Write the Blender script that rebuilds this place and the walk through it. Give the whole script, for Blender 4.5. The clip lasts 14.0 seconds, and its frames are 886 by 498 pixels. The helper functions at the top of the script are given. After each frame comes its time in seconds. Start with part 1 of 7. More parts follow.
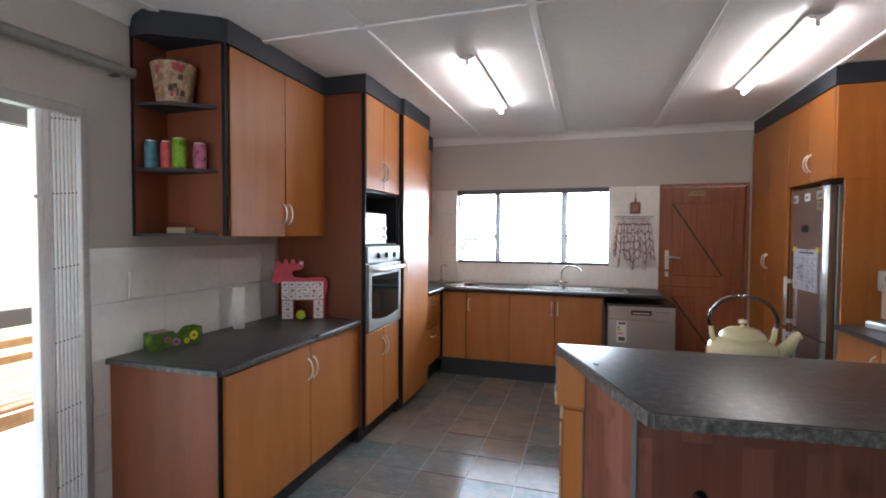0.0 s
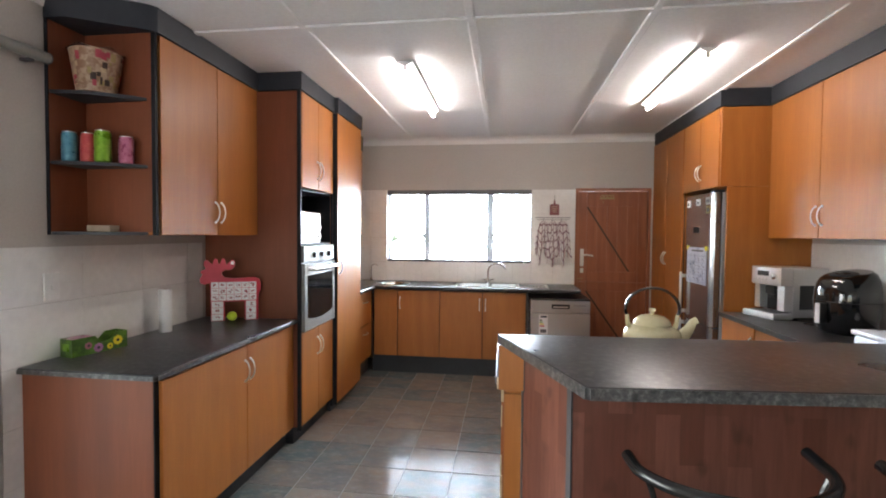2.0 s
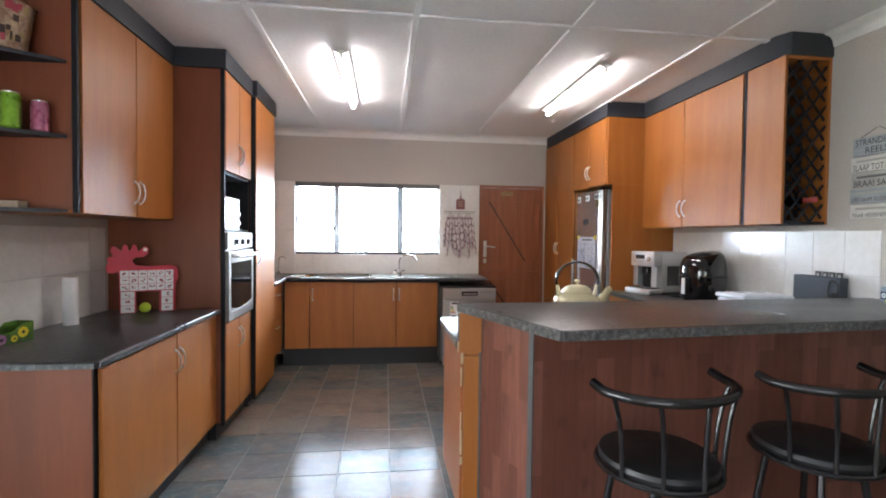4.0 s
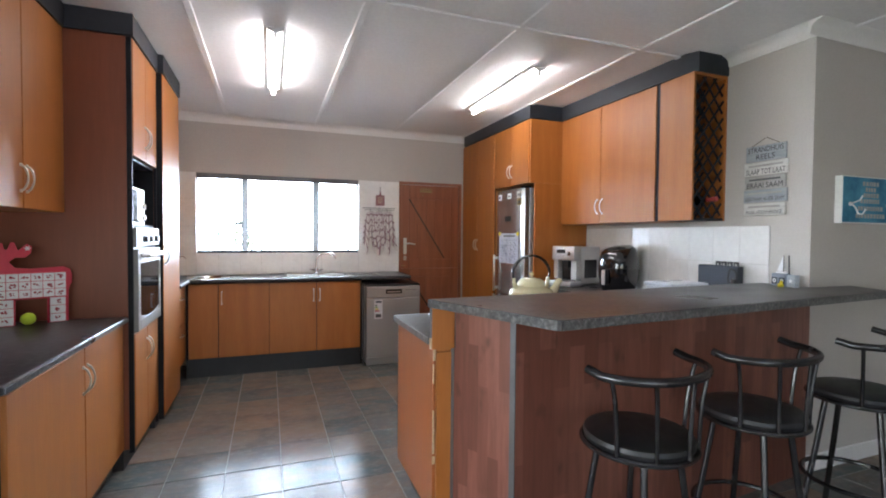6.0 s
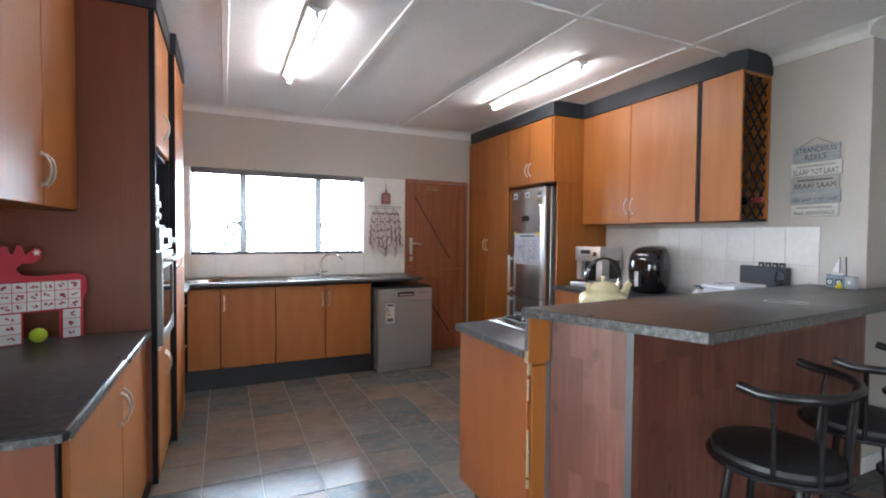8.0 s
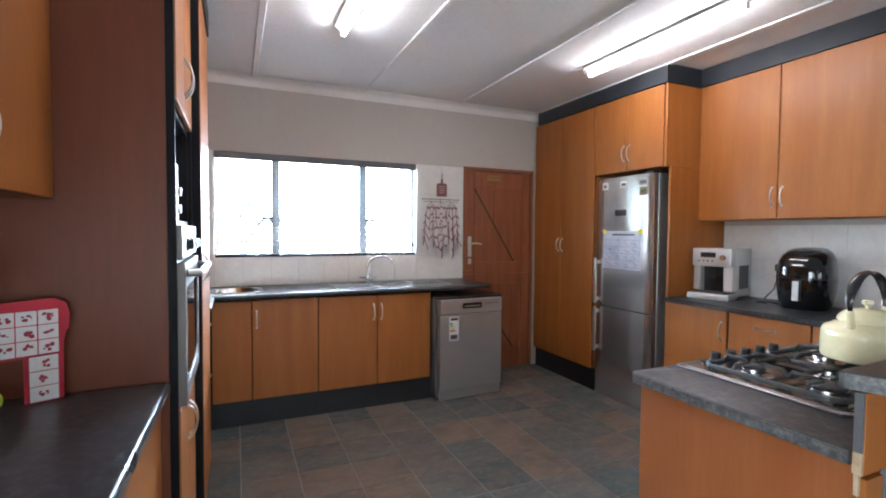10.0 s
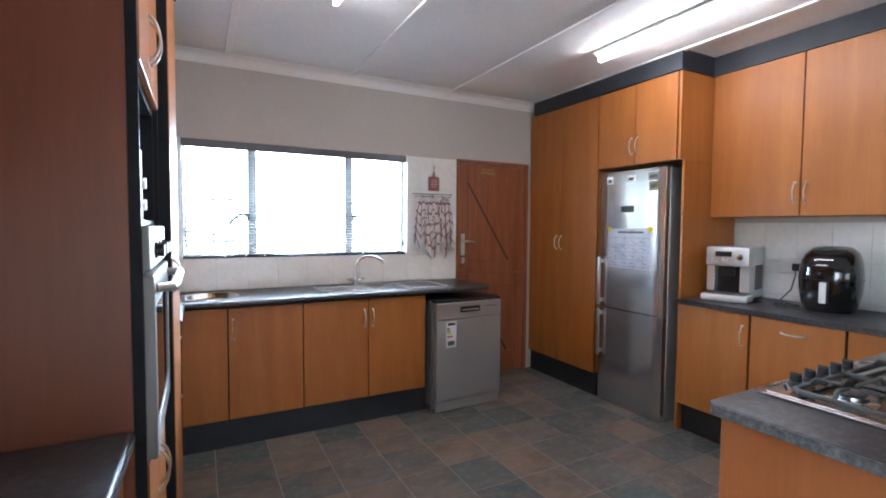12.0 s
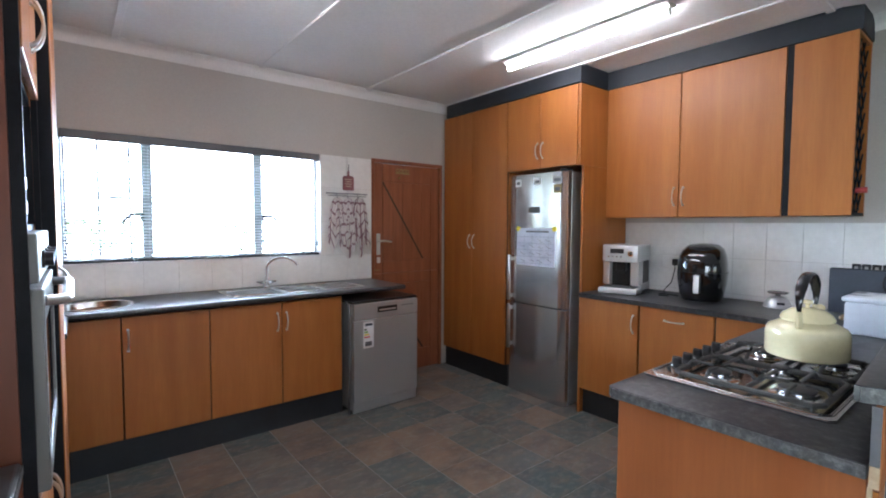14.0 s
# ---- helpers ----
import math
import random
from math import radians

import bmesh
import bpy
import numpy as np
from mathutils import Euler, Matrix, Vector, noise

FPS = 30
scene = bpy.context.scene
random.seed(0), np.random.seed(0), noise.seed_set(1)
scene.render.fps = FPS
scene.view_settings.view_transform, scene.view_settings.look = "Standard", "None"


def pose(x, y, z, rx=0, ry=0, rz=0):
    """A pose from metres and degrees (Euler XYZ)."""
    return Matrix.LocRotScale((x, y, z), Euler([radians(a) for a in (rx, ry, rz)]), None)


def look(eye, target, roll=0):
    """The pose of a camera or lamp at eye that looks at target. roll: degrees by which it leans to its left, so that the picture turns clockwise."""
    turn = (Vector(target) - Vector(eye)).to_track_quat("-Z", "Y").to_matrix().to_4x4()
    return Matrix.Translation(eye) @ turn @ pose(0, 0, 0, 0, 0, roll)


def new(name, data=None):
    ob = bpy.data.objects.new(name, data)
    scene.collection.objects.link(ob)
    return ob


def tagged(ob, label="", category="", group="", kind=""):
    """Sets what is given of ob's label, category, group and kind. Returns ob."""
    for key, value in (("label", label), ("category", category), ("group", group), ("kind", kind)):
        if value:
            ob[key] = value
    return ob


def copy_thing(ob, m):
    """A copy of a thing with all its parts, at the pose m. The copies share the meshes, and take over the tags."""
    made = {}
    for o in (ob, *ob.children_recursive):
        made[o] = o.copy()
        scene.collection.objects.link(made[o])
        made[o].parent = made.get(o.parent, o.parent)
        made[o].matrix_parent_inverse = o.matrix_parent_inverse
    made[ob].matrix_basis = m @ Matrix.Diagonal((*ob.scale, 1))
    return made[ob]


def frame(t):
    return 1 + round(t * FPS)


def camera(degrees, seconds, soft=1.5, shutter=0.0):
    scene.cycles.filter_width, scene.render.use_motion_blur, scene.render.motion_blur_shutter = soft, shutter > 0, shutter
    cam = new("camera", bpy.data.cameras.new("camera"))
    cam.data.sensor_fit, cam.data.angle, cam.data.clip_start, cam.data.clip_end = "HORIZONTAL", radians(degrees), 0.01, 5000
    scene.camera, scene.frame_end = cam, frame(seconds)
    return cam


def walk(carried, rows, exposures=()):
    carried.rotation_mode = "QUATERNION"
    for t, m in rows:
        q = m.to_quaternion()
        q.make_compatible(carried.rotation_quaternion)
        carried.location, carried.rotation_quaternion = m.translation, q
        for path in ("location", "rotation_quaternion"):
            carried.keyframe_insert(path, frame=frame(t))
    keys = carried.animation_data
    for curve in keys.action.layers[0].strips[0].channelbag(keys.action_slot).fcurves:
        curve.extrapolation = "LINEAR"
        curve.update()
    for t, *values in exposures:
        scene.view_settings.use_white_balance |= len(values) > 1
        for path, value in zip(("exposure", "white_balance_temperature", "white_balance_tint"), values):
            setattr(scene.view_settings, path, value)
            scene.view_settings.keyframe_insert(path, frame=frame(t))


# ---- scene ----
cam = camera(87.1, 14.0, soft=1.9)
PATH = [
    (0, (0.152, -0.119, 1.515), (-0.442, 1.79, 1.452), 0.3),
    (0.5, (0.181, -0.119, 1.523), (-0.353, 1.808, 1.459), 0.3),
    (1, (0.151, -0.132, 1.532), (-0.31, 1.813, 1.467), 0.4),
    (1.5, (0.101, -0.172, 1.537), (-0.276, 1.791, 1.471), 0.5),
    (2, (0.068, -0.25, 1.517), (-0.195, 1.732, 1.452), 0.5),
    (2.5, (-0.008, -0.36, 1.484), (-0.158, 1.633, 1.422), 0.6),
    (3, (-0.104, -0.444, 1.453), (-0.113, 1.555, 1.393), 0.7),
    (5.5, (-0.536, -0.328, 1.387), (0.049, 1.584, 1.335), 0.5),
    (6, (-0.622, -0.283, 1.385), (0.078, 1.59, 1.33), 0.5),
    (6.5, (-0.74, -0.25, 1.386), (0.047, 1.588, 1.331), 0.5),
    (7, (-0.888, -0.197, 1.39), (-0.061, 1.623, 1.332), 0.5),
    (7.5, (-0.995, -0.098, 1.39), (-0.148, 1.713, 1.333), 0.6),
    (8, (-1.051, 0.114, 1.396), (-0.2, 1.922, 1.336), 0.5),
    (8.5, (-1.089, 0.357, 1.409), (-0.246, 2.17, 1.345), 0.5),
    (9, (-1.166, 0.633, 1.398), (-0.354, 2.46, 1.33), 0.4),
    (11.5, (-1.198, 1.468, 1.425), (-0.363, 3.283, 1.337), 0.6),
    (12, (-1.233, 1.479, 1.426), (-0.306, 3.249, 1.33), 0.4),
    (12.5, (-1.224, 1.481, 1.421), (-0.214, 3.205, 1.323), 0.3),
    (13, (-1.257, 1.478, 1.432), (-0.152, 3.142, 1.329), 0.3),
    (13.5, (-1.254, 1.481, 1.428), (-0.083, 3.1, 1.329), 0.4),
    (14, (-1.28, 1.465, 1.447), (-0.039, 3.03, 1.342), 0.3),
]
EXPOSURE = 3.05
# the camera's own brightening and white balance: seconds, stops, kelvin, tint
GAIN = [(0, -0.24, 6700, 14), (1, 0.10, 7200, 14), (2.5, 0.10, 7000, 14), (6.5, 0.08, 6600, 13), (9, 0.05, 6400, 12), (12, 0.10, 6050, 11), (14, 0.0, 6050, 11)]
walk(cam, [(t, look(eye, target, roll)) for t, eye, target, roll in PATH], [(t, EXPOSURE + g, kelvin, tint) for t, g, kelvin, tint in GAIN])

# ---- world, sun ----
world = bpy.data.worlds.new("sky_world")
scene.world = world
world.use_nodes = True
wn = world.node_tree
sky = wn.nodes.new("ShaderNodeTexSky")
sky.sky_type, sky.sun_disc = "NISHITA", False
sky.sun_elevation, sky.sun_rotation = radians(58), radians(150)
wn.links.new(sky.outputs[0], wn.nodes["Background"].inputs[0])
wn.nodes["Background"].inputs[1].default_value = 0.08
sun = new("sun", bpy.data.lights.new("sun", "SUN"))
sun.data.energy, sun.data.angle, sun.data.color = 3.5, radians(0.5), (1.0, 0.95, 0.87)
sun.matrix_basis = look((2.5, -4.3, 8.0), (0, 0, 0))
TUBE_GLOW = 7.8

# ---- plan, metres ----
XL, XR, YF, YC, ZC = -2.092, 2.358, 5.228, 1.526, 2.64   # left wall, right wall, window wall, wall corner, ceiling
YB, XE = -3.2, 5.6                                       # closing walls of the open living side
CT = 0.95                                                # worktop height


# ---- building helpers ----
ROOTS = {}


def thing(name, label, category, at=(0, 0, 0), rz=0, group="", kind=""):
    ob = new(name)
    ob.matrix_basis = pose(*at, 0, 0, rz)
    ROOTS[ob] = ob.matrix_basis.copy()
    return tagged(ob, label, category, group, kind)


def finish(bm, name, sharp=35):
    bmesh.ops.recalc_face_normals(bm, faces=bm.faces)
    me = bpy.data.meshes.new(name)
    bm.to_mesh(me)
    bm.free()
    me.polygons.foreach_set("use_smooth", [True] * len(me.polygons))
    me.set_sharp_from_angle(angle=radians(sharp))
    return me


def part(name, bm, material, parent, label="", local=False, kind=""):
    """One mesh under a thing or a part. Built in the room's metres, or with local=True in the thing's own."""
    m = ROOTS[parent]
    if not local:
        bm.transform(m.inverted())
    me = finish(bm, name)
    me.materials.append(material)
    ob = new(name, me)
    ob.parent = parent
    ROOTS[ob] = m
    return tagged(ob, label, kind=kind)


def solo(name, bm, material, label, category, kind="", at=None, group=""):
    """A thing of one mesh, built in the room's metres; its origin goes to its base."""
    if at is None:
        lo = [min(v.co[i] for v in bm.verts) for i in range(3)]
        hi = [max(v.co[i] for v in bm.verts) for i in range(3)]
        at = ((lo[0] + hi[0]) / 2, (lo[1] + hi[1]) / 2, lo[2])
    bm.transform(Matrix.Translation(at).inverted())
    me = finish(bm, name)
    me.materials.append(material)
    ob = new(name, me)
    ob.location = at
    ROOTS[ob] = Matrix.Translation(at)
    return tagged(ob, label, category, group, kind)


def box(x0, x1, y0, y1, z0, z1, bevel=0.0, seg=1):
    bm = bmesh.new()
    bmesh.ops.create_cube(bm, size=1)
    bm.transform(Matrix.Translation(((x0 + x1) / 2, (y0 + y1) / 2, (z0 + z1) / 2)) @ Matrix.Diagonal((abs(x1 - x0), abs(y1 - y0), abs(z1 - z0), 1)))
    if bevel:
        bmesh.ops.bevel(bm, geom=bm.edges[:], offset=bevel, segments=seg, affect="EDGES", profile=0.5)
    return bm


def merge(*bms):
    out = bmesh.new()
    for b in bms:
        me = bpy.data.meshes.new("tmp")
        b.to_mesh(me)
        b.free()
        out.from_mesh(me)
        bpy.data.meshes.remove(me)
    return out


def moved(bm, m):
    bm.transform(m)
    return bm


def prism(points, z0, z1, bevel=0.0, seg=1):
    """A flat outline pulled up from z0 to z1."""
    bm = bmesh.new()
    low = [bm.verts.new((x, y, z0)) for x, y in points]
    top = [bm.verts.new((x, y, z1)) for x, y in points]
    bm.faces.new(low[::-1])
    bm.faces.new(top)
    for i in range(len(points)):
        j = (i + 1) % len(points)
        bm.faces.new((low[i], low[j], top[j], top[i]))
    if bevel:
        bmesh.ops.bevel(bm, geom=[e for e in bm.edges if abs(e.verts[0].co.z - e.verts[1].co.z) < 1e-6], offset=bevel, segments=seg, affect="EDGES", profile=0.5)
    return bm


def lathe(profile, seg=32, at=(0, 0, 0)):
    """Rows of radius and height, turned about z."""
    bm = bmesh.new()
    rings = []
    for r, z in profile:
        if r < 1e-5:
            rings.append([bm.verts.new((at[0], at[1], at[2] + z))])
        else:
            rings.append([bm.verts.new((at[0] + r * math.cos(2 * math.pi * k / seg), at[1] + r * math.sin(2 * math.pi * k / seg), at[2] + z)) for k in range(seg)])
    for a, b in zip(rings, rings[1:]):
        for k in range(seg):
            n = (k + 1) % seg
            if len(a) == 1 and len(b) == 1:
                continue
            if len(a) == 1:
                bm.faces.new((a[0], b[n], b[k]))
            elif len(b) == 1:
                bm.faces.new((a[k], a[n], b[0]))
            else:
                bm.faces.new((a[k], a[n], b[n], b[k]))
    return bm


def tube(points, r, seg=10, closed=False):
    """A round bar along points; r is one radius or one for each point."""
    bm = bmesh.new()
    pts = [Vector(p) for p in points]
    n = len(pts)
    rs = r if isinstance(r, (list, tuple)) else [r] * n
    rings, side = [], None
    for i, p in enumerate(pts):
        if closed:
            d = pts[(i + 1) % n] - pts[i - 1]
        else:
            d = pts[min(i + 1, n - 1)] - pts[max(i - 1, 0)]
        d.normalize()
        if side is None:
            side = d.orthogonal().normalized()
        side = (side - d * side.dot(d)).normalized()
        up = d.cross(side)
        rings.append([bm.verts.new(p + (side * math.cos(2 * math.pi * k / seg) + up * math.sin(2 * math.pi * k / seg)) * rs[i]) for k in range(seg)])
    pairs = list(zip(rings, rings[1:])) + ([(rings[-1], rings[0])] if closed else [])
    for a, b in pairs:
        for k in range(seg):
            bm.faces.new((a[k], a[(k + 1) % seg], b[(k + 1) % seg], b[k]))
    if not closed:
        bm.faces.new(rings[0][::-1])
        bm.faces.new(rings[-1])
    return bm


def bar(p0, p1, r, seg=10):
    return tube([p0, p1], r, seg)


def bend(p0, p1, p2, n=8):
    """Points on a curve from p0 to p2, drawn towards p1."""
    a, b, c = Vector(p0), Vector(p1), Vector(p2)
    return [a.lerp(b, k / n).lerp(b.lerp(c, k / n), k / n) for k in range(n + 1)]


def lettering(text, size, deep=0.001):
    """Raised letters in the built-in font, flat in x and y, centred."""
    cu = bpy.data.curves.new("letters", "FONT")
    cu.body, cu.size, cu.extrude, cu.align_x, cu.align_y, cu.resolution_u = text, size, deep, "CENTER", "CENTER", 2
    ob = bpy.data.objects.new("letters", cu)
    scene.collection.objects.link(ob)
    bpy.context.view_layer.update()
    me = bpy.data.meshes.new_from_object(ob.evaluated_get(bpy.context.evaluated_depsgraph_get()))
    bm = bmesh.new()
    bm.from_mesh(me)
    bpy.data.meshes.remove(me)
    bpy.data.objects.remove(ob)
    bpy.data.curves.remove(cu)
    return bm


# ---- materials ----
def shader(name):
    m = bpy.data.materials.new(name)
    m.use_nodes = True
    return m, m.node_tree.nodes, m.node_tree.links, m.node_tree.nodes["Principled BSDF"]


def rgb(c):
    return (*c, 1.0)


def place(nodes, links, stretch=(1, 1, 1)):
    geo = nodes.new("ShaderNodeNewGeometry")
    mp = nodes.new("ShaderNodeMapping")
    mp.inputs["Scale"].default_value = stretch
    links.new(geo.outputs["Position"], mp.inputs["Vector"])
    return mp.outputs[0]


def grain(nodes, links, vec, scale, detail=4.0, rough=0.55):
    n = nodes.new("ShaderNodeTexNoise")
    n.inputs["Scale"].default_value, n.inputs["Detail"].default_value, n.inputs["Roughness"].default_value = scale, detail, rough
    links.new(vec, n.inputs["Vector"])
    return n.outputs["Fac"]


def ramp(nodes, links, fac, stops):
    r = nodes.new("ShaderNodeValToRGB")
    el = r.color_ramp.elements
    while len(el) < len(stops):
        el.new(0.5)
    for e, (p, c) in zip(el, stops):
        e.position, e.color = p, rgb(c)
    links.new(fac, r.inputs[0])
    return r.outputs[0]


def blend(nodes, links, fac, a, b, how="MIX"):
    n = nodes.new("ShaderNodeMix")
    n.data_type, n.blend_type = "RGBA", how
    for sock, v in ((n.inputs[0], fac), (n.inputs[6], a), (n.inputs[7], b)):
        if isinstance(v, (int, float)):
            sock.default_value = v
        elif isinstance(v, tuple):
            sock.default_value = rgb(v)
        else:
            links.new(v, sock)
    return n.outputs[2]


def span(nodes, links, fac, lo, hi):
    n = nodes.new("ShaderNodeMapRange")
    n.inputs["From Min"].default_value, n.inputs["From Max"].default_value = 0.3, 0.7
    n.inputs["To Min"].default_value, n.inputs["To Max"].default_value = lo, hi
    links.new(fac, n.inputs["Value"])
    return n.outputs[0]


def relief(nodes, links, height, strength, distance=0.002):
    b = nodes.new("ShaderNodeBump")
    b.inputs["Strength"].default_value, b.inputs["Distance"].default_value = strength, distance
    links.new(height, b.inputs["Height"])
    return b.outputs[0]


def surface(name, c1, c2, big=3.0, fine=60.0, rough=(0.4, 0.5), metal=0.0, bump=0.1, stretch=(1, 1, 1), coat=0.0, spread=(0.35, 0.65), gloss=0.5):
    """Two colours mixed by broad and fine grain, with uneven gloss and a fine relief."""
    m, n, l, p = shader(name)
    v = place(n, l, stretch)
    g1, g2 = grain(n, l, v, big), grain(n, l, v, fine, 3)
    c = ramp(n, l, g1, [(spread[0], c1), (spread[1], c2)])
    dark = tuple(0.82 * x for x in c1)
    c = blend(n, l, span(n, l, g2, 0.0, 0.35), c, dark)
    l.new(c, p.inputs["Base Color"])
    l.new(span(n, l, g1, *rough), p.inputs["Roughness"])
    p.inputs["Metallic"].default_value, p.inputs["Coat Weight"].default_value = metal, coat
    p.inputs["Specular IOR Level"].default_value = gloss
    if bump:
        l.new(relief(n, l, g2, bump), p.inputs["Normal"])
    return m


def metal(name, colour, rough, metallic=1.0):
    """Metal of one even colour, its gloss a little uneven over a hand's breadth."""
    m, n, l, p = shader(name)
    p.inputs["Base Color"].default_value, p.inputs["Metallic"].default_value = rgb(colour), metallic
    l.new(span(n, l, grain(n, l, place(n, l), 3.0, 2), rough - 0.02, rough + 0.03), p.inputs["Roughness"])
    return m


def brushed(name, colour, rough, metallic=1.0, stretch=0.7):
    """Sheet metal brushed level: reflections drawn out upwards, with fine level streaks."""
    m, n, l, p = shader(name)
    streak = grain(n, l, place(n, l, (2, 2, 90)), 2.0, 3, 0.5)
    l.new(blend(n, l, span(n, l, streak, 0.0, 0.5), colour, tuple(0.93 * c for c in colour)), p.inputs["Base Color"])
    p.inputs["Metallic"].default_value, p.inputs["Anisotropic"].default_value, p.inputs["Anisotropic Rotation"].default_value = metallic, stretch, 0.25
    tan = n.new("ShaderNodeTangent")
    tan.direction_type, tan.axis = "RADIAL", "Z"
    l.new(tan.outputs[0], p.inputs["Tangent"])
    l.new(span(n, l, grain(n, l, place(n, l), 3.0, 2), rough - 0.02, rough + 0.03), p.inputs["Roughness"])
    return m


LAMINATE = surface("cherry_laminate", (0.340, 0.111, 0.021), (0.400, 0.142, 0.030), 2.0, 14, (0.41, 0.48), bump=0.012, stretch=(6, 6, 0.5), gloss=0.42)
# Redder than LAMINATE, and darkened further for the shade on these side faces.
SHADED_END_PANEL = surface("shaded_red_brown_end_panel", (0.175, 0.049, 0.021), (0.215, 0.062, 0.027), 2.0, 14, (0.41, 0.48), bump=0.012, stretch=(6, 6, 0.5), gloss=0.42)
# Redder laminate copy, its colour lowered to put shade on the hob side.
SHADED_HOB_END = surface("shaded_red_orange_end_panel", (0.262, 0.074, 0.019), (0.310, 0.094, 0.026), 2.0, 14, (0.41, 0.48), bump=0.012, stretch=(6, 6, 0.5), gloss=0.42)
EDGE = surface("black_edging", (0.012, 0.013, 0.016), (0.02, 0.021, 0.025), 6, 80, (0.5, 0.6), bump=0.03, gloss=0.12)
BULK = surface("dark_slate_bulkhead", (0.014, 0.018, 0.025), (0.026, 0.031, 0.040), 5, 50, (0.5, 0.62), bump=0.12)
PLINTH = surface("black_plinth", (0.010, 0.011, 0.014), (0.02, 0.022, 0.027), 4, 60, (0.4, 0.55), bump=0.05)
PAINT = surface("greige_wall_paint", (0.495, 0.460, 0.425), (0.525, 0.490, 0.455), 1.1, 90, (0.75, 0.85), bump=0.08)
WHITE_PAINT = surface("white_trim_paint", (0.74, 0.73, 0.71), (0.80, 0.79, 0.77), 2, 70, (0.5, 0.6), bump=0.05)
CEILING = surface("ceiling_board_paint", (0.82, 0.815, 0.805), (0.86, 0.855, 0.845), 1.6, 45, (0.7, 0.8), bump=0.06)
TILE = surface("cream_wall_tile", (0.75, 0.735, 0.715), (0.80, 0.785, 0.765), 7, 30, (0.16, 0.24), bump=0.05, coat=0.2)
GROUT = surface("pale_grout", (0.62, 0.59, 0.54), (0.68, 0.65, 0.60), 20, 120, (0.8, 0.9), bump=0.2)
FLOOR_GROUT = surface("floor_grout", (0.25, 0.247, 0.24), (0.31, 0.305, 0.295), 9, 120, (0.75, 0.9), bump=0.2)
STEEL = brushed("brushed_steel", (0.58, 0.585, 0.60), 0.16, 0.88, 0.65)
OVEN_STEEL = metal("grey_oven_steel", (0.20, 0.197, 0.185), 0.50, 0.45)
STEEL_H = metal("polished_steel", (0.58, 0.585, 0.59), 0.24)
# Same steel as the tray, with dark reflections put into its base colour.
HOB_WELL = metal("dark_reflecting_hob_steel", (0.30, 0.295, 0.285), 0.20)
CHROME = metal("chrome", (0.74, 0.74, 0.74), 0.12)
SATIN = metal("satin_nickel", (0.68, 0.67, 0.65), 0.30)
SILVER = metal("silver_plastic", (0.66, 0.66, 0.66), 0.30, 0.6)
DARK_STEEL = surface("grey_painted_steel", (0.10, 0.10, 0.105), (0.13, 0.13, 0.135), 4, 70, (0.4, 0.5), 0.3, 0.04)
DW_GREY = metal("silver_grey_steel", (0.44, 0.44, 0.445), 0.30, 0.6)
BLACK = surface("black_plastic", (0.010, 0.010, 0.011), (0.018, 0.018, 0.019), 8, 90, (0.3, 0.42), bump=0.03)
GLOSS_BLACK = surface("glossy_black_plastic", (0.006, 0.006, 0.007), (0.011, 0.011, 0.012), 8, 90, (0.06, 0.12), bump=0, coat=0.6)
BLACK_TUBE = surface("black_enamel_tube", (0.009, 0.009, 0.010), (0.016, 0.016, 0.017), 12, 60, (0.18, 0.28), bump=0.03, coat=0.3)
VINYL = surface("black_vinyl", (0.010, 0.010, 0.011), (0.020, 0.020, 0.021), 20, 160, (0.38, 0.5), bump=0.15)
IRON = surface("cast_iron", (0.028, 0.027, 0.026), (0.05, 0.048, 0.046), 25, 140, (0.5, 0.65), bump=0.2)
CREAM = surface("cream_enamel", (0.70, 0.61, 0.37), (0.74, 0.66, 0.42), 5, 50, (0.12, 0.2), bump=0.01, coat=0.4)
MAHOGANY = surface("red_brown_door_wood", (0.235, 0.072, 0.029), (0.32, 0.104, 0.045), 2.2, 22, (0.32, 0.46), bump=0.12, stretch=(9, 9, 0.7))
CHIP = surface("raw_chipboard", (0.42, 0.30, 0.18), (0.56, 0.43, 0.28), 40, 150, (0.8, 0.9), bump=0.5)
WHITE_PLASTIC = surface("white_plastic", (0.74, 0.73, 0.71), (0.79, 0.78, 0.76), 6, 90, (0.35, 0.45), bump=0.01)
PAPER = surface("white_paper", (0.74, 0.74, 0.75), (0.80, 0.80, 0.81), 9, 100, (0.8, 0.9), bump=0.05)
PLANNER = surface("blue_tinted_sheet", (0.46, 0.49, 0.60), (0.58, 0.60, 0.68), 9, 60, (0.25, 0.35), bump=0.05)
RED = surface("red_painted_board", (0.50, 0.018, 0.045), (0.58, 0.03, 0.06), 6, 60, (0.45, 0.55), bump=0.05)
DARK_RED = surface("dull_red_ink", (0.32, 0.03, 0.05), (0.40, 0.05, 0.07), 20, 90, (0.6, 0.7), bump=0)
DULL_RED = surface("dull_mauve_red_wood", (0.20, 0.065, 0.068), (0.25, 0.085, 0.088), 12, 60, (0.5, 0.6), bump=0.05)
INK = surface("dark_ink", (0.02, 0.022, 0.03), (0.04, 0.042, 0.05), 20, 90, (0.7, 0.8), bump=0)
BALL = surface("tennis_felt", (0.42, 0.58, 0.03), (0.50, 0.66, 0.06), 30, 300, (0.9, 1.0), bump=0.6)
SLATE_BLUE = surface("slate_blue_board", (0.035, 0.045, 0.06), (0.05, 0.06, 0.08), 6, 60, (0.5, 0.6), bump=0.06)
BOAT_BLUE = surface("washed_blue_wood", (0.16, 0.20, 0.26), (0.26, 0.30, 0.36), 14, 80, (0.7, 0.8), bump=0.2)
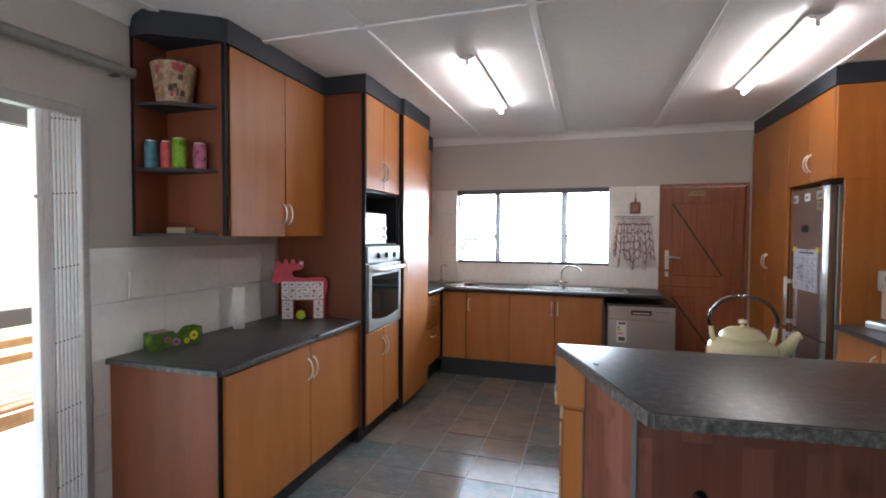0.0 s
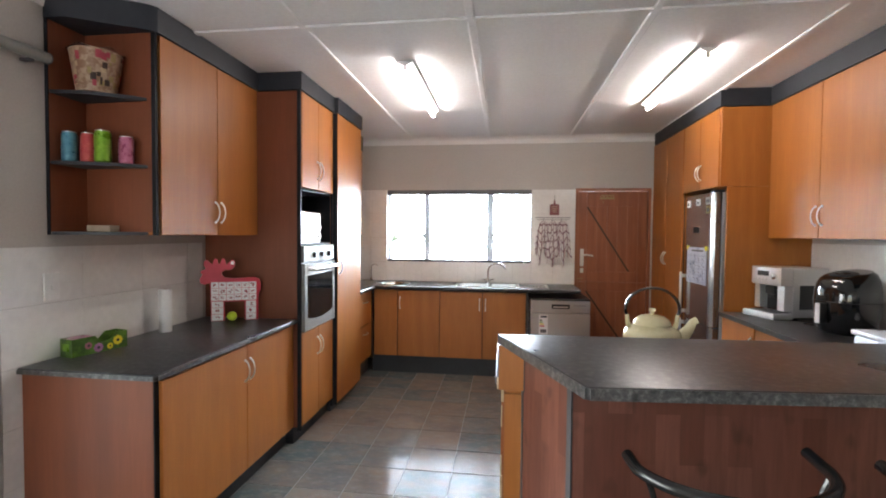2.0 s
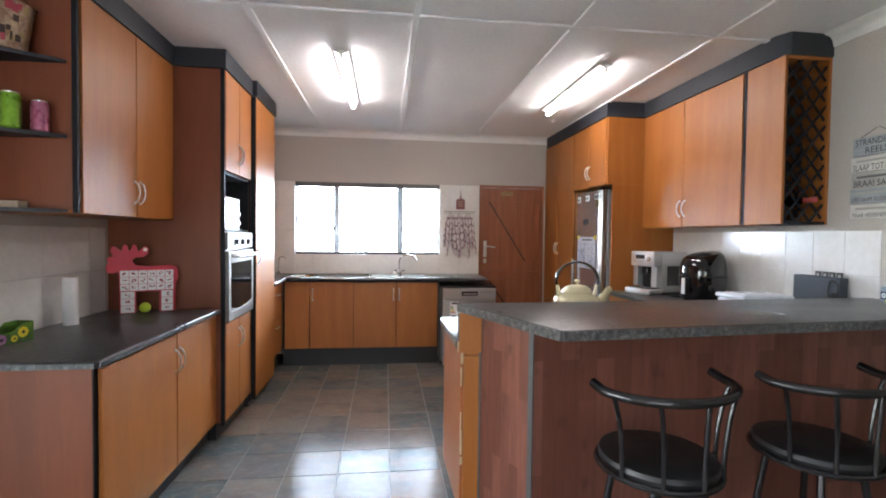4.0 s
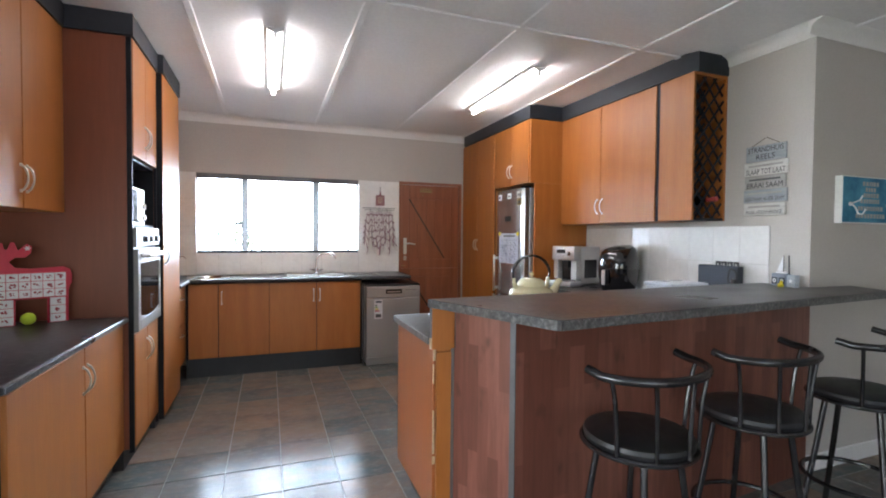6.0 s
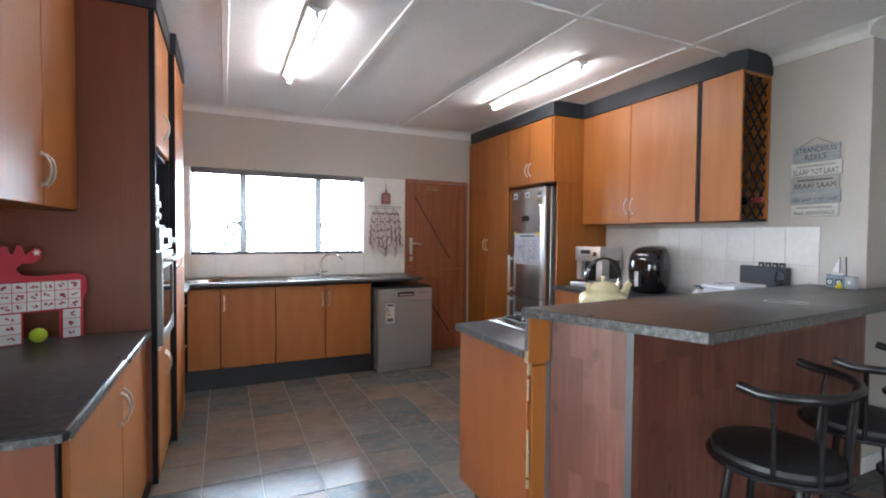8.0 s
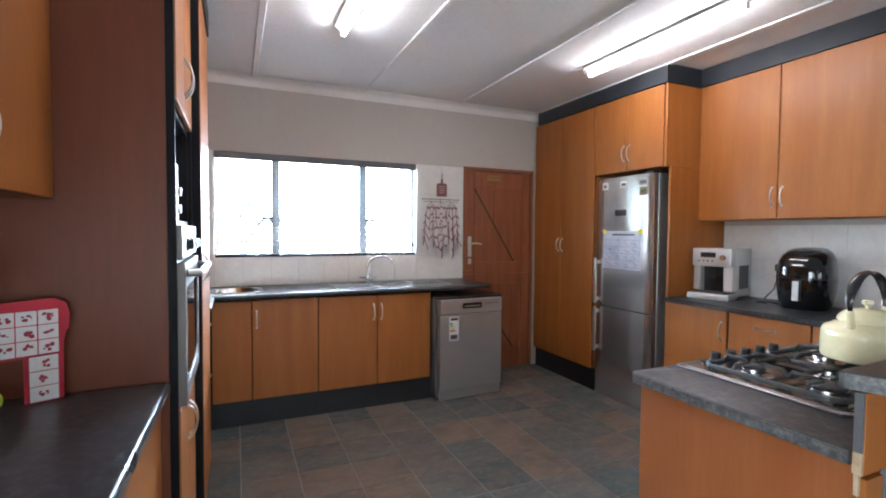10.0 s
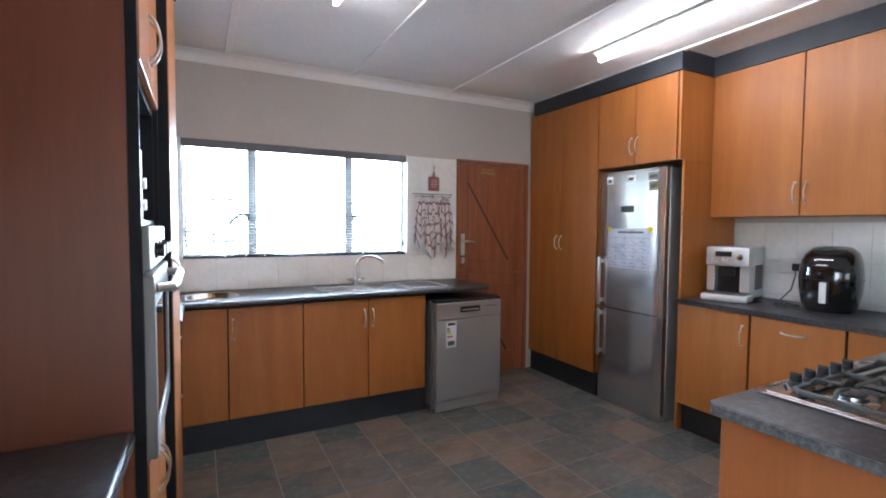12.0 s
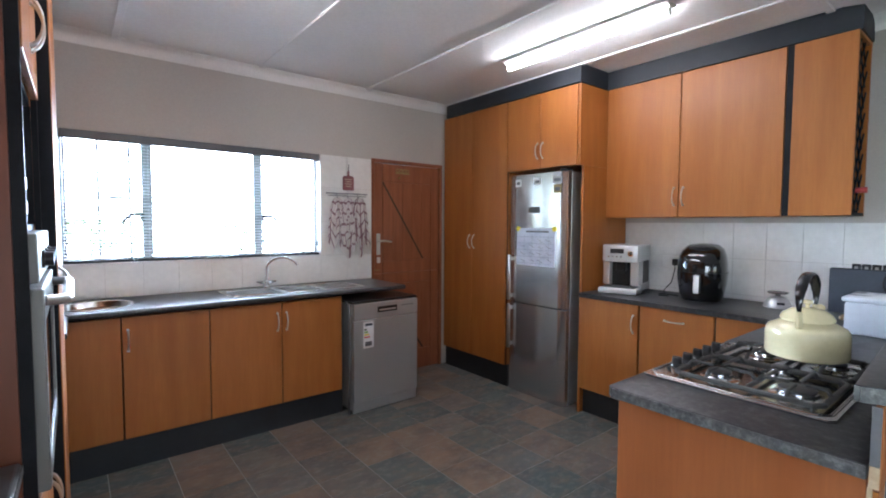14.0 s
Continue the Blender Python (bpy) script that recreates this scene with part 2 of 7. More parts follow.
SIGN_BLUE = surface("washed_grey_blue_plank", (0.30, 0.33, 0.36), (0.40, 0.43, 0.455), 9, 60, (0.7, 0.85), bump=0.25, stretch=(1, 1, 6))
SIGN_WHITE = surface("whitewashed_plank", (0.56, 0.55, 0.52), (0.70, 0.69, 0.66), 9, 60, (0.7, 0.85), bump=0.25, stretch=(1, 1, 6))
SIGN_GREY = surface("weathered_grey_plank", (0.34, 0.33, 0.31), (0.46, 0.45, 0.43), 9, 60, (0.7, 0.85), bump=0.25, stretch=(1, 1, 6))
TURQUOISE = surface("blue_painted_canvas", (0.015, 0.13, 0.24), (0.10, 0.36, 0.50), 7, 40, (0.7, 0.85), bump=0.2, spread=(0.3, 0.7))
YELLOW = surface("yellow_plastic", (0.75, 0.58, 0.02), (0.80, 0.64, 0.04), 9, 50, (0.35, 0.45), bump=0)
GREEN = surface("printed_green", (0.035, 0.09, 0.015), (0.10, 0.22, 0.02), 18, 70, (0.35, 0.45), bump=0, spread=(0.4, 0.6))
LIME = surface("lime_tin", (0.14, 0.32, 0.02), (0.24, 0.46, 0.04), 30, 90, (0.25, 0.35), 0.3, 0)
CYAN = surface("light_blue_tin", (0.05, 0.22, 0.32), (0.14, 0.38, 0.48), 30, 90, (0.25, 0.35), 0.3, 0)
CORAL = surface("coral_tin", (0.55, 0.06, 0.07), (0.66, 0.13, 0.12), 30, 90, (0.25, 0.35), 0.3, 0)
PINK = surface("pink_tin", (0.36, 0.09, 0.17), (0.48, 0.17, 0.26), 30, 90, (0.25, 0.35), 0.3, 0)
PURPLE = surface("printed_mauve", (0.30, 0.10, 0.30), (0.50, 0.22, 0.42), 40, 90, (0.4, 0.5), bump=0)
BRASS = surface("dull_brass", (0.28, 0.21, 0.09), (0.40, 0.31, 0.15), 30, 90, (0.4, 0.55), 0.8, 0.1)
BUCKET = surface("brown_printed_card", (0.24, 0.13, 0.07), (0.42, 0.30, 0.20), 30, 70, (0.35, 0.45), bump=0, spread=(0.42, 0.58))
PALE_CARD = surface("pale_card", (0.44, 0.34, 0.25), (0.52, 0.42, 0.32), 9, 80, (0.7, 0.8), bump=0.05)
GATE_WHITE = surface("white_powder_coated_steel", (0.76, 0.76, 0.76), (0.82, 0.82, 0.82), 5, 60, (0.28, 0.4), 0.0, 0.02)
RAIL_GREY = surface("grey_metal_rail", (0.20, 0.205, 0.19), (0.25, 0.255, 0.24), 5, 60, (0.32, 0.45), 0.15, 0.03)
GATE_GREY = surface("pale_grey_frame_paint", (0.36, 0.355, 0.345), (0.41, 0.405, 0.395), 5, 60, (0.4, 0.5), 0.0, 0.03)
FRAME_GREY = surface("grey_window_steel", (0.22, 0.22, 0.225), (0.27, 0.27, 0.275), 6, 70, (0.4, 0.5), 0.2, 0.04)
SLAT = surface("aluminium_blind_slat", (0.72, 0.72, 0.72), (0.78, 0.78, 0.78), 5, 60, (0.35, 0.5), 0.0, 0)
PATIO_WOOD = surface("varnished_garden_wood", (0.30, 0.12, 0.03), (0.42, 0.19, 0.05), 3, 30, (0.4, 0.55), bump=0.1, stretch=(1, 6, 6))
BEAM_WOOD = surface("dark_stained_beam", (0.035, 0.018, 0.010), (0.06, 0.03, 0.016), 3, 30, (0.6, 0.7), bump=0.15, stretch=(6, 1, 6))
PATIO_TILE = surface("pale_patio_tile", (0.40, 0.42, 0.46), (0.50, 0.52, 0.56), 2, 30, (0.25, 0.4), bump=0.05)
GRASS = surface("garden_grass", (0.05, 0.09, 0.02), (0.10, 0.15, 0.04), 1.5, 30, (0.85, 0.95), bump=0.6)
BARK = surface("tree_bark", (0.07, 0.05, 0.035), (0.12, 0.09, 0.06), 6, 40, (0.85, 0.95), bump=0.8)
LEAF = surface("garden_leaves", (0.045, 0.10, 0.018), (0.10, 0.19, 0.04), 3, 25, (0.5, 0.6), bump=0)
OUTER = surface("outer_plaster", (0.42, 0.38, 0.33), (0.48, 0.44, 0.39), 2, 50, (0.85, 0.95), bump=0.2)


def worktop_material(name, lo, mid, hi, big):
    """Dark mottled laminate, speckled like stone."""
    m, n, l, p = shader(name)
    v = place(n, l)
    g1, g2, g3 = grain(n, l, v, big, 6, 0.65), grain(n, l, v, big * 6, 4, 0.7), grain(n, l, v, 2.0, 3)
    c = ramp(n, l, g1, [(0.34, lo), (0.52, mid), (0.68, hi)])
    c = blend(n, l, span(n, l, g2, 0.0, 0.5), c, lo)
    l.new(c, p.inputs["Base Color"])
    l.new(span(n, l, g3, 0.27, 0.36), p.inputs["Roughness"])
    l.new(relief(n, l, g2, 0.06, 0.001), p.inputs["Normal"])
    return m


WORKTOP = worktop_material("slate_laminate_top", (0.018, 0.018, 0.020), (0.042, 0.042, 0.044), (0.095, 0.093, 0.092), 38)
TOP_EDGE = worktop_material("slate_laminate_edge", (0.035, 0.036, 0.037), (0.10, 0.101, 0.101), (0.22, 0.22, 0.217), 60)


def stave_material():
    """Red-brown block-board laminate: upright staves of differing tone with fine grain."""
    m, n, l, p = shader("red_brown_stave_laminate")
    geo = n.new("ShaderNodeNewGeometry")
    sep, com = n.new("ShaderNodeSeparateXYZ"), n.new("ShaderNodeCombineXYZ")
    l.new(geo.outputs["Position"], sep.inputs[0])
    add = n.new("ShaderNodeMath")
    add.operation = "SUBTRACT"
    l.new(sep.outputs[0], add.inputs[0])
    l.new(sep.outputs[1], add.inputs[1])
    l.new(sep.outputs[2], com.inputs[0])
    l.new(add.outputs[0], com.inputs[1])
    b = n.new("ShaderNodeTexBrick")
    b.offset, b.offset_frequency = 0.37, 2
    b.inputs["Scale"].default_value = 1.0
    b.inputs["Brick Width"].default_value, b.inputs["Row Height"].default_value = 0.46, 0.072
    b.inputs["Mortar Size"].default_value, b.inputs["Bias"].default_value = 0.0, -0.1
    b.inputs["Color1"].default_value, b.inputs["Color2"].default_value = rgb((0.150, 0.050, 0.033)), rgb((0.265, 0.104, 0.072))
    b.inputs["Mortar"].default_value = rgb((0.05, 0.017, 0.01))
    l.new(com.outputs[0], b.inputs["Vector"])
    v = place(n, l, (14, 14, 1.2))
    g = grain(n, l, v, 3.0, 6, 0.65)
    knots = grain(n, l, place(n, l, (3, 3, 1.6)), 3.5, 2)
    c = blend(n, l, span(n, l, g, 0.0, 0.55), b.outputs["Color"], (0.080, 0.026, 0.016))
    c = blend(n, l, ramp(n, l, knots, [(0.62, (0, 0, 0)), (0.74, (0.5, 0.5, 0.5))]), c, (0.03, 0.010, 0.006))
    l.new(c, p.inputs["Base Color"])
    l.new(span(n, l, g, 0.30, 0.42), p.inputs["Roughness"])
    l.new(relief(n, l, g, 0.03, 0.001), p.inputs["Normal"])
    return m


STAVES = stave_material()


def slate_tile_material():
    """Slate-look floor tile: grey-green to rust, each tile its own tone, with clouded patches and a soft sheen."""
    m, n, l, p = shader("slate_floor_tile")
    info = n.new("ShaderNodeObjectInfo")
    rnd = info.outputs["Random"]
    tone = ramp(n, l, rnd, [(0.0, (0.088, 0.110, 0.108)), (0.2, (0.112, 0.128, 0.122)), (0.4, (0.152, 0.150, 0.140)), (0.6, (0.186, 0.158, 0.134)), (0.8, (0.215, 0.158, 0.122)), (1.0, (0.116, 0.124, 0.120))])
    v = place(n, l, (0.8, 1.3, 1))
    off = n.new("ShaderNodeVectorMath")
    off.operation = "SCALE"
    com = n.new("ShaderNodeCombineXYZ")
    for k in range(3):
        l.new(rnd, com.inputs[k])
    l.new(com.outputs[0], off.inputs[0])
    off.inputs["Scale"].default_value = 37.0
    add = n.new("ShaderNodeVectorMath")
    l.new(v, add.inputs[0])
    l.new(off.outputs[0], add.inputs[1])
    w = add.outputs[0]
    g1, g2, g3 = grain(n, l, w, 7, 6, 0.62), grain(n, l, w, 22, 5, 0.65), grain(n, l, w, 4.5, 6, 0.62)
    c = blend(n, l, ramp(n, l, g1, [(0.44, (0, 0, 0)), (0.66, (0.42, 0.42, 0.42))]), tone, (0.25, 0.160, 0.110))
    c = blend(n, l, ramp(n, l, g3, [(0.46, (0, 0, 0)), (0.70, (0.55, 0.55, 0.55))]), c, (0.070, 0.080, 0.078))
    c = blend(n, l, ramp(n, l, g2, [(0.50, (0, 0, 0)), (0.72, (0.45, 0.45, 0.45))]), c, (0.25, 0.235, 0.215))
    l.new(c, p.inputs["Base Color"])
    l.new(span(n, l, g3, 0.13, 0.21), p.inputs["Roughness"])
    p.inputs["Specular IOR Level"].default_value = 0.05
    l.new(relief(n, l, g3, 0.04, 0.003), p.inputs["Normal"])
    return m


SLATE = slate_tile_material()


def plaid_material():
    m, n, l, p = shader("checked_tea_towel_cotton")
    uv = n.new("ShaderNodeUVMap")
    c = None
    for axis, scale in (("X", 1.5), ("Y", 1.2)):
        w = n.new("ShaderNodeTexWave")
        w.wave_type, w.bands_direction = "BANDS", axis
        w.inputs["Scale"].default_value, w.inputs["Distortion"].default_value = scale, 0.4
        l.new(uv.outputs[0], w.inputs["Vector"])
        stripe = ramp(n, l, w.outputs["Fac"], [(0.84, (0, 0, 0)), (0.92, (0.85, 0.85, 0.85))])
        c = blend(n, l, stripe, c if c else (0.66, 0.62, 0.61), (0.20, 0.085, 0.115))
    l.new(c, p.inputs["Base Color"])
    p.inputs["Roughness"].default_value = 0.9
    l.new(relief(n, l, grain(n, l, place(n, l), 400, 2), 0.3, 0.001), p.inputs["Normal"])
    return m


PLAID = plaid_material()


def glass(name, tint=(1, 1, 1), rough=0.0):
    m, n, l, p = shader(name)
    p.inputs["Base Color"].default_value, p.inputs["Roughness"].default_value = rgb(tint), rough
    p.inputs["Transmission Weight"].default_value, p.inputs["IOR"].default_value = 1.0, 1.45
    return m


PANE = glass("window_glass")
CLEAR = glass("clear_cellophane", (0.95, 0.95, 0.95), 0.05)
FROST = surface("translucent_white_plastic", (0.62, 0.65, 0.70), (0.68, 0.71, 0.76), 5, 40, (0.25, 0.35), bump=0.01)
DARK_GLASS = surface("dark_oven_glass", (0.010, 0.010, 0.010), (0.014, 0.014, 0.014), 3, 40, (0.03, 0.06), bump=0, coat=0.0, gloss=0.18)


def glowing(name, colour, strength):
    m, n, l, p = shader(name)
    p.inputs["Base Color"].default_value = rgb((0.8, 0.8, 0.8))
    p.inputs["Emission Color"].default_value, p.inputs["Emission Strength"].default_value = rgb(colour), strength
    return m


TUBE = glowing("lit_fluorescent_tube", (0.985, 0.965, 0.985), TUBE_GLOW)
# Emission for the backdrop panels, which stand in for the sky's daylight.
BACKDROP = glowing("glowing_garden_backdrop", (0.62, 0.80, 1.0), 9.0)
BACKDROP_W = glowing("glowing_side_backdrop", (0.84, 0.92, 1.0), 0.9)


# ---- the room's shell ----
def setting(name, bm, material, label, category):
    return solo(name, bm, material, label, category, "structure", at=(0, 0, 0))


WX0, WX1, WZ0, WZ1 = -1.34, 0.37, 1.178, 2.035      # window opening
DX0, DX1, DZ1 = 0.861, 1.68, 2.045                   # back door opening
GY0, GY1, GZ1 = -1.2, 1.475, 2.09                    # side opening with the gate
T = 0.22

setting("floor", box(XL - T, XE, YB, YF + T, -0.12, -0.0025), FLOOR_GROUT, "grey cement bed under the slate-look floor tiles", "floor")
wall_n = setting("wall_north", merge(
    box(XL - T, WX0, YF, YF + T, 0, ZC), box(WX1, DX0, YF, YF + T, 0, ZC), box(DX1, XR + T, YF, YF + T, 0, ZC),
    box(WX0, WX1, YF, YF + T, 0, WZ0), box(WX0, WX1, YF, YF + T, WZ1, ZC), box(DX0, DX1, YF, YF + T, DZ1, ZC)),
    PAINT, "greige painted plaster wall with a window and a back door", "wall")
wall_w = setting("wall_west", merge(
    box(XL - T, XL, GY1, YF, 0, ZC), box(XL - T, XL, YB, GY0, 0, ZC), box(XL - T, XL, GY0, GY1, GZ1, ZC)),
    PAINT, "greige painted plaster wall with a wide side opening", "wall")
wall_e = setting("wall_east", box(XR, XR + T, YC, YF, 0, ZC), PAINT, "greige painted plaster wall behind the cabinets", "wall")
setting("wall_corner", box(XR + T, XE, YC, YC + T, 0, ZC), PAINT, "greige painted plaster wall round the corner of the bar", "wall")
SX0_, SX1_, SZ1_ = -1.75, 0.75, 2.1                       # unseen south opening, added to let daylight into the living side
setting("wall_south", merge(box(XL - T, SX0_, YB - T, YB, 0, ZC), box(SX1_, XE + T, YB - T, YB, 0, ZC), box(SX0_, SX1_, YB - T, YB, SZ1_, ZC)), PAINT, "plain greige wall closing the living side", "wall")
setting("wall_far_east", box(XE, XE + T, YB, YC + T, 0, ZC), PAINT, "plain greige wall closing the living side", "wall")


def ceiling():
    bms = [box(XL - T, XE + T, YB - T, YF + T, ZC, ZC + 0.1)]
    for x in (-1.95, -1.037, -0.122, 0.795, 1.70, 2.61, 3.52, 4.43):
        bms.append(box(x - 0.022, x + 0.022, YB, YF if x < 2 else YC, ZC - 0.012, ZC, 0.005))
    for y in (2.207, -0.20, -2.60):
        bms.append(box(XL, XR if y > YC else XE, y - 0.022, y + 0.022, ZC - 0.0135, ZC - 0.0005, 0.005))
    return setting("ceiling", merge(*bms), CEILING, "off-white board ceiling with narrow cover strips", "ceiling")


ceiling()


def cornice(p0, p1, inward):
    """A coved cornice along the wall from p0 to p1; inward points into the room."""
    a, b, n = Vector((*p0, 0)), Vector((*p1, 0)), Vector((*inward, 0))
    prof = [(0.0, -0.075), (0.008, -0.075), (0.012, -0.06)] + [(0.012 + 0.055 * (1 - math.cos(t)), -0.06 + 0.052 * math.sin(t)) for t in (0.4, 0.8, 1.2, 1.57)] + [(0.075, 0.0), (0.0, 0.0)]
    bm = bmesh.new()
    rows = [[bm.verts.new(p + n * d + Vector((0, 0, ZC - 0.001 + z))) for d, z in prof] for p in (a, b)]
    for k in range(len(prof)):
        j = (k + 1) % len(prof)
        bm.faces.new((rows[0][k], rows[0][j], rows[1][j], rows[1][k]))
    bm.faces.new(rows[0])
    bm.faces.new(rows[1][::-1])
    return bm


setting("trim_cornice", merge(cornice((XL, YF), (XR, YF), (0, -1)), cornice((XR, YC - 0.001), (XR, 2.10), (-1, 0)), cornice((XR - 0.075, YC), (XE, YC), (0, -1)),
    cornice((XL, YB), (XL, 1.70), (1, 0))), WHITE_PAINT, "white coved plaster cornice under the ceiling", "cornice")
setting("baseboard", merge(box(XR + 0.03, XE, YC - 0.016, YC, 0, 0.10, 0.004), box(XR, XR + 0.03, YC - 0.016, YC, 0, 0.10, 0.004)), WHITE_PAINT, "white painted skirting board along the corner wall", "skirting board")


# ---- cabinets ----
def fbox(face, F, a0, a1, z0, z1, d0, d1, bevel=0.0, seg=1):
    """A box on a front: a along the front, d outwards from the plane F."""
    if face == "+x":
        return box(F + d0, F + d1, a0, a1, z0, z1, bevel, seg)
    if face == "-x":
        return box(F - d1, F - d0, a0, a1, z0, z1, bevel, seg)
    return box(a0, a1, F - d1, F - d0, z0, z1, bevel, seg)


def fpt(face, F, a, z, d):
    return {"+x": (F + d, a, z), "-x": (F - d, a, z), "-y": (a, F - d, z)}[face]


def bow_handle(face, F, a, z, size=0.13, level=False):
    """A bow handle on a front, upright or level."""
    pts = []
    for k in range(13):
        s = k / 12
        u = (s - 0.5) * size
        d = 0.003 + 0.027 * math.sin(math.pi * s) ** 0.6
        pts.append(fpt(face, F, a + (u if level else 0), z + (0 if level else u), d))
    r = [0.0036 + 0.0014 * abs(math.cos(math.pi * k / 12)) for k in range(13)]
    ends = [bar(fpt(face, F, a + (s * size / 2 if level else 0), z + (0 if level else s * size / 2), 0), fpt(face, F, a + (s * size / 2 if level else 0), z + (0 if level else s * size / 2), 0.006), 0.0075, 12) for s in (-1, 1)]
    return merge(tube(pts, r, 8), *ends)


def unit(name, label, face, F, back, a0, a1, z0, z1, fronts, group="", plinth=0.0, deep=0.06, edge=True, carcass=None):
    """A cabinet: carcass, black front edging, fronts with handles; back is the wall's plane. Fronts: (kind, a0, a1, z0, z1, handle a, handle z, level)."""
    c = fpt(face, F, (a0 + a1) / 2, 0, 0)
    b = fpt(face, back, (a0 + a1) / 2, 0, 0)
    root = thing(name, label, "cabinet", ((c[0] + b[0]) / 2, (c[1] + b[1]) / 2, 0 if plinth else z0), 0, group)
    depth = abs(F - back)
    part("body", fbox(face, F, a0, a1, z0, z1, -depth + 0.002, -0.024, 0.0015), carcass or LAMINATE, root)
    if edge:
        part("edging", fbox(face, F, a0 + 0.001, a1 - 0.001, z0 + 0.001, z1 - 0.001, -0.024, -0.019), EDGE, root, "black front edging")
    if plinth:
        part("plinth", fbox(face, F, a0, a1, 0, z0, -depth + 0.05, -deep), PLINTH, root, "black recessed plinth")
    for kind, f0, f1, g0, g1, ha, hz, level in fronts:
        d = part(kind, fbox(face, F, f0 + 0.003, f1 - 0.003, g0 + 0.0015, g1 - 0.0015, -0.0185, 0.0, 0.0018), LAMINATE, root)
        if ha is not None:
            part("handle", bow_handle(face, F, ha, hz, 0.12, level), SATIN, d, "bowed satin nickel handle")
    return root


UP0, UP1 = 1.496, 2.513
# left wall, upper pair
unit("wall_cabinet", "orange cherry-laminate wall cabinet with two closed doors above the worktop", "+x", -1.681, XL, 1.918, 2.874, UP0, UP1,
     [("door", 1.935, 2.412, UP0, UP1, 2.384, 1.635, False), ("door", 2.412, 2.874, UP0, UP1, 2.442, 1.635, False)])
# left wall, lower pair
unit("base_cabinet", "orange cherry-laminate base cabinet with two closed doors and black corner edging", "+x", -1.412, XL, 1.566, 2.874, 0.12, 0.868,
     [("door", 1.590, 2.272, 0.125, 0.862, 2.248, 0.715, False), ("door", 2.272, 2.872, 0.125, 0.862, 2.302, 0.715, False)], plinth=1, carcass=SHADED_END_PANEL)


def top_slab(name, outline, z1, thick, label, soft=0.010):
    root = thing(name, label, "worktop", (sum(p[0] for p in outline) / len(outline), sum(p[1] for p in outline) / len(outline), z1 - thick))
    part("slab", prism(outline, z1 - thick, z1, soft, 3), WORKTOP, root)
    return root


def slab_with_edge(name, outline, front, z1, thick, label, soft=0.010):
    """A worktop with a speckled edge band along the open sides, given as index pairs of the outline."""
    root = top_slab(name, outline, z1, thick, label, soft)
    for i, j in front:
        a, b = Vector((*outline[i], 0)), Vector((*outline[j], 0))
        d = (b - a).normalized()
        n = Vector((d.y, -d.x, 0))
        pts = [a + n * 0.001, b + n * 0.001, b + n * 0.004, a + n * 0.004]
        part("edge_band", prism([(p.x, p.y) for p in pts], z1 - thick + 0.4 * soft, z1 - 0.9 * soft), TOP_EDGE, root, "speckled grey laminate edge")
    return root


slab_with_edge("worktop", [(XL + 0.001, 1.545), (-1.415, 1.545), (-1.403, 1.557), (-1.389, 2.874), (XL + 0.001, 2.874)], [(0, 1), (2, 3)], 0.902, 0.032, "dark grey stone-look laminate worktop")

# oven tower
TF, TB = -1.358, XL
tower = thing("oven_tower", "tall orange cherry-laminate oven housing with an open niche", "cabinet", (-1.71, 3.18, 0))
part("side_panel", box(XL + 0.002, TF - 0.030, 2.876, 2.894, 0.121, 2.512, 0.001), SHADED_END_PANEL, tower, "red-brown laminate side panel, darkened for shade")
part("side_panel", box(XL + 0.002, TF - 0.02, 3.490, 3.508, 0.121, 2.512, 0.001), LAMINATE, tower)
part("edging", merge(box(TF - 0.0295, TF - 0.004, 2.877, 2.893, 0.10, 2.51), box(TF - 0.02, TF - 0.004, 3.491, 3.508, 0.05, 2.51)), EDGE, tower, "black edging strips up the front corners")
part("back_panel", box(XL + 0.002, XL + 0.012, 2.896, 3.489, 0.12, 2.51), EDGE, tower, "black back panel")
for z in (0.12, 0.795, 1.423, 1.82, 2.494):
    part("shelf_board", box(XL + 0.013, TF - 0.022, 2.895, 3.489, z, z + 0.018), EDGE, tower, "black carcass board")
part("niche_lining", box(XL + 0.02, TF - 0.02, 2.8945, 2.899, 1.432, 1.819), EDGE, tower, "black niche lining")
part("niche_lining", box(XL + 0.02, TF - 0.02, 3.484, 3.4885, 1.432, 1.819), EDGE, tower, "black niche lining")
part("plinth", box(XL + 0.05, TF - 0.06, 2.881, 3.506, 0, 0.12), PLINTH, tower, "black recessed plinth")
for a0, a1, z0, z1, ha, hz in ((2.895, 3.192, 1.842, 2.51, 3.166, 1.99), (3.192, 3.489, 1.842, 2.51, 3.218, 1.99), (2.895, 3.192, 0.125, 0.790, 3.166, 0.65), (3.192, 3.489, 0.125, 0.790, 3.218, 0.65)):
    d = part("door", fbox("+x", TF, a0 + 0.002, a1 - 0.002, z0, z1, -0.0185, 0, 0.0018), LAMINATE, tower)
    part("handle", bow_handle("+x", TF, ha, hz), SATIN, d, "bowed satin nickel handle")

part("edging", box(TF - 0.004, TF + 0.031, 3.5082, 3.5096, 0.06, 2.51), EDGE, tower, "black filler strip towards the pantry")

# tall pantry beside the oven
unit("pantry_cabinet", "tall narrow orange cherry-laminate pantry cabinet with one closed door", "+x", TF + 0.034, XL, 3.510, 4.145, 0.09, 2.512,
     [("door", 3.513, 4.145, 0.075, 2.512, 3.548, 1.23, False)], plinth=1)
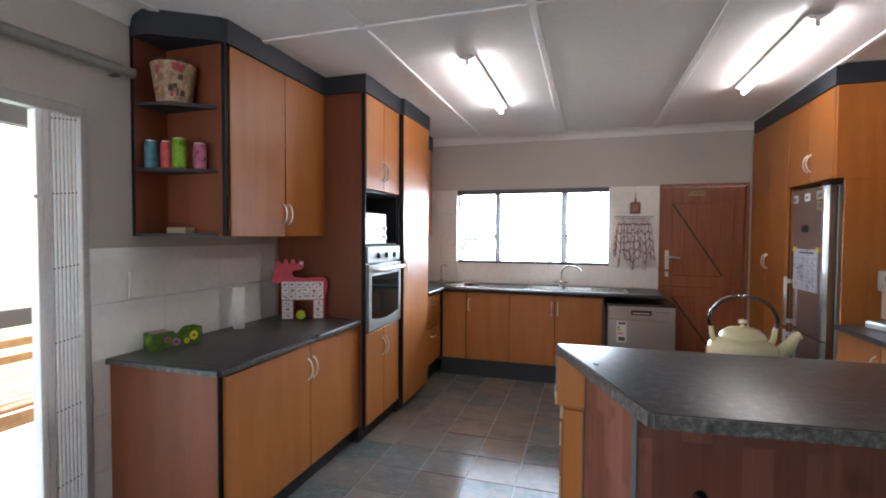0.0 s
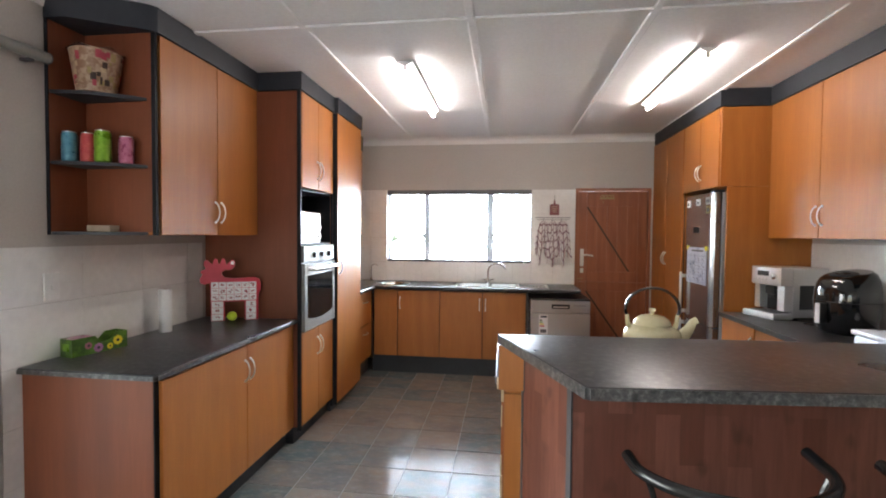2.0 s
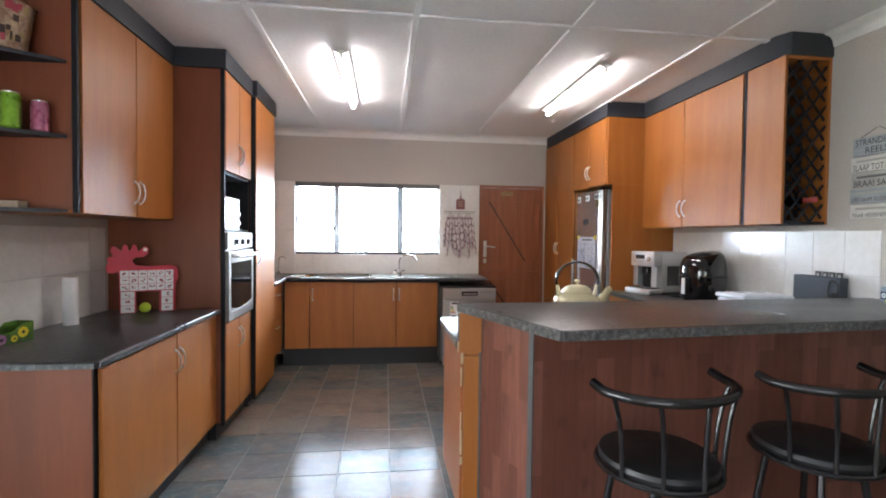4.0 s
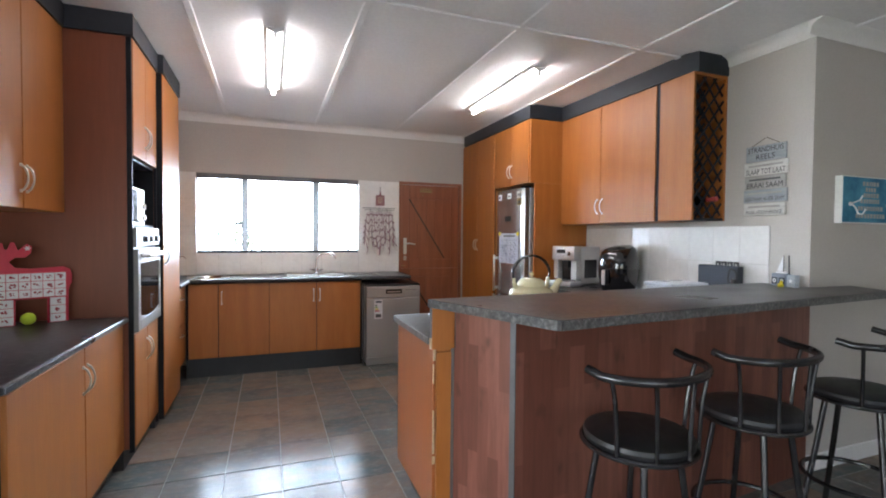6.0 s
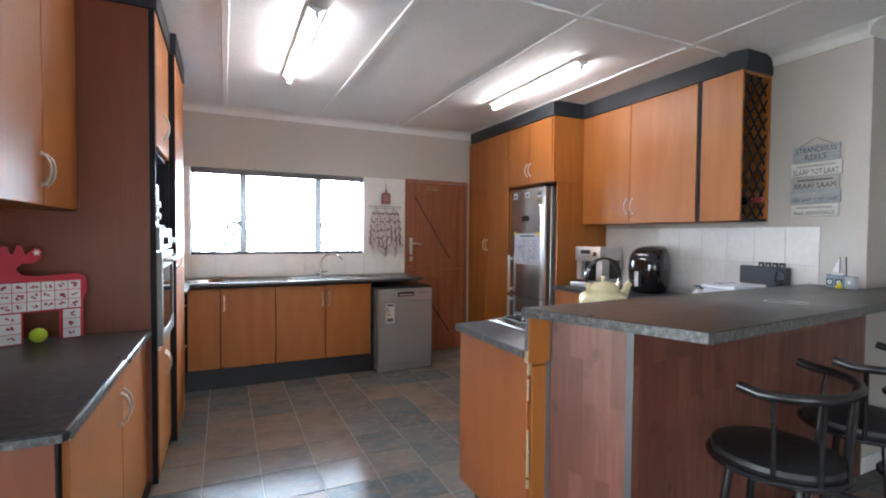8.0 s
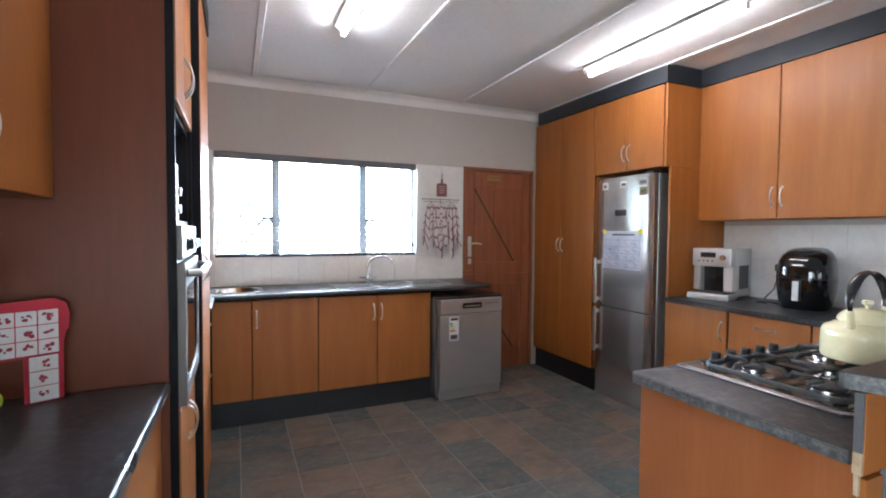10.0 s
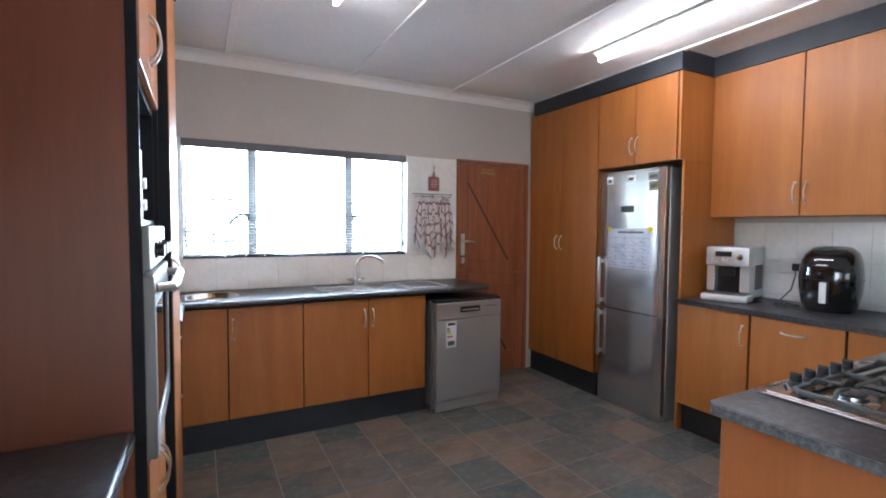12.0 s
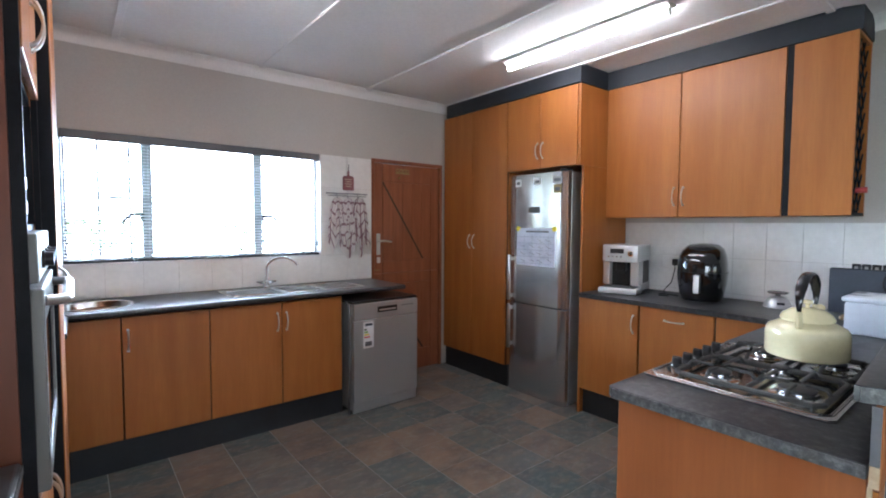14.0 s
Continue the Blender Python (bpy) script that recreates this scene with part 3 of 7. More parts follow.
# drawers in the corner of the left wall
unit("drawer_cabinet", "orange cherry-laminate drawer cabinet with two closed drawers", "+x", -1.362, XL, 4.147, 4.66, 0.19, 0.90,
     [("drawer", 4.149, 4.655, 0.56, 0.897, 4.42, 0.80, True), ("drawer", 4.149, 4.655, 0.195, 0.555, 4.42, 0.47, True)], plinth=1)


def corner_wall_cabinet():
    root = thing("wall_cabinet", "orange cherry-laminate wall cabinet with a rounded end in the window corner", "cabinet", (-1.83, 4.7, UP0))
    pts = [(XL + 0.002, 4.147), (-1.60, 4.147), (-1.60, 5.05)] + [(-1.60 - 0.15 * (1 - math.cos(t)), 5.05 + 0.15 * math.sin(t)) for t in (0.3, 0.6, 0.9, 1.2, 1.57)] + [(XL + 0.002, 5.2)]
    part("body", prism(pts, UP0, 2.478, 0.0015), LAMINATE, root)
    pts2 = [(x + (0.008 if x > XL + 0.1 else 0), y) for x, y in pts]
    part("bulkhead", prism(pts2, 2.479, ZC - 0.001), BULK, root, "dark slate bulkhead")


corner_wall_cabinet()

# window wall base units
DB = 0.187
FN = 4.680
unit("base_cabinet", "orange cherry-laminate corner base cabinet with one closed door", "-y", FN, YF, -1.362, -1.080, DB, 0.915, [("door", -1.342, -1.082, DB, 0.905, None, 0, False)], "window wall base cabinets", 1, 0.03)
unit("base_cabinet", "orange cherry-laminate base cabinet with one closed door", "-y", FN, YF, -1.080, -0.618, DB, 0.915, [("door", -1.080, -0.618, DB, 0.905, -1.05, 0.768, False)], "window wall base cabinets", 1, 0.03)
unit("sink_cabinet", "orange cherry-laminate sink cabinet with two closed doors", "-y", FN, YF, -0.618, 0.296, DB, 0.915,
     [("door", -0.618, -0.159, DB, 0.903, -0.190, 0.768, False), ("door", -0.159, 0.296, DB, 0.903, -0.127, 0.768, False)], "window wall base cabinets", 1, 0.03)
solo("end_panel", box(0.297, 0.312, 4.71, YF - 0.002, 0.0, 0.914, 0.001), BLACK, "black end panel closing the base cabinets beside the dishwasher", "panel")
solo("corner_plinth", box(XL + 0.05, -1.423, 4.662, 4.72, 0, 0.19), PLINTH, "black plinth board in the cabinet corner", "plinth")
SX0, SX1, SY0, SY1 = -0.47, 0.54, 4.745, 5.135     # sink cut-out
RSX, RSY, RSR = -1.19, 4.93, 0.185               # round sink


def window_worktop():
    """An L-shaped worktop with cut-outs for the inset sinks."""
    root = thing("worktop", "dark grey stone-look laminate worktop under the window", "worktop", (-0.6, 4.9, 0.917))
    z0, z1 = 0.917, CT
    yf, xr = 4.652, 0.845
    outer = [(XL + 0.001, 4.147), (-1.33, 4.147), (-1.33, yf), (xr, yf), (xr, YF - 0.009), (XL + 0.001, YF - 0.009)]
    hole = [(SX0 + 0.012, SY0 + 0.012), (SX1 - 0.012, SY0 + 0.012), (SX1 - 0.012, SY1 - 0.012), (SX0 + 0.012, SY1 - 0.012)]
    ring = [(RSX + (RSR - 0.012) * math.cos(k * math.pi / 16), RSY + (RSR - 0.012) * math.sin(k * math.pi / 16)) for k in range(32)]
    bm = bmesh.new()
    edges = []
    for loop in (outer, hole, ring):
        vs = [bm.verts.new((x, y, z0)) for x, y in loop]
        edges += [bm.edges.new((vs[k], vs[(k + 1) % len(vs)])) for k in range(len(vs))]
    bmesh.ops.triangle_fill(bm, use_beauty=True, use_dissolve=False, edges=edges)
    up = bmesh.ops.extrude_face_region(bm, geom=bm.faces[:])
    bmesh.ops.translate(bm, verts=[v for v in up["geom"] if isinstance(v, bmesh.types.BMVert)], vec=(0, 0, z1 - z0))
    part("slab", bm, WORKTOP, root)
    part("edge_band", tube([(-1.32, yf - 0.001, CT - 0.0165), (xr, yf - 0.001, CT - 0.0165)], 0.0163, 14), WORKTOP, root, "rounded front edge")
    part("edge_band", tube([(-1.331, 4.148, CT - 0.0165), (-1.331, yf - 0.012, CT - 0.0165)], 0.0163, 14), WORKTOP, root, "rounded front edge")
    part("edge_band", box(xr, xr + 0.003, yf, YF - 0.009, z0 + 0.001, z1 - 0.001), TOP_EDGE, root, "speckled grey laminate edge")


window_worktop()

# right wall: pantry pair, fridge housing, wall cabinets, base units
PF = 1.692
unit("pantry_cabinet", "tall orange cherry-laminate pantry cabinet with two closed doors", "-x", PF, XR, 4.324, 5.20, 0.20, 2.503,
     [("door", 4.327, 4.772, 0.20, 2.503, 4.742, 1.288, False), ("door", 4.772, 5.198, 0.20, 2.503, 4.803, 1.288, False)], plinth=1, deep=0.035)
unit("bridge_cabinet", "orange cherry-laminate cabinet with two closed doors above the fridge", "-x", PF, XR, 3.604, 4.322, 1.900, 2.503,
     [("door", 3.606, 3.957, 1.902, 2.503, 3.930, 2.045, False), ("door", 3.957, 4.320, 1.902, 2.503, 3.984, 2.045, False)])
side = thing("fridge_side_panel", "tall orange cherry-laminate side panel beside the fridge", "panel", (2.0, 3.585, 0))
part("panel", box(1.752, XR - 0.002, 3.582, 3.602, 0.0, 1.899, 0.001), LAMINATE, side)
part("panel", box(1.700, XR - 0.002, 3.582, 3.6025, 1.900, 2.503, 0.001), LAMINATE, side)
unit("wall_cabinet", "orange cherry-laminate wall cabinet with two closed doors above the coffee machine", "-x", 2.046, XR, 2.400, 3.580, 1.506, 2.505,
     [("door", 2.402, 3.012, 1.506, 2.505, 2.980, 1.652, False), ("door", 3.012, 3.579, 1.506, 2.505, 3.042, 1.652, False)])
BF = 1.735
unit("base_cabinet", "orange cherry-laminate base cabinet with one closed door", "-x", BF, XR, 3.108, 3.580, 0.20, 0.902, [("door", 3.11, 3.579, 0.20, 0.90, 3.148, 0.765, False)], "right wall base cabinets", 1)
unit("drawer_cabinet", "orange cherry-laminate base cabinet with one deep drawer front", "-x", BF, XR, 2.626, 3.106, 0.20, 0.902, [("drawer", 2.628, 3.104, 0.20, 0.90, 2.87, 0.827, True)], "right wall base cabinets", 1)
unit("base_cabinet", "orange cherry-laminate corner base cabinet with one closed door", "-x", BF, XR, 2.30, 2.624, 0.20, 0.902, [("door", 2.302, 2.622, 0.20, 0.90, None, 0, False)], "right wall base cabinets", 1)


def wine_rack():
    y0, y1, x0 = 2.080, 2.368, 2.046
    root = thing("wine_rack", "orange cherry-laminate wine rack cabinet with a black lattice front", "wine rack", (2.18, 2.23, 1.508))
    part("front_panel", box(x0, x0 + 0.018, y0, y1, 1.508, 2.505, 0.0018), LAMINATE, root)
    part("edging", box(x0 + 0.004, x0 + 0.024, y1 + 0.001, 2.399, 1.508, 2.505), EDGE, root, "black joint strip")
    part("side_panel", box(XR - 0.02, XR - 0.002, y0, y1, 1.508, 2.505, 0.001), LAMINATE, root)
    part("bottom_board", box(x0 + 0.018, XR - 0.02, y0, y1, 1.508, 1.526), EDGE, root, "black bottom board")
    part("top_board", box(x0 + 0.018, XR - 0.02, y0, y1, 2.487, 2.505), LAMINATE, root)
    part("back_panel", box(x0 + 0.018, XR - 0.02, y1 - 0.012, y1, 1.526, 2.487), EDGE, root, "black back panel")
    # lattice strips, cut to the frame
    ax0, ax1, az0, az1 = x0 + 0.02, XR - 0.022, 1.528, 2.485
    for depth in (y0 + 0.012, y0 + 0.16):
        for sgn in (1, -1):
            k = -4
            while k < 16:
                c = az0 + k * 0.118
                k += 1
                pts = []
                for x in (ax0, ax1):
                    pts.append((x, c + (x - ax0) * sgn * 1.25 + (0 if sgn > 0 else 0.355)))
                (xa, za), (xb, zb) = pts
                if max(za, zb) <= az0 or min(za, zb) >= az1:
                    continue
                def clip(z):
                    return xa + (z - za) * (xb - xa) / (zb - za)
                if za < az0:
                    xa, za = clip(az0), az0
                elif za > az1:
                    xa, za = clip(az1), az1
                if zb < az0:
                    xb, zb = clip(az0), az0
                elif zb > az1:
                    xb, zb = clip(az1), az1
                if math.hypot(xb - xa, zb - za) < 0.03:
                    continue
                off = 0.0 if sgn > 0 else 0.007
                d = Vector((xb - xa, 0, zb - za)).normalized()
                n = Vector((-d.z, 0, d.x)) * 0.007
                a, b = Vector((xa, depth + off, za)), Vector((xb, depth + off, zb))
                bm = bmesh.new()
                vs = [bm.verts.new(p + Vector((0, e, 0))) for e in (0, 0.006) for p in (a - n, b - n, b + n, a + n)]
                for f in ((0, 1, 2, 3), (7, 6, 5, 4), (0, 4, 5, 1), (1, 5, 6, 2), (2, 6, 7, 3), (3, 7, 4, 0)):
                    bm.faces.new([vs[q] for q in f])
                part("lattice_strip", bm, EDGE, root, "black lattice strip")
    bottle = thing("wine_bottle", "wine bottle with a pink-red capsule lying in the wine rack", "bottle", (2.23, 2.20, 1.63))
    rot = Matrix.Translation((2.24, 2.36, 1.655)) @ Matrix.Rotation(radians(90), 4, "X")
    part("glass_body", moved(lathe([(0, 0.02), (0.036, 0.02), (0.037, 0.04), (0.037, 0.17), (0.03, 0.195), (0.015, 0.22), (0.015, 0.24)], 20), rot), GLOSS_BLACK, bottle)
    part("capsule", moved(lathe([(0.0158, 0.235), (0.017, 0.30), (0.017, 0.31), (0, 0.311)], 16), rot), CORAL, bottle, "pink-red foil capsule")


wine_rack()


def bulkheads():
    curve = [(-1.98, 1.700), (-1.70, 1.878), (-1.674, 1.913)]
    left = [(XL + 0.002, 1.698)] + [(x + 0.002, y) for x, y in curve] + [(-1.672, 2.868), (-1.349, 2.868), (-1.349, 3.503), (-1.315, 3.503), (-1.315, 4.155), (XL + 0.002, 4.155)]
    solo("bulkhead", prism(left, 2.515, ZC - 0.0005), BULK, "dark slate-coloured bulkhead above the oven wall cabinets", "bulkhead")
    right = [(XR - 0.002, 2.072), (XR - 0.002, YF - 0.077), (1.682, YF - 0.077), (1.682, 3.575), (2.036, 3.575), (2.036, 2.15), (2.076, 2.072)]
    solo("bulkhead", prism(right, 2.507, ZC - 0.0005), BULK, "dark slate-coloured bulkhead above the fridge wall cabinets", "bulkhead")


bulkheads()


# ---- the bar and hob counter ----
def front_y(x):
    return 1.345 + 0.085 * (x - 0.30)


def bar_counter():
    root = thing("breakfast_bar", "raised breakfast bar with a red-brown stave-look front", "bar counter", (1.3, 1.5, 0))
    core = [(0.165, 1.628), (0.312, 1.362), (XR - 0.002, front_y(2.33) + 0.016), (XR - 0.002, 1.66), (0.165, 1.66)]
    part("core", prism(core, 0.0, 1.064), EDGE, root, "dark core behind the panels")
    part("front_panel", prism([(0.302, 1.346), (XR + 0.0, front_y(2.338)), (XR + 0.0, front_y(2.338) + 0.014), (0.313, 1.360)], 0.0, 1.065), STAVES, root)
    part("end_panel", prism([(0.150, 1.628), (0.290, 1.362), (0.305, 1.369), (0.164, 1.636)], 0.0, 1.065), STAVES, root, "paler stave-look end panel")
    part("corner_strip", prism([(0.284, 1.362), (0.296, 1.340), (0.302, 1.3445), (0.302, 1.368)], 0.0, 1.0645), DARK_STEEL, root, "grey corner strip")
    part("corner_strip", prism([(0.142, 1.650), (0.146, 1.626), (0.162, 1.634), (0.164, 1.650)], 0.0, 0.885), DARK_STEEL, root, "grey corner strip")
    part("corner_strip", prism([(0.160, 1.650), (0.149, 1.620), (0.166, 1.628), (0.178, 1.650)], 0.885, 1.0645), DARK_STEEL, root, "grey corner strip")
    part("step_board", box(0.050, 0.160, 1.640, 1.655, 0.885, 1.065, 0.001), LAMINATE, root, "orange laminate filler board")
    part("filler_board", box(0.075, 0.143, 1.645, 1.660, 0.0, 0.868, 0.001), LAMINATE, root, "orange laminate filler board")
    top = slab_with_edge("bar_worktop", [(0.045, 1.690), (0.048, 1.680), (0.294, 1.052), (0.303, 1.047), (2.60, 1.250), (2.615, 1.262), (2.735, YC - 0.003), (XR - 0.003, YC - 0.003), (XR - 0.003, 1.815)],
                         [(1, 2), (3, 4), (5, 6)], 1.103, 0.037, "dark grey stone-look laminate bar top overhanging the front", 0.003)
    part("end_cap", box(0.044, 0.0495, 1.642, 1.659, 0.935, 1.065), DARK_STEEL, root, "grey edge strip")
    part("chipped_end", box(0.043, 0.0495, 1.642, 1.659, 0.887, 0.934), CHIP, root, "chipped raw board edge")


bar_counter()


def hob_counter():
    root = thing("hob_cabinet", "orange cherry-laminate hob cabinet with a damaged corner edge", "cabinet", (0.9, 1.95, 0))
    part("body", box(0.080, 1.735, 1.662, 2.235, 0.125, 0.902, 0.001), LAMINATE, root)
    part("side_panel", box(0.062, 0.079, 1.664, 2.255, 0.125, 0.902, 0.001), SHADED_HOB_END, root, "red-orange end panel, darkened for shade")
    part("plinth", box(0.12, 1.735, 1.664, 2.19, 0, 0.124), PLINTH, root, "black recessed plinth")
    rng = random.Random(5)
    z = 0.13
    while z < 0.86:
        h = rng.uniform(0.03, 0.12)
        if rng.random() < 0.6:
            part("chipped_edge", box(0.061, 0.066 + rng.uniform(0, 0.006), 1.655, 1.6635, z, z + h), CHIP, root, "chipped raw board edge")
        z += h + rng.uniform(0, 0.02)
    for k in range(3):
        part("door", box(0.10 + k * 0.54, 0.10 + (k + 1) * 0.54 - 0.004, 2.236, 2.254, 0.13, 0.90, 0.0018), LAMINATE, root)


hob_counter()


def hob_worktop():
    """The L-shaped worktop round the hob corner."""
    root = thing("worktop", "dark grey stone-look laminate worktop round the hob corner", "worktop", (1.6, 2.4, 0.903))
    part("slab", prism([(0.040, 1.661), (XR - 0.010, 1.661), (XR - 0.010, 3.581), (1.712, 3.581), (1.712, 2.36), (1.65, 2.285), (0.055, 2.285), (0.040, 2.27)], 0.903, 0.936, 0.003, 2), WORKTOP, root)
    part("edge_band", box(0.0365, 0.0395, 1.664, 2.268, 0.904, 0.9335), TOP_EDGE, root, "speckled grey laminate edge")


hob_worktop()


# ---- corner shelf ----
def corner_shelf():
    root = thing("corner_shelf", "open red-brown laminate corner shelf with three dark curved shelves", "shelf", (-1.9, 1.85, UP0))
    part("back_panel", box(XL + 0.002, XL + 0.016, 1.706, 1.916, UP0 + 0.016, UP1, 0.001), SHADED_END_PANEL, root)
    part("side_panel", box(XL + 0.017, -1.706, 1.903, 1.9165, UP0 + 0.016, UP1, 0.001), SHADED_END_PANEL, root)
    part("edging", box(XL + 0.002, XL + 0.018, 1.700, 1.7055, UP0, UP1), EDGE, root, "black front edging")
    part("edging", box(-1.705, -1.683, 1.902, 1.9175, UP0, UP1), EDGE, root, "black front edging")
    arc = [(XL + 0.017 + 0.36 * k / 8, 1.708 + 0.178 * k / 8 - 0.035 * math.sin(math.pi * k / 8)) for k in range(9)]
    pts = [(XL + 0.017, 1.902)] + arc
    for z in (UP0 + 0.001, 1.833, 2.168):
        part("shelf", prism(pts, z, z + 0.016, 0.002), BULK, root, "dark curved shelf board")


corner_shelf()


def bucket():
    at = (-1.925, 1.815, 2.185)
    root = thing("snack_bucket", "brown and cream printed popcorn bucket wrapped in cellophane", "bucket", at, -35)
    def cup(r0, r1, h, t=0.002, seg=28):
        return lathe([(0, 0), (r0, 0), (r1, h), (r1 - t, h), (r0 - t, 0.004), (0, 0.004)], seg)
    part("cup", cup(0.082, 0.110, 0.195), BUCKET, root, local=True)
    rng = random.Random(3)
    for k in range(44):
        a, z = rng.uniform(-2.8, 1.6), rng.uniform(0.02, 0.165)
        r = 0.082 + 0.028 * z / 0.195 + 0.0008
        w, h = rng.uniform(0.10, 0.30), rng.uniform(0.012, 0.04)
        bm = bmesh.new()
        n = 5
        lo = [bm.verts.new((r * math.cos(a + w * q / n), r * math.sin(a + w * q / n), z)) for q in range(n + 1)]
        r2 = 0.082 + 0.028 * min(z + h, 0.19) / 0.195 + 0.0008
        hi = [bm.verts.new((r2 * math.cos(a + w * q / n), r2 * math.sin(a + w * q / n), min(z + h, 0.19))) for q in range(n + 1)]
        for q in range(n):
            bm.faces.new((lo[q], lo[q + 1], hi[q + 1], hi[q]))
        part("printed_patch", bm, (DARK_RED, BEAM_WOOD, CHIP, BRASS)[k % 4], root, local=True)
    part("wrapping", tube([((0.111 + 0.006 * math.sin(7 * a)) * math.cos(a), (0.111 + 0.006 * math.sin(7 * a)) * math.sin(a), 0.20 + 0.006 * math.sin(5 * a)) for a in [k * math.pi / 30 for k in range(60)]], 0.004, 6, True), CLEAR, root, "crumpled cellophane rim", local=True)


bucket()


def can(at, colour, label, h=0.145, r=0.033):
    root = thing("drink_can", label, "can", at, group="cans on the corner shelf")
    part("tin", lathe([(0, 0), (r * 0.8, 0), (r, 0.008), (r, h - 0.016), (r * 0.85, h - 0.004)], 24), colour, root, local=True)
    part("lid", lathe([(r * 0.85, h - 0.004), (r * 0.87, h), (r * 0.80, h), (r * 0.78, h - 0.004), (0, h - 0.004)], 24), SATIN, root, "bare metal lid", local=True)
    part("printed_bar", box(r * 0.72 - 0.002, r * 0.72 + 0.002, -0.012, 0.012, 0.03, h - 0.04), PAPER, root, "pale upright printed bar", local=True)
    root.matrix_basis = root.matrix_basis @ Matrix.Rotation(radians(-50), 4, "Z")


can((-2.030, 1.765, 1.8495), CYAN, "light blue drink can on the shelf")
can((-1.968, 1.805, 1.8495), CORAL, "coral red drink can on the shelf")
can((-1.883, 1.800, 1.8495), LIME, "lime green drink can on the shelf", 0.155, 0.036)
can((-1.805, 1.855, 1.8495), PINK, "pink drink can on the shelf", 0.135)
solo("small_box", box(-2.01, -1.88, 1.83, 1.89, 1.5135, 1.545, 0.002), PALE_CARD, "small flat pale card box on the bottom shelf", "box")


# ---- left worktop ----
def paper_roll():
    root = thing("paper_towel_roll", "white kitchen paper roll standing on the worktop", "paper roll", (-1.99, 2.345, 0.9025))
    part("roll", lathe([(0.016, 0), (0.034, 0), (0.036, 0.004), (0.036, 0.256), (0.034, 0.26), (0.016, 0.26)], 28), PAPER, root, local=True)
    part("core", lathe([(0.0155, 0.001), (0.0155, 0.259), (0.013, 0.259), (0.013, 0.001), (0.0155, 0.001)], 20), PALE_CARD, root, "grey card core", local=True)


paper_roll()


def printed_box():
    root = thing("printed_carton", "long green and yellow printed carton with a cut-out front", "carton", (-2.0, 1.86, 0.9025), 77)
    w, d, h = 0.27, 0.085, 0.088
    out = [(-w / 2, 0), (w / 2, 0), (w / 2, h), (w * 0.28, h * 0.98), (w * 0.16, h * 0.62), (-w * 0.02, h * 0.60), (-w * 0.10, h), (-w / 2, h)]
    m = Matrix.Rotation(radians(90), 4, "X")
    for s in (-1, 1):
        part("side_panel", moved(prism(out, -0.001, 0.001), Matrix.Translation((0, s * d / 2, 0)) @ m), GREEN, root, local=True)
    part("end_panel", box(-w / 2, -w / 2 + 0.002, -d / 2 + 0.0015, d / 2 - 0.0015, 0, h), GREEN, root, local=True)
    part("end_panel", box(w / 2 - 0.002, w / 2, -d / 2 + 0.0015, d / 2 - 0.0015, 0, h), GREEN, root, local=True)
    part("lid_panel", box(-w / 2 + 0.003, -w * 0.11, -d / 2 + 0.002, d / 2 - 0.002, h - 0.003, h - 0.001), PINK, root, "pink printed top", local=True)
    part("base_panel", box(-w / 2 + 0.003, w / 2 - 0.003, -d / 2 + 0.002, d / 2 - 0.002, 0.0, 0.002), GREEN, root, local=True)
    for k, (x, z, r, c) in enumerate(((-0.012, 0.026, 0.024, PURPLE), (0.085, 0.045, 0.026, YELLOW), (0.045, 0.022, 0.016, YELLOW), (-0.06, 0.045, 0.018, PINK))):
        petals = [moved(lathe([(0, 0), (0.36 * r, 0.0), (0.36 * r, 0.0006), (0, 0.0006)], 10), Matrix.Translation((x + 0.62 * r * math.cos(q * 0.785), -d / 2 - 0.0012, z + 0.62 * r * math.sin(q * 0.785))) @ Matrix.Rotation(radians(90), 4, "X")) for q in range(8)]
        f = part("printed_flower", merge(*petals), c, root, local=True, kind="stuff")
        part("flower_eye", moved(lathe([(0, 0), (0.3 * r, 0), (0.3 * r, 0.001), (0, 0.001)], 12), Matrix.Translation((x, -d / 2 - 0.0022, z)) @ Matrix.Rotation(radians(90), 4, "X")), INK, f, local=True)
    part("printed_panel", box(-w / 2 - 0.0012, -w / 2, -0.022, 0.022, 0.03, 0.065), LIME, root, "lime printed panel", local=True)


printed_box()


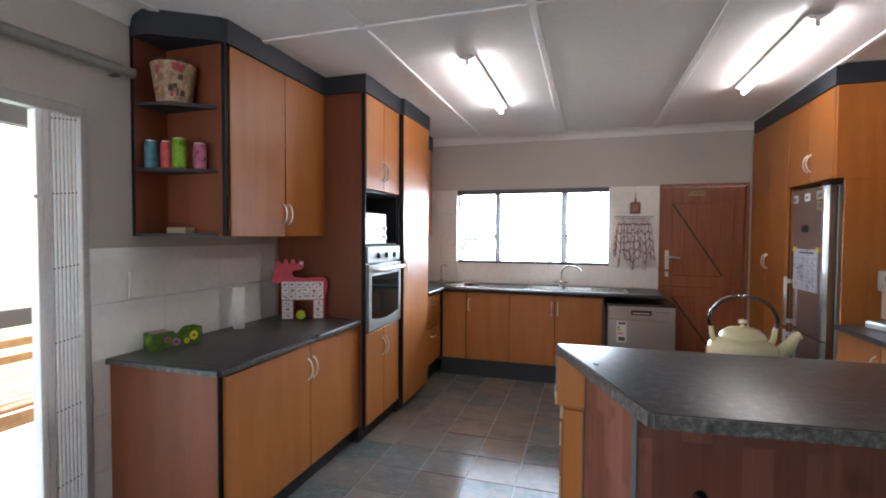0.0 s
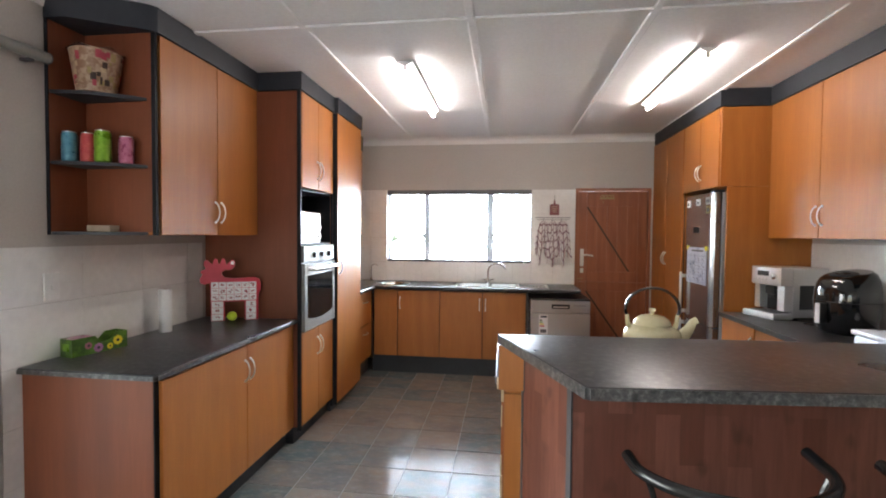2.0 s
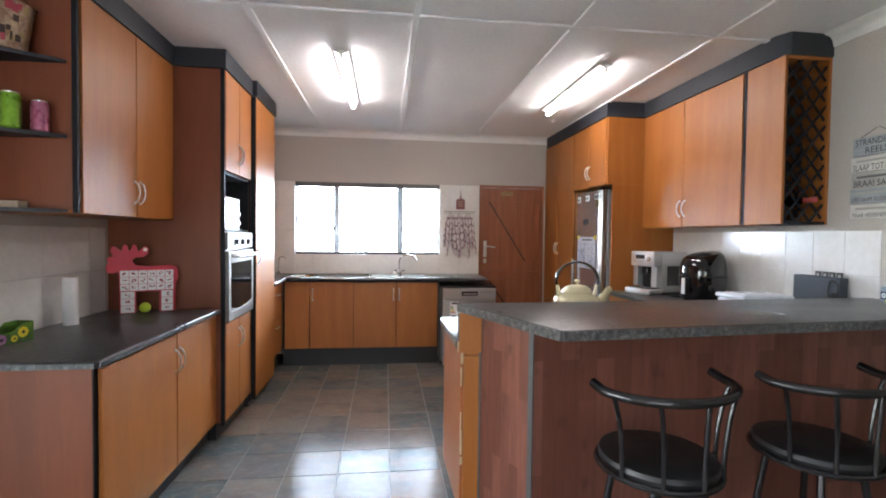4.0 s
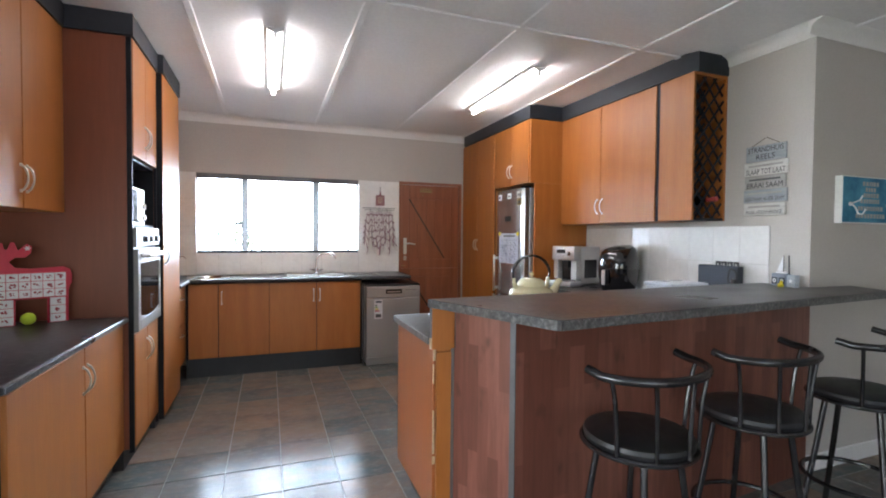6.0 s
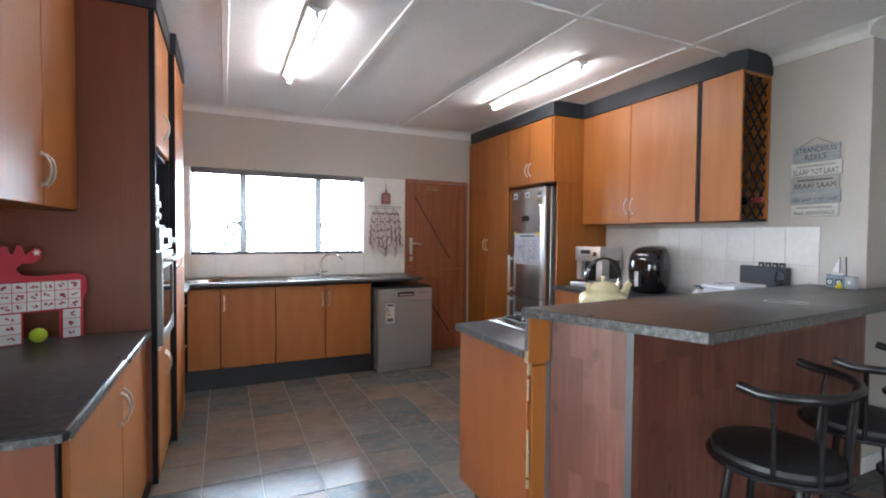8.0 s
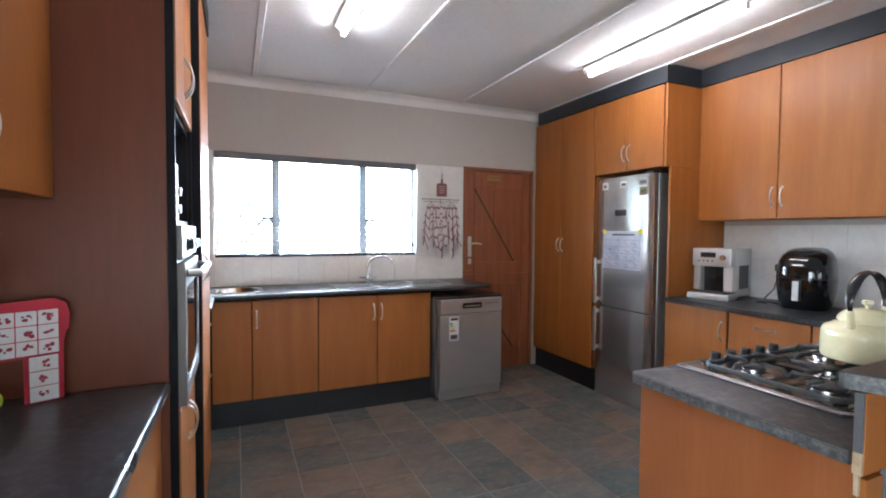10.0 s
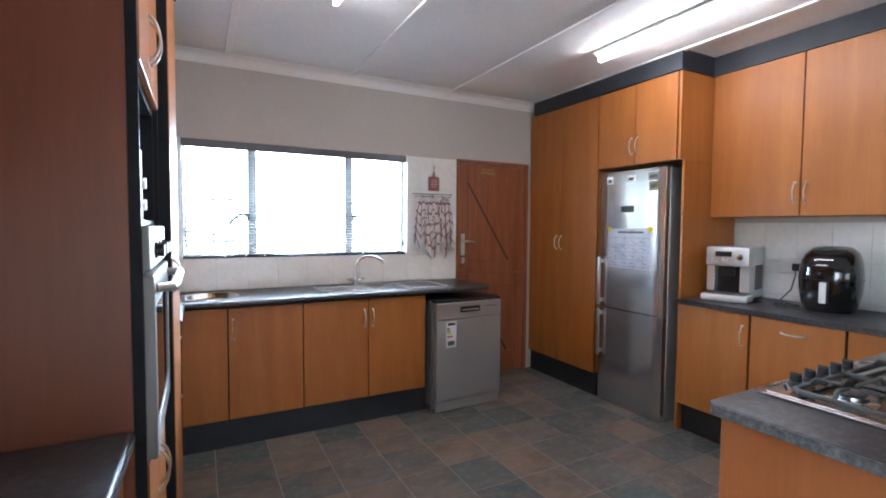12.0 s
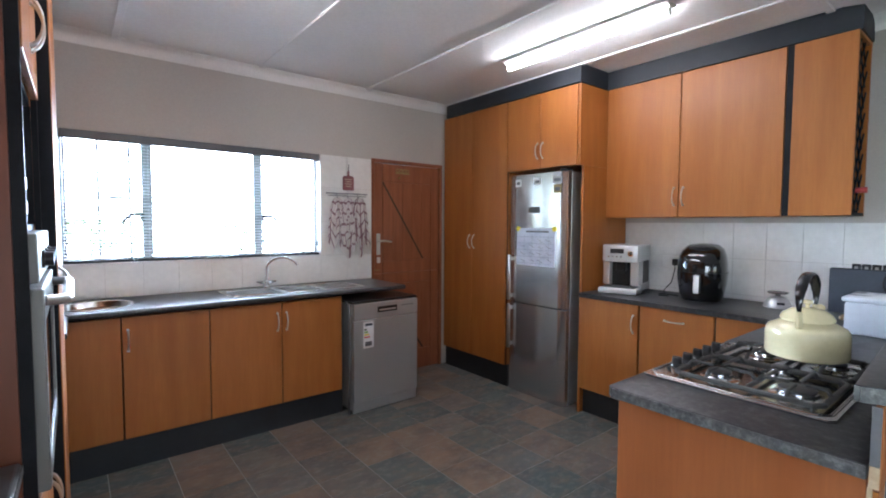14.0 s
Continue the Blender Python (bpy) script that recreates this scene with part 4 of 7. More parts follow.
def calendar():
    """A moose-shaped advent calendar: red silhouette board, a red case with white drawers."""
    root = thing("advent_calendar", "red moose-shaped advent calendar with white numbered drawers", "advent calendar", (-1.790, 2.752, 0.9025), 26.5)
    w, h, d = 0.290, 0.272, 0.012
    x0 = -w / 2
    m = Matrix.Rotation(radians(90), 4, "X")
    shape = [(0.156, 0.0), (0.157, 0.17), (0.163, 0.195), (0.172, 0.21), (0.173, 0.255), (0.164, 0.285), (0.135, 0.300), (0.0, 0.293), (-0.06, 0.30), (-0.082, 0.33), (-0.06, 0.352),
             (-0.02, 0.352), (0.004, 0.375), (0.008, 0.408), (-0.012, 0.424), (-0.032, 0.405), (-0.048, 0.388), (-0.054, 0.412), (-0.060, 0.43), (-0.076, 0.432), (-0.084, 0.408), (-0.090, 0.392),
             (-0.100, 0.398), (-0.104, 0.425), (-0.122, 0.432), (-0.132, 0.41), (-0.134, 0.392), (-0.150, 0.402), (-0.165, 0.42), (-0.186, 0.418), (-0.192, 0.39), (-0.178, 0.36),
             (-0.205, 0.350), (-0.212, 0.335), (-0.198, 0.325), (-0.215, 0.295), (-0.212, 0.262), (-0.185, 0.252), (-0.155, 0.262), (-0.150, 0.20), (-0.147, 0.0),
             (-0.060, 0.0), (-0.060, 0.132), (0.066, 0.132), (0.066, 0.0)]
    part("silhouette_board", moved(prism(shape, -0.0022, 0.0022), Matrix.Translation((0, d + 0.0024, 0)) @ m), RED, root, "red moose silhouette", local=True)
    part("case", merge(box(x0, -x0, 0.004, d, 0.138, h, 0.002)), RED, root, local=True)
    part("case_leg", box(x0, x0 + 0.079, 0.004, d, 0.0, 0.137, 0.002), RED, root, local=True)
    part("case_leg", box(-x0 - 0.072, -x0, 0.004, d, 0.0, 0.137, 0.002), RED, root, local=True)
    rng = random.Random(9)
    def drawer(a0, a1, z0, z1):
        f = part("drawer", box(a0 + 0.0015, a1 - 0.0015, 0.0, 0.0045, z0 + 0.0015, z1 - 0.0015, 0.0008), PAPER, root, "white drawer front with a red motif", local=True)
        cx, cz = (a0 + a1) / 2, (z0 + z1) / 2
        n = rng.randint(4, 6)
        bits = []
        for _ in range(n):
            bx, bz, r = cx + rng.uniform(-0.011, 0.011), cz + rng.uniform(-0.009, 0.009), rng.uniform(0.003, 0.007)
            bits.append(moved(prism([(r * rng.uniform(0.6, 1.3) * math.cos(q), r * rng.uniform(0.5, 1.2) * math.sin(q)) for q in [j * 0.785 for j in range(8)]], 0, 0.0006), Matrix.Translation((bx, -0.0001, bz)) @ m))
        part("motif", merge(*bits), DARK_RED, f, "small red printed motif", local=True, kind="stuff")
    cw, ch = w / 6, (h - 0.138 - 0.004) / 3
    for r in range(3):
        for c in range(6):
            drawer(x0 + c * cw, x0 + (c + 1) * cw, 0.14 + r * ch, 0.14 + (r + 1) * ch)
        drawer(x0 + 0.002, x0 + 0.078, 0.003 + r * 0.0445, 0.003 + (r + 1) * 0.0445)
        drawer(-x0 - 0.07, -x0 - 0.002, 0.003 + r * 0.0445, 0.003 + (r + 1) * 0.0445)
    star = [((0.017 if k % 2 == 0 else 0.007) * math.cos(k * 0.524), (0.017 if k % 2 == 0 else 0.007) * math.sin(k * 0.524)) for k in range(12)]
    part("star", moved(prism(star, 0, 0.001), Matrix.Translation((-0.010, d + 0.001, 0.400)) @ m), PAPER, root, "small white star", local=True)
    solo("tennis_ball", lathe([(0.0325 * math.sin(t), 0.0325 - 0.0325 * math.cos(t)) for t in [k * math.pi / 14 for k in range(15)]], 24, (-1.798, 2.739, 0.9025)), BALL, "yellow-green tennis ball under the calendar's arch", "ball")


calendar()


# ---- oven, microwave ----
def oven():
    root = thing("oven", "built-in stainless steel oven with a dark glass door", "oven", (-1.6, 3.212, 0.804))
    F = TF
    part("case", box(XL + 0.06, F - 0.01, 2.897, 3.487, 0.805, 1.421), DARK_STEEL, root)
    part("control_panel", fbox("+x", F, 2.896, 3.488, 1.305, 1.421, -0.01, 0.012, 0.003), OVEN_STEEL, root, "stainless control panel")
    for y in (3.07, 3.21, 3.36):
        k = part("knob", merge(bar((F + 0.012, y, 1.352), (F + 0.018, y, 1.352), 0.024, 20), bar((F + 0.018, y, 1.352), (F + 0.036, y, 1.352), 0.019, 20)), BLACK, root, "black control knob")
    door = part("oven_door", fbox("+x", F, 2.9455, 3.4395, 1.205, 1.292, -0.01, 0.0195, 0.003), OVEN_STEEL, root, "stainless top rail of the oven door")
    for piece in (fbox("+x", F, 2.896, 2.945, 0.806, 1.292, -0.01, 0.02, 0.003), fbox("+x", F, 3.44, 3.488, 0.806, 1.292, -0.01, 0.02, 0.003), fbox("+x", F, 2.9455, 3.4395, 0.806, 0.870, -0.01, 0.0195, 0.003)):
        part("frame_rail", piece, OVEN_STEEL, door)
    part("glass", fbox("+x", F, 2.944, 3.441, 0.869, 1.206, -0.01, 0.016), DARK_GLASS, door, "dark reflective glass")
    arch = [(2.9455, 0.8705)] + [(2.9455 + 0.494 * q / 10, 0.872 + 0.028 * (q / 5 - 1) ** 2) for q in range(11)] + [(3.4395, 0.8705)]
    part("curved_trim", moved(prism(arch, F + 0.0165, F + 0.0185), Matrix(((0, 0, 1, 0), (1, 0, 0, 0), (0, 1, 0, 0), (0, 0, 0, 1)))), OVEN_STEEL, door, "curved stainless trim")
    part("handle", merge(tube([(F + 0.02, 2.962, 1.255), (F + 0.06, 2.977, 1.255), (F + 0.062, 3.002, 1.255), (F + 0.062, 3.422, 1.255), (F + 0.06, 3.447, 1.255), (F + 0.02, 3.462, 1.255)], 0.013, 12)), SATIN, door, "round bar handle")


oven()


def microwave():
    root = thing("microwave", "white microwave oven in the niche above the oven", "microwave", (-1.6, 3.112, 1.432))
    x1 = -1.395
    part("case", box(XL + 0.15, x1 - 0.02, 2.905, 3.32, 1.4325, 1.675, 0.004), WHITE_PLASTIC, root)
    part("door", box(x1 - 0.0195, x1, 2.908, 3.247, 1.438, 1.672, 0.004), WHITE_PLASTIC, root)
    part("window", box(x1 - 0.001, x1 + 0.002, 2.924, 3.217, 1.457, 1.655), DARK_GLASS, root, "dark reflective window")
    part("control_panel", box(x1 - 0.0195, x1 - 0.002, 3.249, 3.321, 1.438, 1.672, 0.003), WHITE_PLASTIC, root)
    for z in (1.49, 1.56):
        part("knob", bar((x1 - 0.002, 3.285, z), (x1 + 0.012, 3.285, z), 0.018, 16), WHITE_PLASTIC, root)


microwave()


# ---- window worktop: sinks, taps ----
def sinks():
    root = thing("double_sink", "stainless steel double bowl sink with a drainer set in the worktop", "sink", ((SX0 + SX1) / 2, 4.9, CT))
    z = CT + 0.003
    bowls = ((SX0 + 0.03, SX0 + 0.36), (SX0 + 0.40, SX0 + 0.66))
    x = SX0
    rim = []
    for b0, b1 in bowls:
        rim.append(box(x, b0, SY0 + 0.0, SY1, CT - 0.0, z))
        rim.append(box(b0, b1, SY0, SY0 + 0.035, CT, z))
        rim.append(box(b0, b1, SY1 - 0.06, SY1, CT, z))
        x = b1
    rim.append(box(x, SX1, SY0, SY1, CT, z))
    part("rim", merge(*rim), STEEL_H, root, "polished rim")
    for b0, b1 in bowls:
        y0, y1, zb = SY0 + 0.035, SY1 - 0.06, CT - 0.15
        bm = bmesh.new()
        top = [bm.verts.new(p) for p in ((b0, y0, z - 0.0005), (b1, y0, z - 0.0005), (b1, y1, z - 0.0005), (b0, y1, z - 0.0005))]
        low = [bm.verts.new(p) for p in ((b0 + 0.02, y0 + 0.02, zb), (b1 - 0.02, y0 + 0.02, zb), (b1 - 0.02, y1 - 0.02, zb), (b0 + 0.02, y1 - 0.02, zb))]
        for k in range(4):
            bm.faces.new((top[k], top[(k + 1) % 4], low[(k + 1) % 4], low[k]))
        bm.faces.new(low[::-1])
        bw = part("bowl", bm, STEEL_H, root)
        part("drain", lathe([(0, 0.001), (0.03, 0.001), (0.034, 0.003), (0.036, 0.001)], 20, ((b0 + b1) / 2, (y0 + y1) / 2, zb)), CHROME, bw)
    for k in range(7):
        part("drainer_rib", box(SX0 + 0.70, SX1 - 0.03, SY0 + 0.06 + k * 0.042, SY0 + 0.068 + k * 0.042, z, z + 0.0025, 0.001), STEEL_H, root)
    t = thing("mixer_tap", "chrome swan-neck mixer tap behind the sink", "tap", (-0.12, 5.135, CT))
    bx, by = -0.12, 5.125
    part("base", lathe([(0, 0), (0.028, 0), (0.028, 0.012), (0.019, 0.02), (0.019, 0.055), (0.014, 0.06), (0, 0.06)], 24, (bx, by, CT)), CHROME, t)
    pts = [(bx, by, CT + 0.055), (bx, by, CT + 0.14)]
    pts += [(bx + 0.105 - 0.105 * math.cos(a), by - 0.06 * (1 - math.cos(a)), CT + 0.14 + 0.095 * math.sin(a)) for a in [k * 2.75 / 12 for k in range(1, 13)]]
    part("spout", tube(pts, 0.0095, 12), CHROME, t)
    for s in (-1, 1):
        part("lever", merge(bar((bx, by, CT + 0.035), (bx + s * 0.05, by - 0.005, CT + 0.048), 0.009, 10), *[bar((bx + s * 0.05, by - 0.005, CT + 0.048), (bx + s * 0.05 + 0.025 * math.cos(a), by - 0.005 + 0.025 * math.sin(a), CT + 0.052), 0.006, 8) for a in (0.8, 2.37, 3.93, 5.5)]), CHROME, t, "chrome cross handle")
    r = thing("round_sink", "round stainless steel prep sink set in the corner worktop", "sink", (RSX, RSY, CT))
    part("bowl", lathe([(RSR + 0.012, 0.0005), (RSR + 0.010, 0.004), (RSR - 0.012, 0.003), (RSR - 0.016, -0.002), (RSR - 0.035, -0.13), (0.03, -0.14), (0, -0.14)], 40, (RSX, RSY, CT)), STEEL_H, r)
    f = thing("filter_tap", "slim chrome filter tap in the corner", "tap", (-1.52, 5.10, CT))
    fx, fy = -1.50, 5.12
    part("base", lathe([(0, 0), (0.018, 0), (0.018, 0.03), (0.008, 0.04), (0, 0.04)], 18, (fx, fy, CT)), CHROME, f)
    part("spout", tube([(fx, fy, CT + 0.035), (fx, fy, CT + 0.16)] + [(fx + 0.045 - 0.045 * math.cos(a), fy - 0.02 * (1 - math.cos(a)), CT + 0.16 + 0.045 * math.sin(a)) for a in [k * 2.6 / 8 for k in range(1, 9)]], 0.005, 10), CHROME, f)


sinks()


# ---- dishwasher ----
def dishwasher():
    root = thing("dishwasher", "freestanding silver-grey dishwasher with an energy label, under the worktop end", "dishwasher", (0.338, 4.578, 0), 1.5)
    w, h, d = 0.598, 0.845, 0.57
    part("case", box(0.0, w, 0.03, d, 0.03, h, 0.004), DW_GREY, root, local=True)
    part("top_lid", box(-0.001, w + 0.001, 0.012, d + 0.002, h + 0.0005, h + 0.018, 0.004), BLACK, root, "dark worktop lid gap", local=True)
    for x in (0.03, w - 0.05):
        part("foot", bar((x + 0.01, 0.07, 0.0), (x + 0.01, 0.07, 0.03), 0.014, 12), BLACK, root, "black foot", local=True)
    part("kick_plate", box(0.004, w - 0.004, 0.012, 0.03, 0.006, 0.085, 0.003), DW_GREY, root, local=True)
    part("door", box(0.003, w - 0.003, 0.0, 0.029, 0.09, 0.715, 0.004), DW_GREY, root, local=True)
    panel = part("control_panel", box(0.003, w - 0.003, -0.004, 0.029, 0.72, h - 0.002, 0.006), DW_GREY, root, local=True)
    part("grip_recess", box(0.21, 0.39, -0.006, -0.0035, 0.765, 0.81, 0.002), BLACK, panel, "dark grip recess", local=True)
    part("grip_bar", box(0.225, 0.375, -0.008, -0.0055, 0.778, 0.788), SATIN, panel, local=True)
    for k in range(5):
        part("button", moved(lathe([(0, 0), (0.006, 0), (0.006, 0.003), (0, 0.0035)], 12), Matrix.Translation((0.44 + 0.025 * k, -0.004, 0.80)) @ Matrix.Rotation(radians(90), 4, "X")), DARK_STEEL, panel, local=True)
    lab = part("energy_label", box(0.085, 0.175, -0.001, -0.0002, 0.50, 0.70), PAPER, root, "white energy label with coloured bars", local=True)
    part("label_header", box(0.10, 0.165, -0.0016, -0.0011, 0.67, 0.69), SLATE_BLUE, lab, local=True)
    for k, c in enumerate((GREEN, LIME, YELLOW, CORAL)):
        part("label_bar", box(0.092, 0.115 + 0.009 * k, -0.0016, -0.0011, 0.65 - 0.02 * k - 0.012, 0.65 - 0.02 * k), c, lab, local=True)
    part("printed_bar", box(0.10, 0.16, -0.0016, -0.0011, 0.515, 0.55), DARK_STEEL, lab, local=True)
    hose = thing("drain_hose", "grey drain hose hanging beside the dishwasher", "hose", (0.31, 4.62, 0))
    part("hose", tube([(0.312, 4.63, 0.86), (0.306, 4.59, 0.84), (0.308, 4.58, 0.76), (0.310, 4.585, 0.5), (0.309, 4.59, 0.2), (0.312, 4.60, 0.012)], 0.008, 8), DARK_STEEL, hose)


dishwasher()


# ---- fridge ----
def door_slab(x0, x1, y0, y1, z0, z1):
    """Appliance door with a slightly bowed face and rounded upright edges."""
    n, prof = 14, [(x1, y0)]
    for k in range(n + 1):
        s = 2 * k / n - 1
        prof.append((x0 + 0.004 * s * s + (0.012 if abs(s) == 1 else 0), y0 + (y1 - y0) * k / n))
    prof.append((x1, y1))
    return prism(prof, z0, z1, 0.003)


def fridge():
    root = thing("fridge_freezer", "tall brushed-steel fridge freezer with papers and magnets on its door", "fridge", (2.0, 3.99, 0))
    y0, y1, F = 3.692, 4.292, 1.700
    part("case", box(F + 0.066, XR - 0.02, y0 + 0.003, y1 - 0.003, 0.012, 1.866, 0.006), DW_GREY, root, "silver-grey steel case")
    for y in (y0 + 0.05, y1 - 0.05):
        part("foot", bar((F + 0.10, y, 0), (F + 0.10, y, 0.022), 0.018, 12), BLACK, root)
    part("hinge_cover", box(F + 0.0, F + 0.09, y0 + 0.01, y0 + 0.07, 1.8665, 1.885, 0.004), BLACK, root)
    part("seal", box(F + 0.056, F + 0.0655, y0 + 0.008, y1 - 0.008, 0.03, 1.862), BLACK, root, "black door seal")
    for z0, z1, h0, h1 in ((0.785, 1.866, 0.80, 1.19), (0.008, 0.778, 0.38, 0.765)):
        d = part("door", door_slab(F, F + 0.055, y0, y1, z0, z1), STEEL, root, "brushed steel door")
        yh = y1 + 0.006
        part("handle", merge(box(F - 0.042, F - 0.022, y1 - 0.045, y1 - 0.017, h0, h1, 0.006, 2), box(F - 0.024, F + 0.002, y1 - 0.042, y1 - 0.020, h0 + 0.02, h0 + 0.05), box(F - 0.024, F + 0.002, y1 - 0.042, y1 - 0.020, h1 - 0.05, h1 - 0.02)), SATIN, d, "upright bar handle")
    X = F - 0.0015
    def sheet(name, label, cat, ya, yb, za, zb, m, t=0.001):
        s = thing(name, label, cat, (X, (ya + yb) / 2, za))
        part("sheet", box(X - t, X + 0.001, ya, yb, za, zb), m, s)
        return s
    c = sheet("wall_planner", "bluish planner sheet with ruled boxes held by yellow magnets", "paper", 3.80, 4.20, 1.11, 1.42, PLANNER)
    for k in range(5):
        part("ruled_line", box(X - 0.0016, X - 0.0011, 3.805, 4.195, 1.128 + k * 0.055, 1.1305 + k * 0.055), BOAT_BLUE, c)
    for k in range(4):
        part("ruled_line", box(X - 0.0016, X - 0.0011, 3.86 + k * 0.085, 3.862 + k * 0.085, 1.115, 1.365), BOAT_BLUE, c)
    rng = random.Random(21)
    for k in range(14):
        ya, za = 3.82 + 0.093 * (k % 4) + rng.uniform(0, 0.02), 1.140 + 0.055 * (k // 4) + rng.uniform(0, 0.012)
        part("handwriting", tube([(X - 0.0016, ya + 0.011 * q, za + rng.uniform(-0.007, 0.007) + 0.004 * q) for q in range(6)], 0.0014, 5), INK, c, "dark unreadable handwriting")
    part("heading", box(X - 0.0016, X - 0.0011, 3.86, 4.10, 1.385, 1.40), DARK_STEEL, c)
    for y in (3.805, 4.185):
        mg = thing("magnet", "yellow flower-shaped fridge magnet", "magnet", (X, y, 1.40), group="fridge magnets")
        part("flower", merge(*[moved(lathe([(0, 0), (0.010, 0), (0.010, 0.005), (0, 0.006)], 10), Matrix.Translation((X - 0.001, y + 0.011 * math.cos(a), 1.415 + 0.011 * math.sin(a))) @ Matrix.Rotation(radians(-90), 4, "Y")) for a in (0, 1.26, 2.51, 3.77, 5.03)]), YELLOW, mg)
    for ya, yb, za, zb, m, lb in ((4.16, 4.22, 1.77, 1.83, PAPER, "white square magnet card"), (3.95, 4.02, 1.775, 1.83, PAPER, "small white magnet card on the fridge"), (3.74, 3.83, 1.775, 1.835, SIGN_GREY, "grey printed magnet on the fridge"), (3.745, 3.82, 1.70, 1.765, BRASS, "olive and yellow printed magnet")):
        s = sheet("magnet_card", lb, "magnet", ya, yb, za, zb, m, 0.003)
        part("print", box(X - 0.0036, X - 0.0031, ya + 0.012, yb - 0.012, za + 0.015, zb - 0.02), DARK_STEEL, s)
    part("display", box(F - 0.001, F + 0.002, 3.955, 4.075, 1.545, 1.595), BLACK, root, "small dark display")


fridge()


# ---- right worktop appliances ----
def coffee_machine():
    root = thing("coffee_machine", "silver bean-to-cup coffee machine on the worktop", "coffee machine", (1.9, 3.505, 0.9365), 15)
    w, h = 0.262, 0.365           # along -y, up
    part("rear_body", box(0.10, 0.38, -w, 0.0, 0.012, h - 0.004, 0.008, 2), SILVER, root, local=True)
    part("head", box(0.0, 0.0995, -w, 0.0, 0.235, h, 0.010, 2), SILVER, root, local=True)
    part("side_window", box(0.15, 0.33, -w - 0.002, -w + 0.001, 0.07, 0.24, 0.001), BLACK, root, "dark water tank window", local=True)
    part("side_column", box(0.03, 0.0995, -w, -w + 0.06, 0.06, 0.2345, 0.004), SILVER, root, local=True)
    part("side_column", box(0.03, 0.0995, -0.05, 0.0, 0.06, 0.2345, 0.004), SILVER, root, local=True)
    part("alcove", box(0.092, 0.0998, -w + 0.061, -0.051, 0.05, 0.2345), BLACK, root, "dark spout alcove", local=True)
    part("spout", merge(box(0.03, 0.09, -0.165, -0.095, 0.165, 0.234, 0.006), bar((0.045, -0.145, 0.145), (0.045, -0.145, 0.168), 0.009, 10), bar((0.045, -0.115, 0.145), (0.045, -0.115, 0.168), 0.009, 10)), BLACK, root, "black double spout", local=True)
    part("drip_tray", box(-0.06, 0.0995, -w - 0.01, 0.01, 0.0, 0.045, 0.010, 2), SILVER, root, local=True)
    part("drip_grid", box(-0.045, 0.09, -w + 0.015, -0.015, 0.0452, 0.048), DARK_STEEL, root, local=True)
    part("display", box(-0.002, 0.001, -0.16, -0.06, 0.30, 0.335), BLACK, root, "small dark display", local=True)
    part("dial", moved(lathe([(0, 0), (0.02, 0), (0.02, 0.012), (0, 0.014)], 20), Matrix.Translation((0.0, -0.21, 0.30)) @ Matrix.Rotation(radians(-90), 4, "Y")), CHROME, root, local=True)
    for k in range(4):
        part("button", moved(lathe([(0, 0), (0.006, 0), (0.006, 0.004), (0, 0.004)], 10), Matrix.Translation((0.0, -0.05 - 0.03 * k, 0.275)) @ Matrix.Rotation(radians(-90), 4, "Y")), CHROME, root, local=True)


coffee_machine()


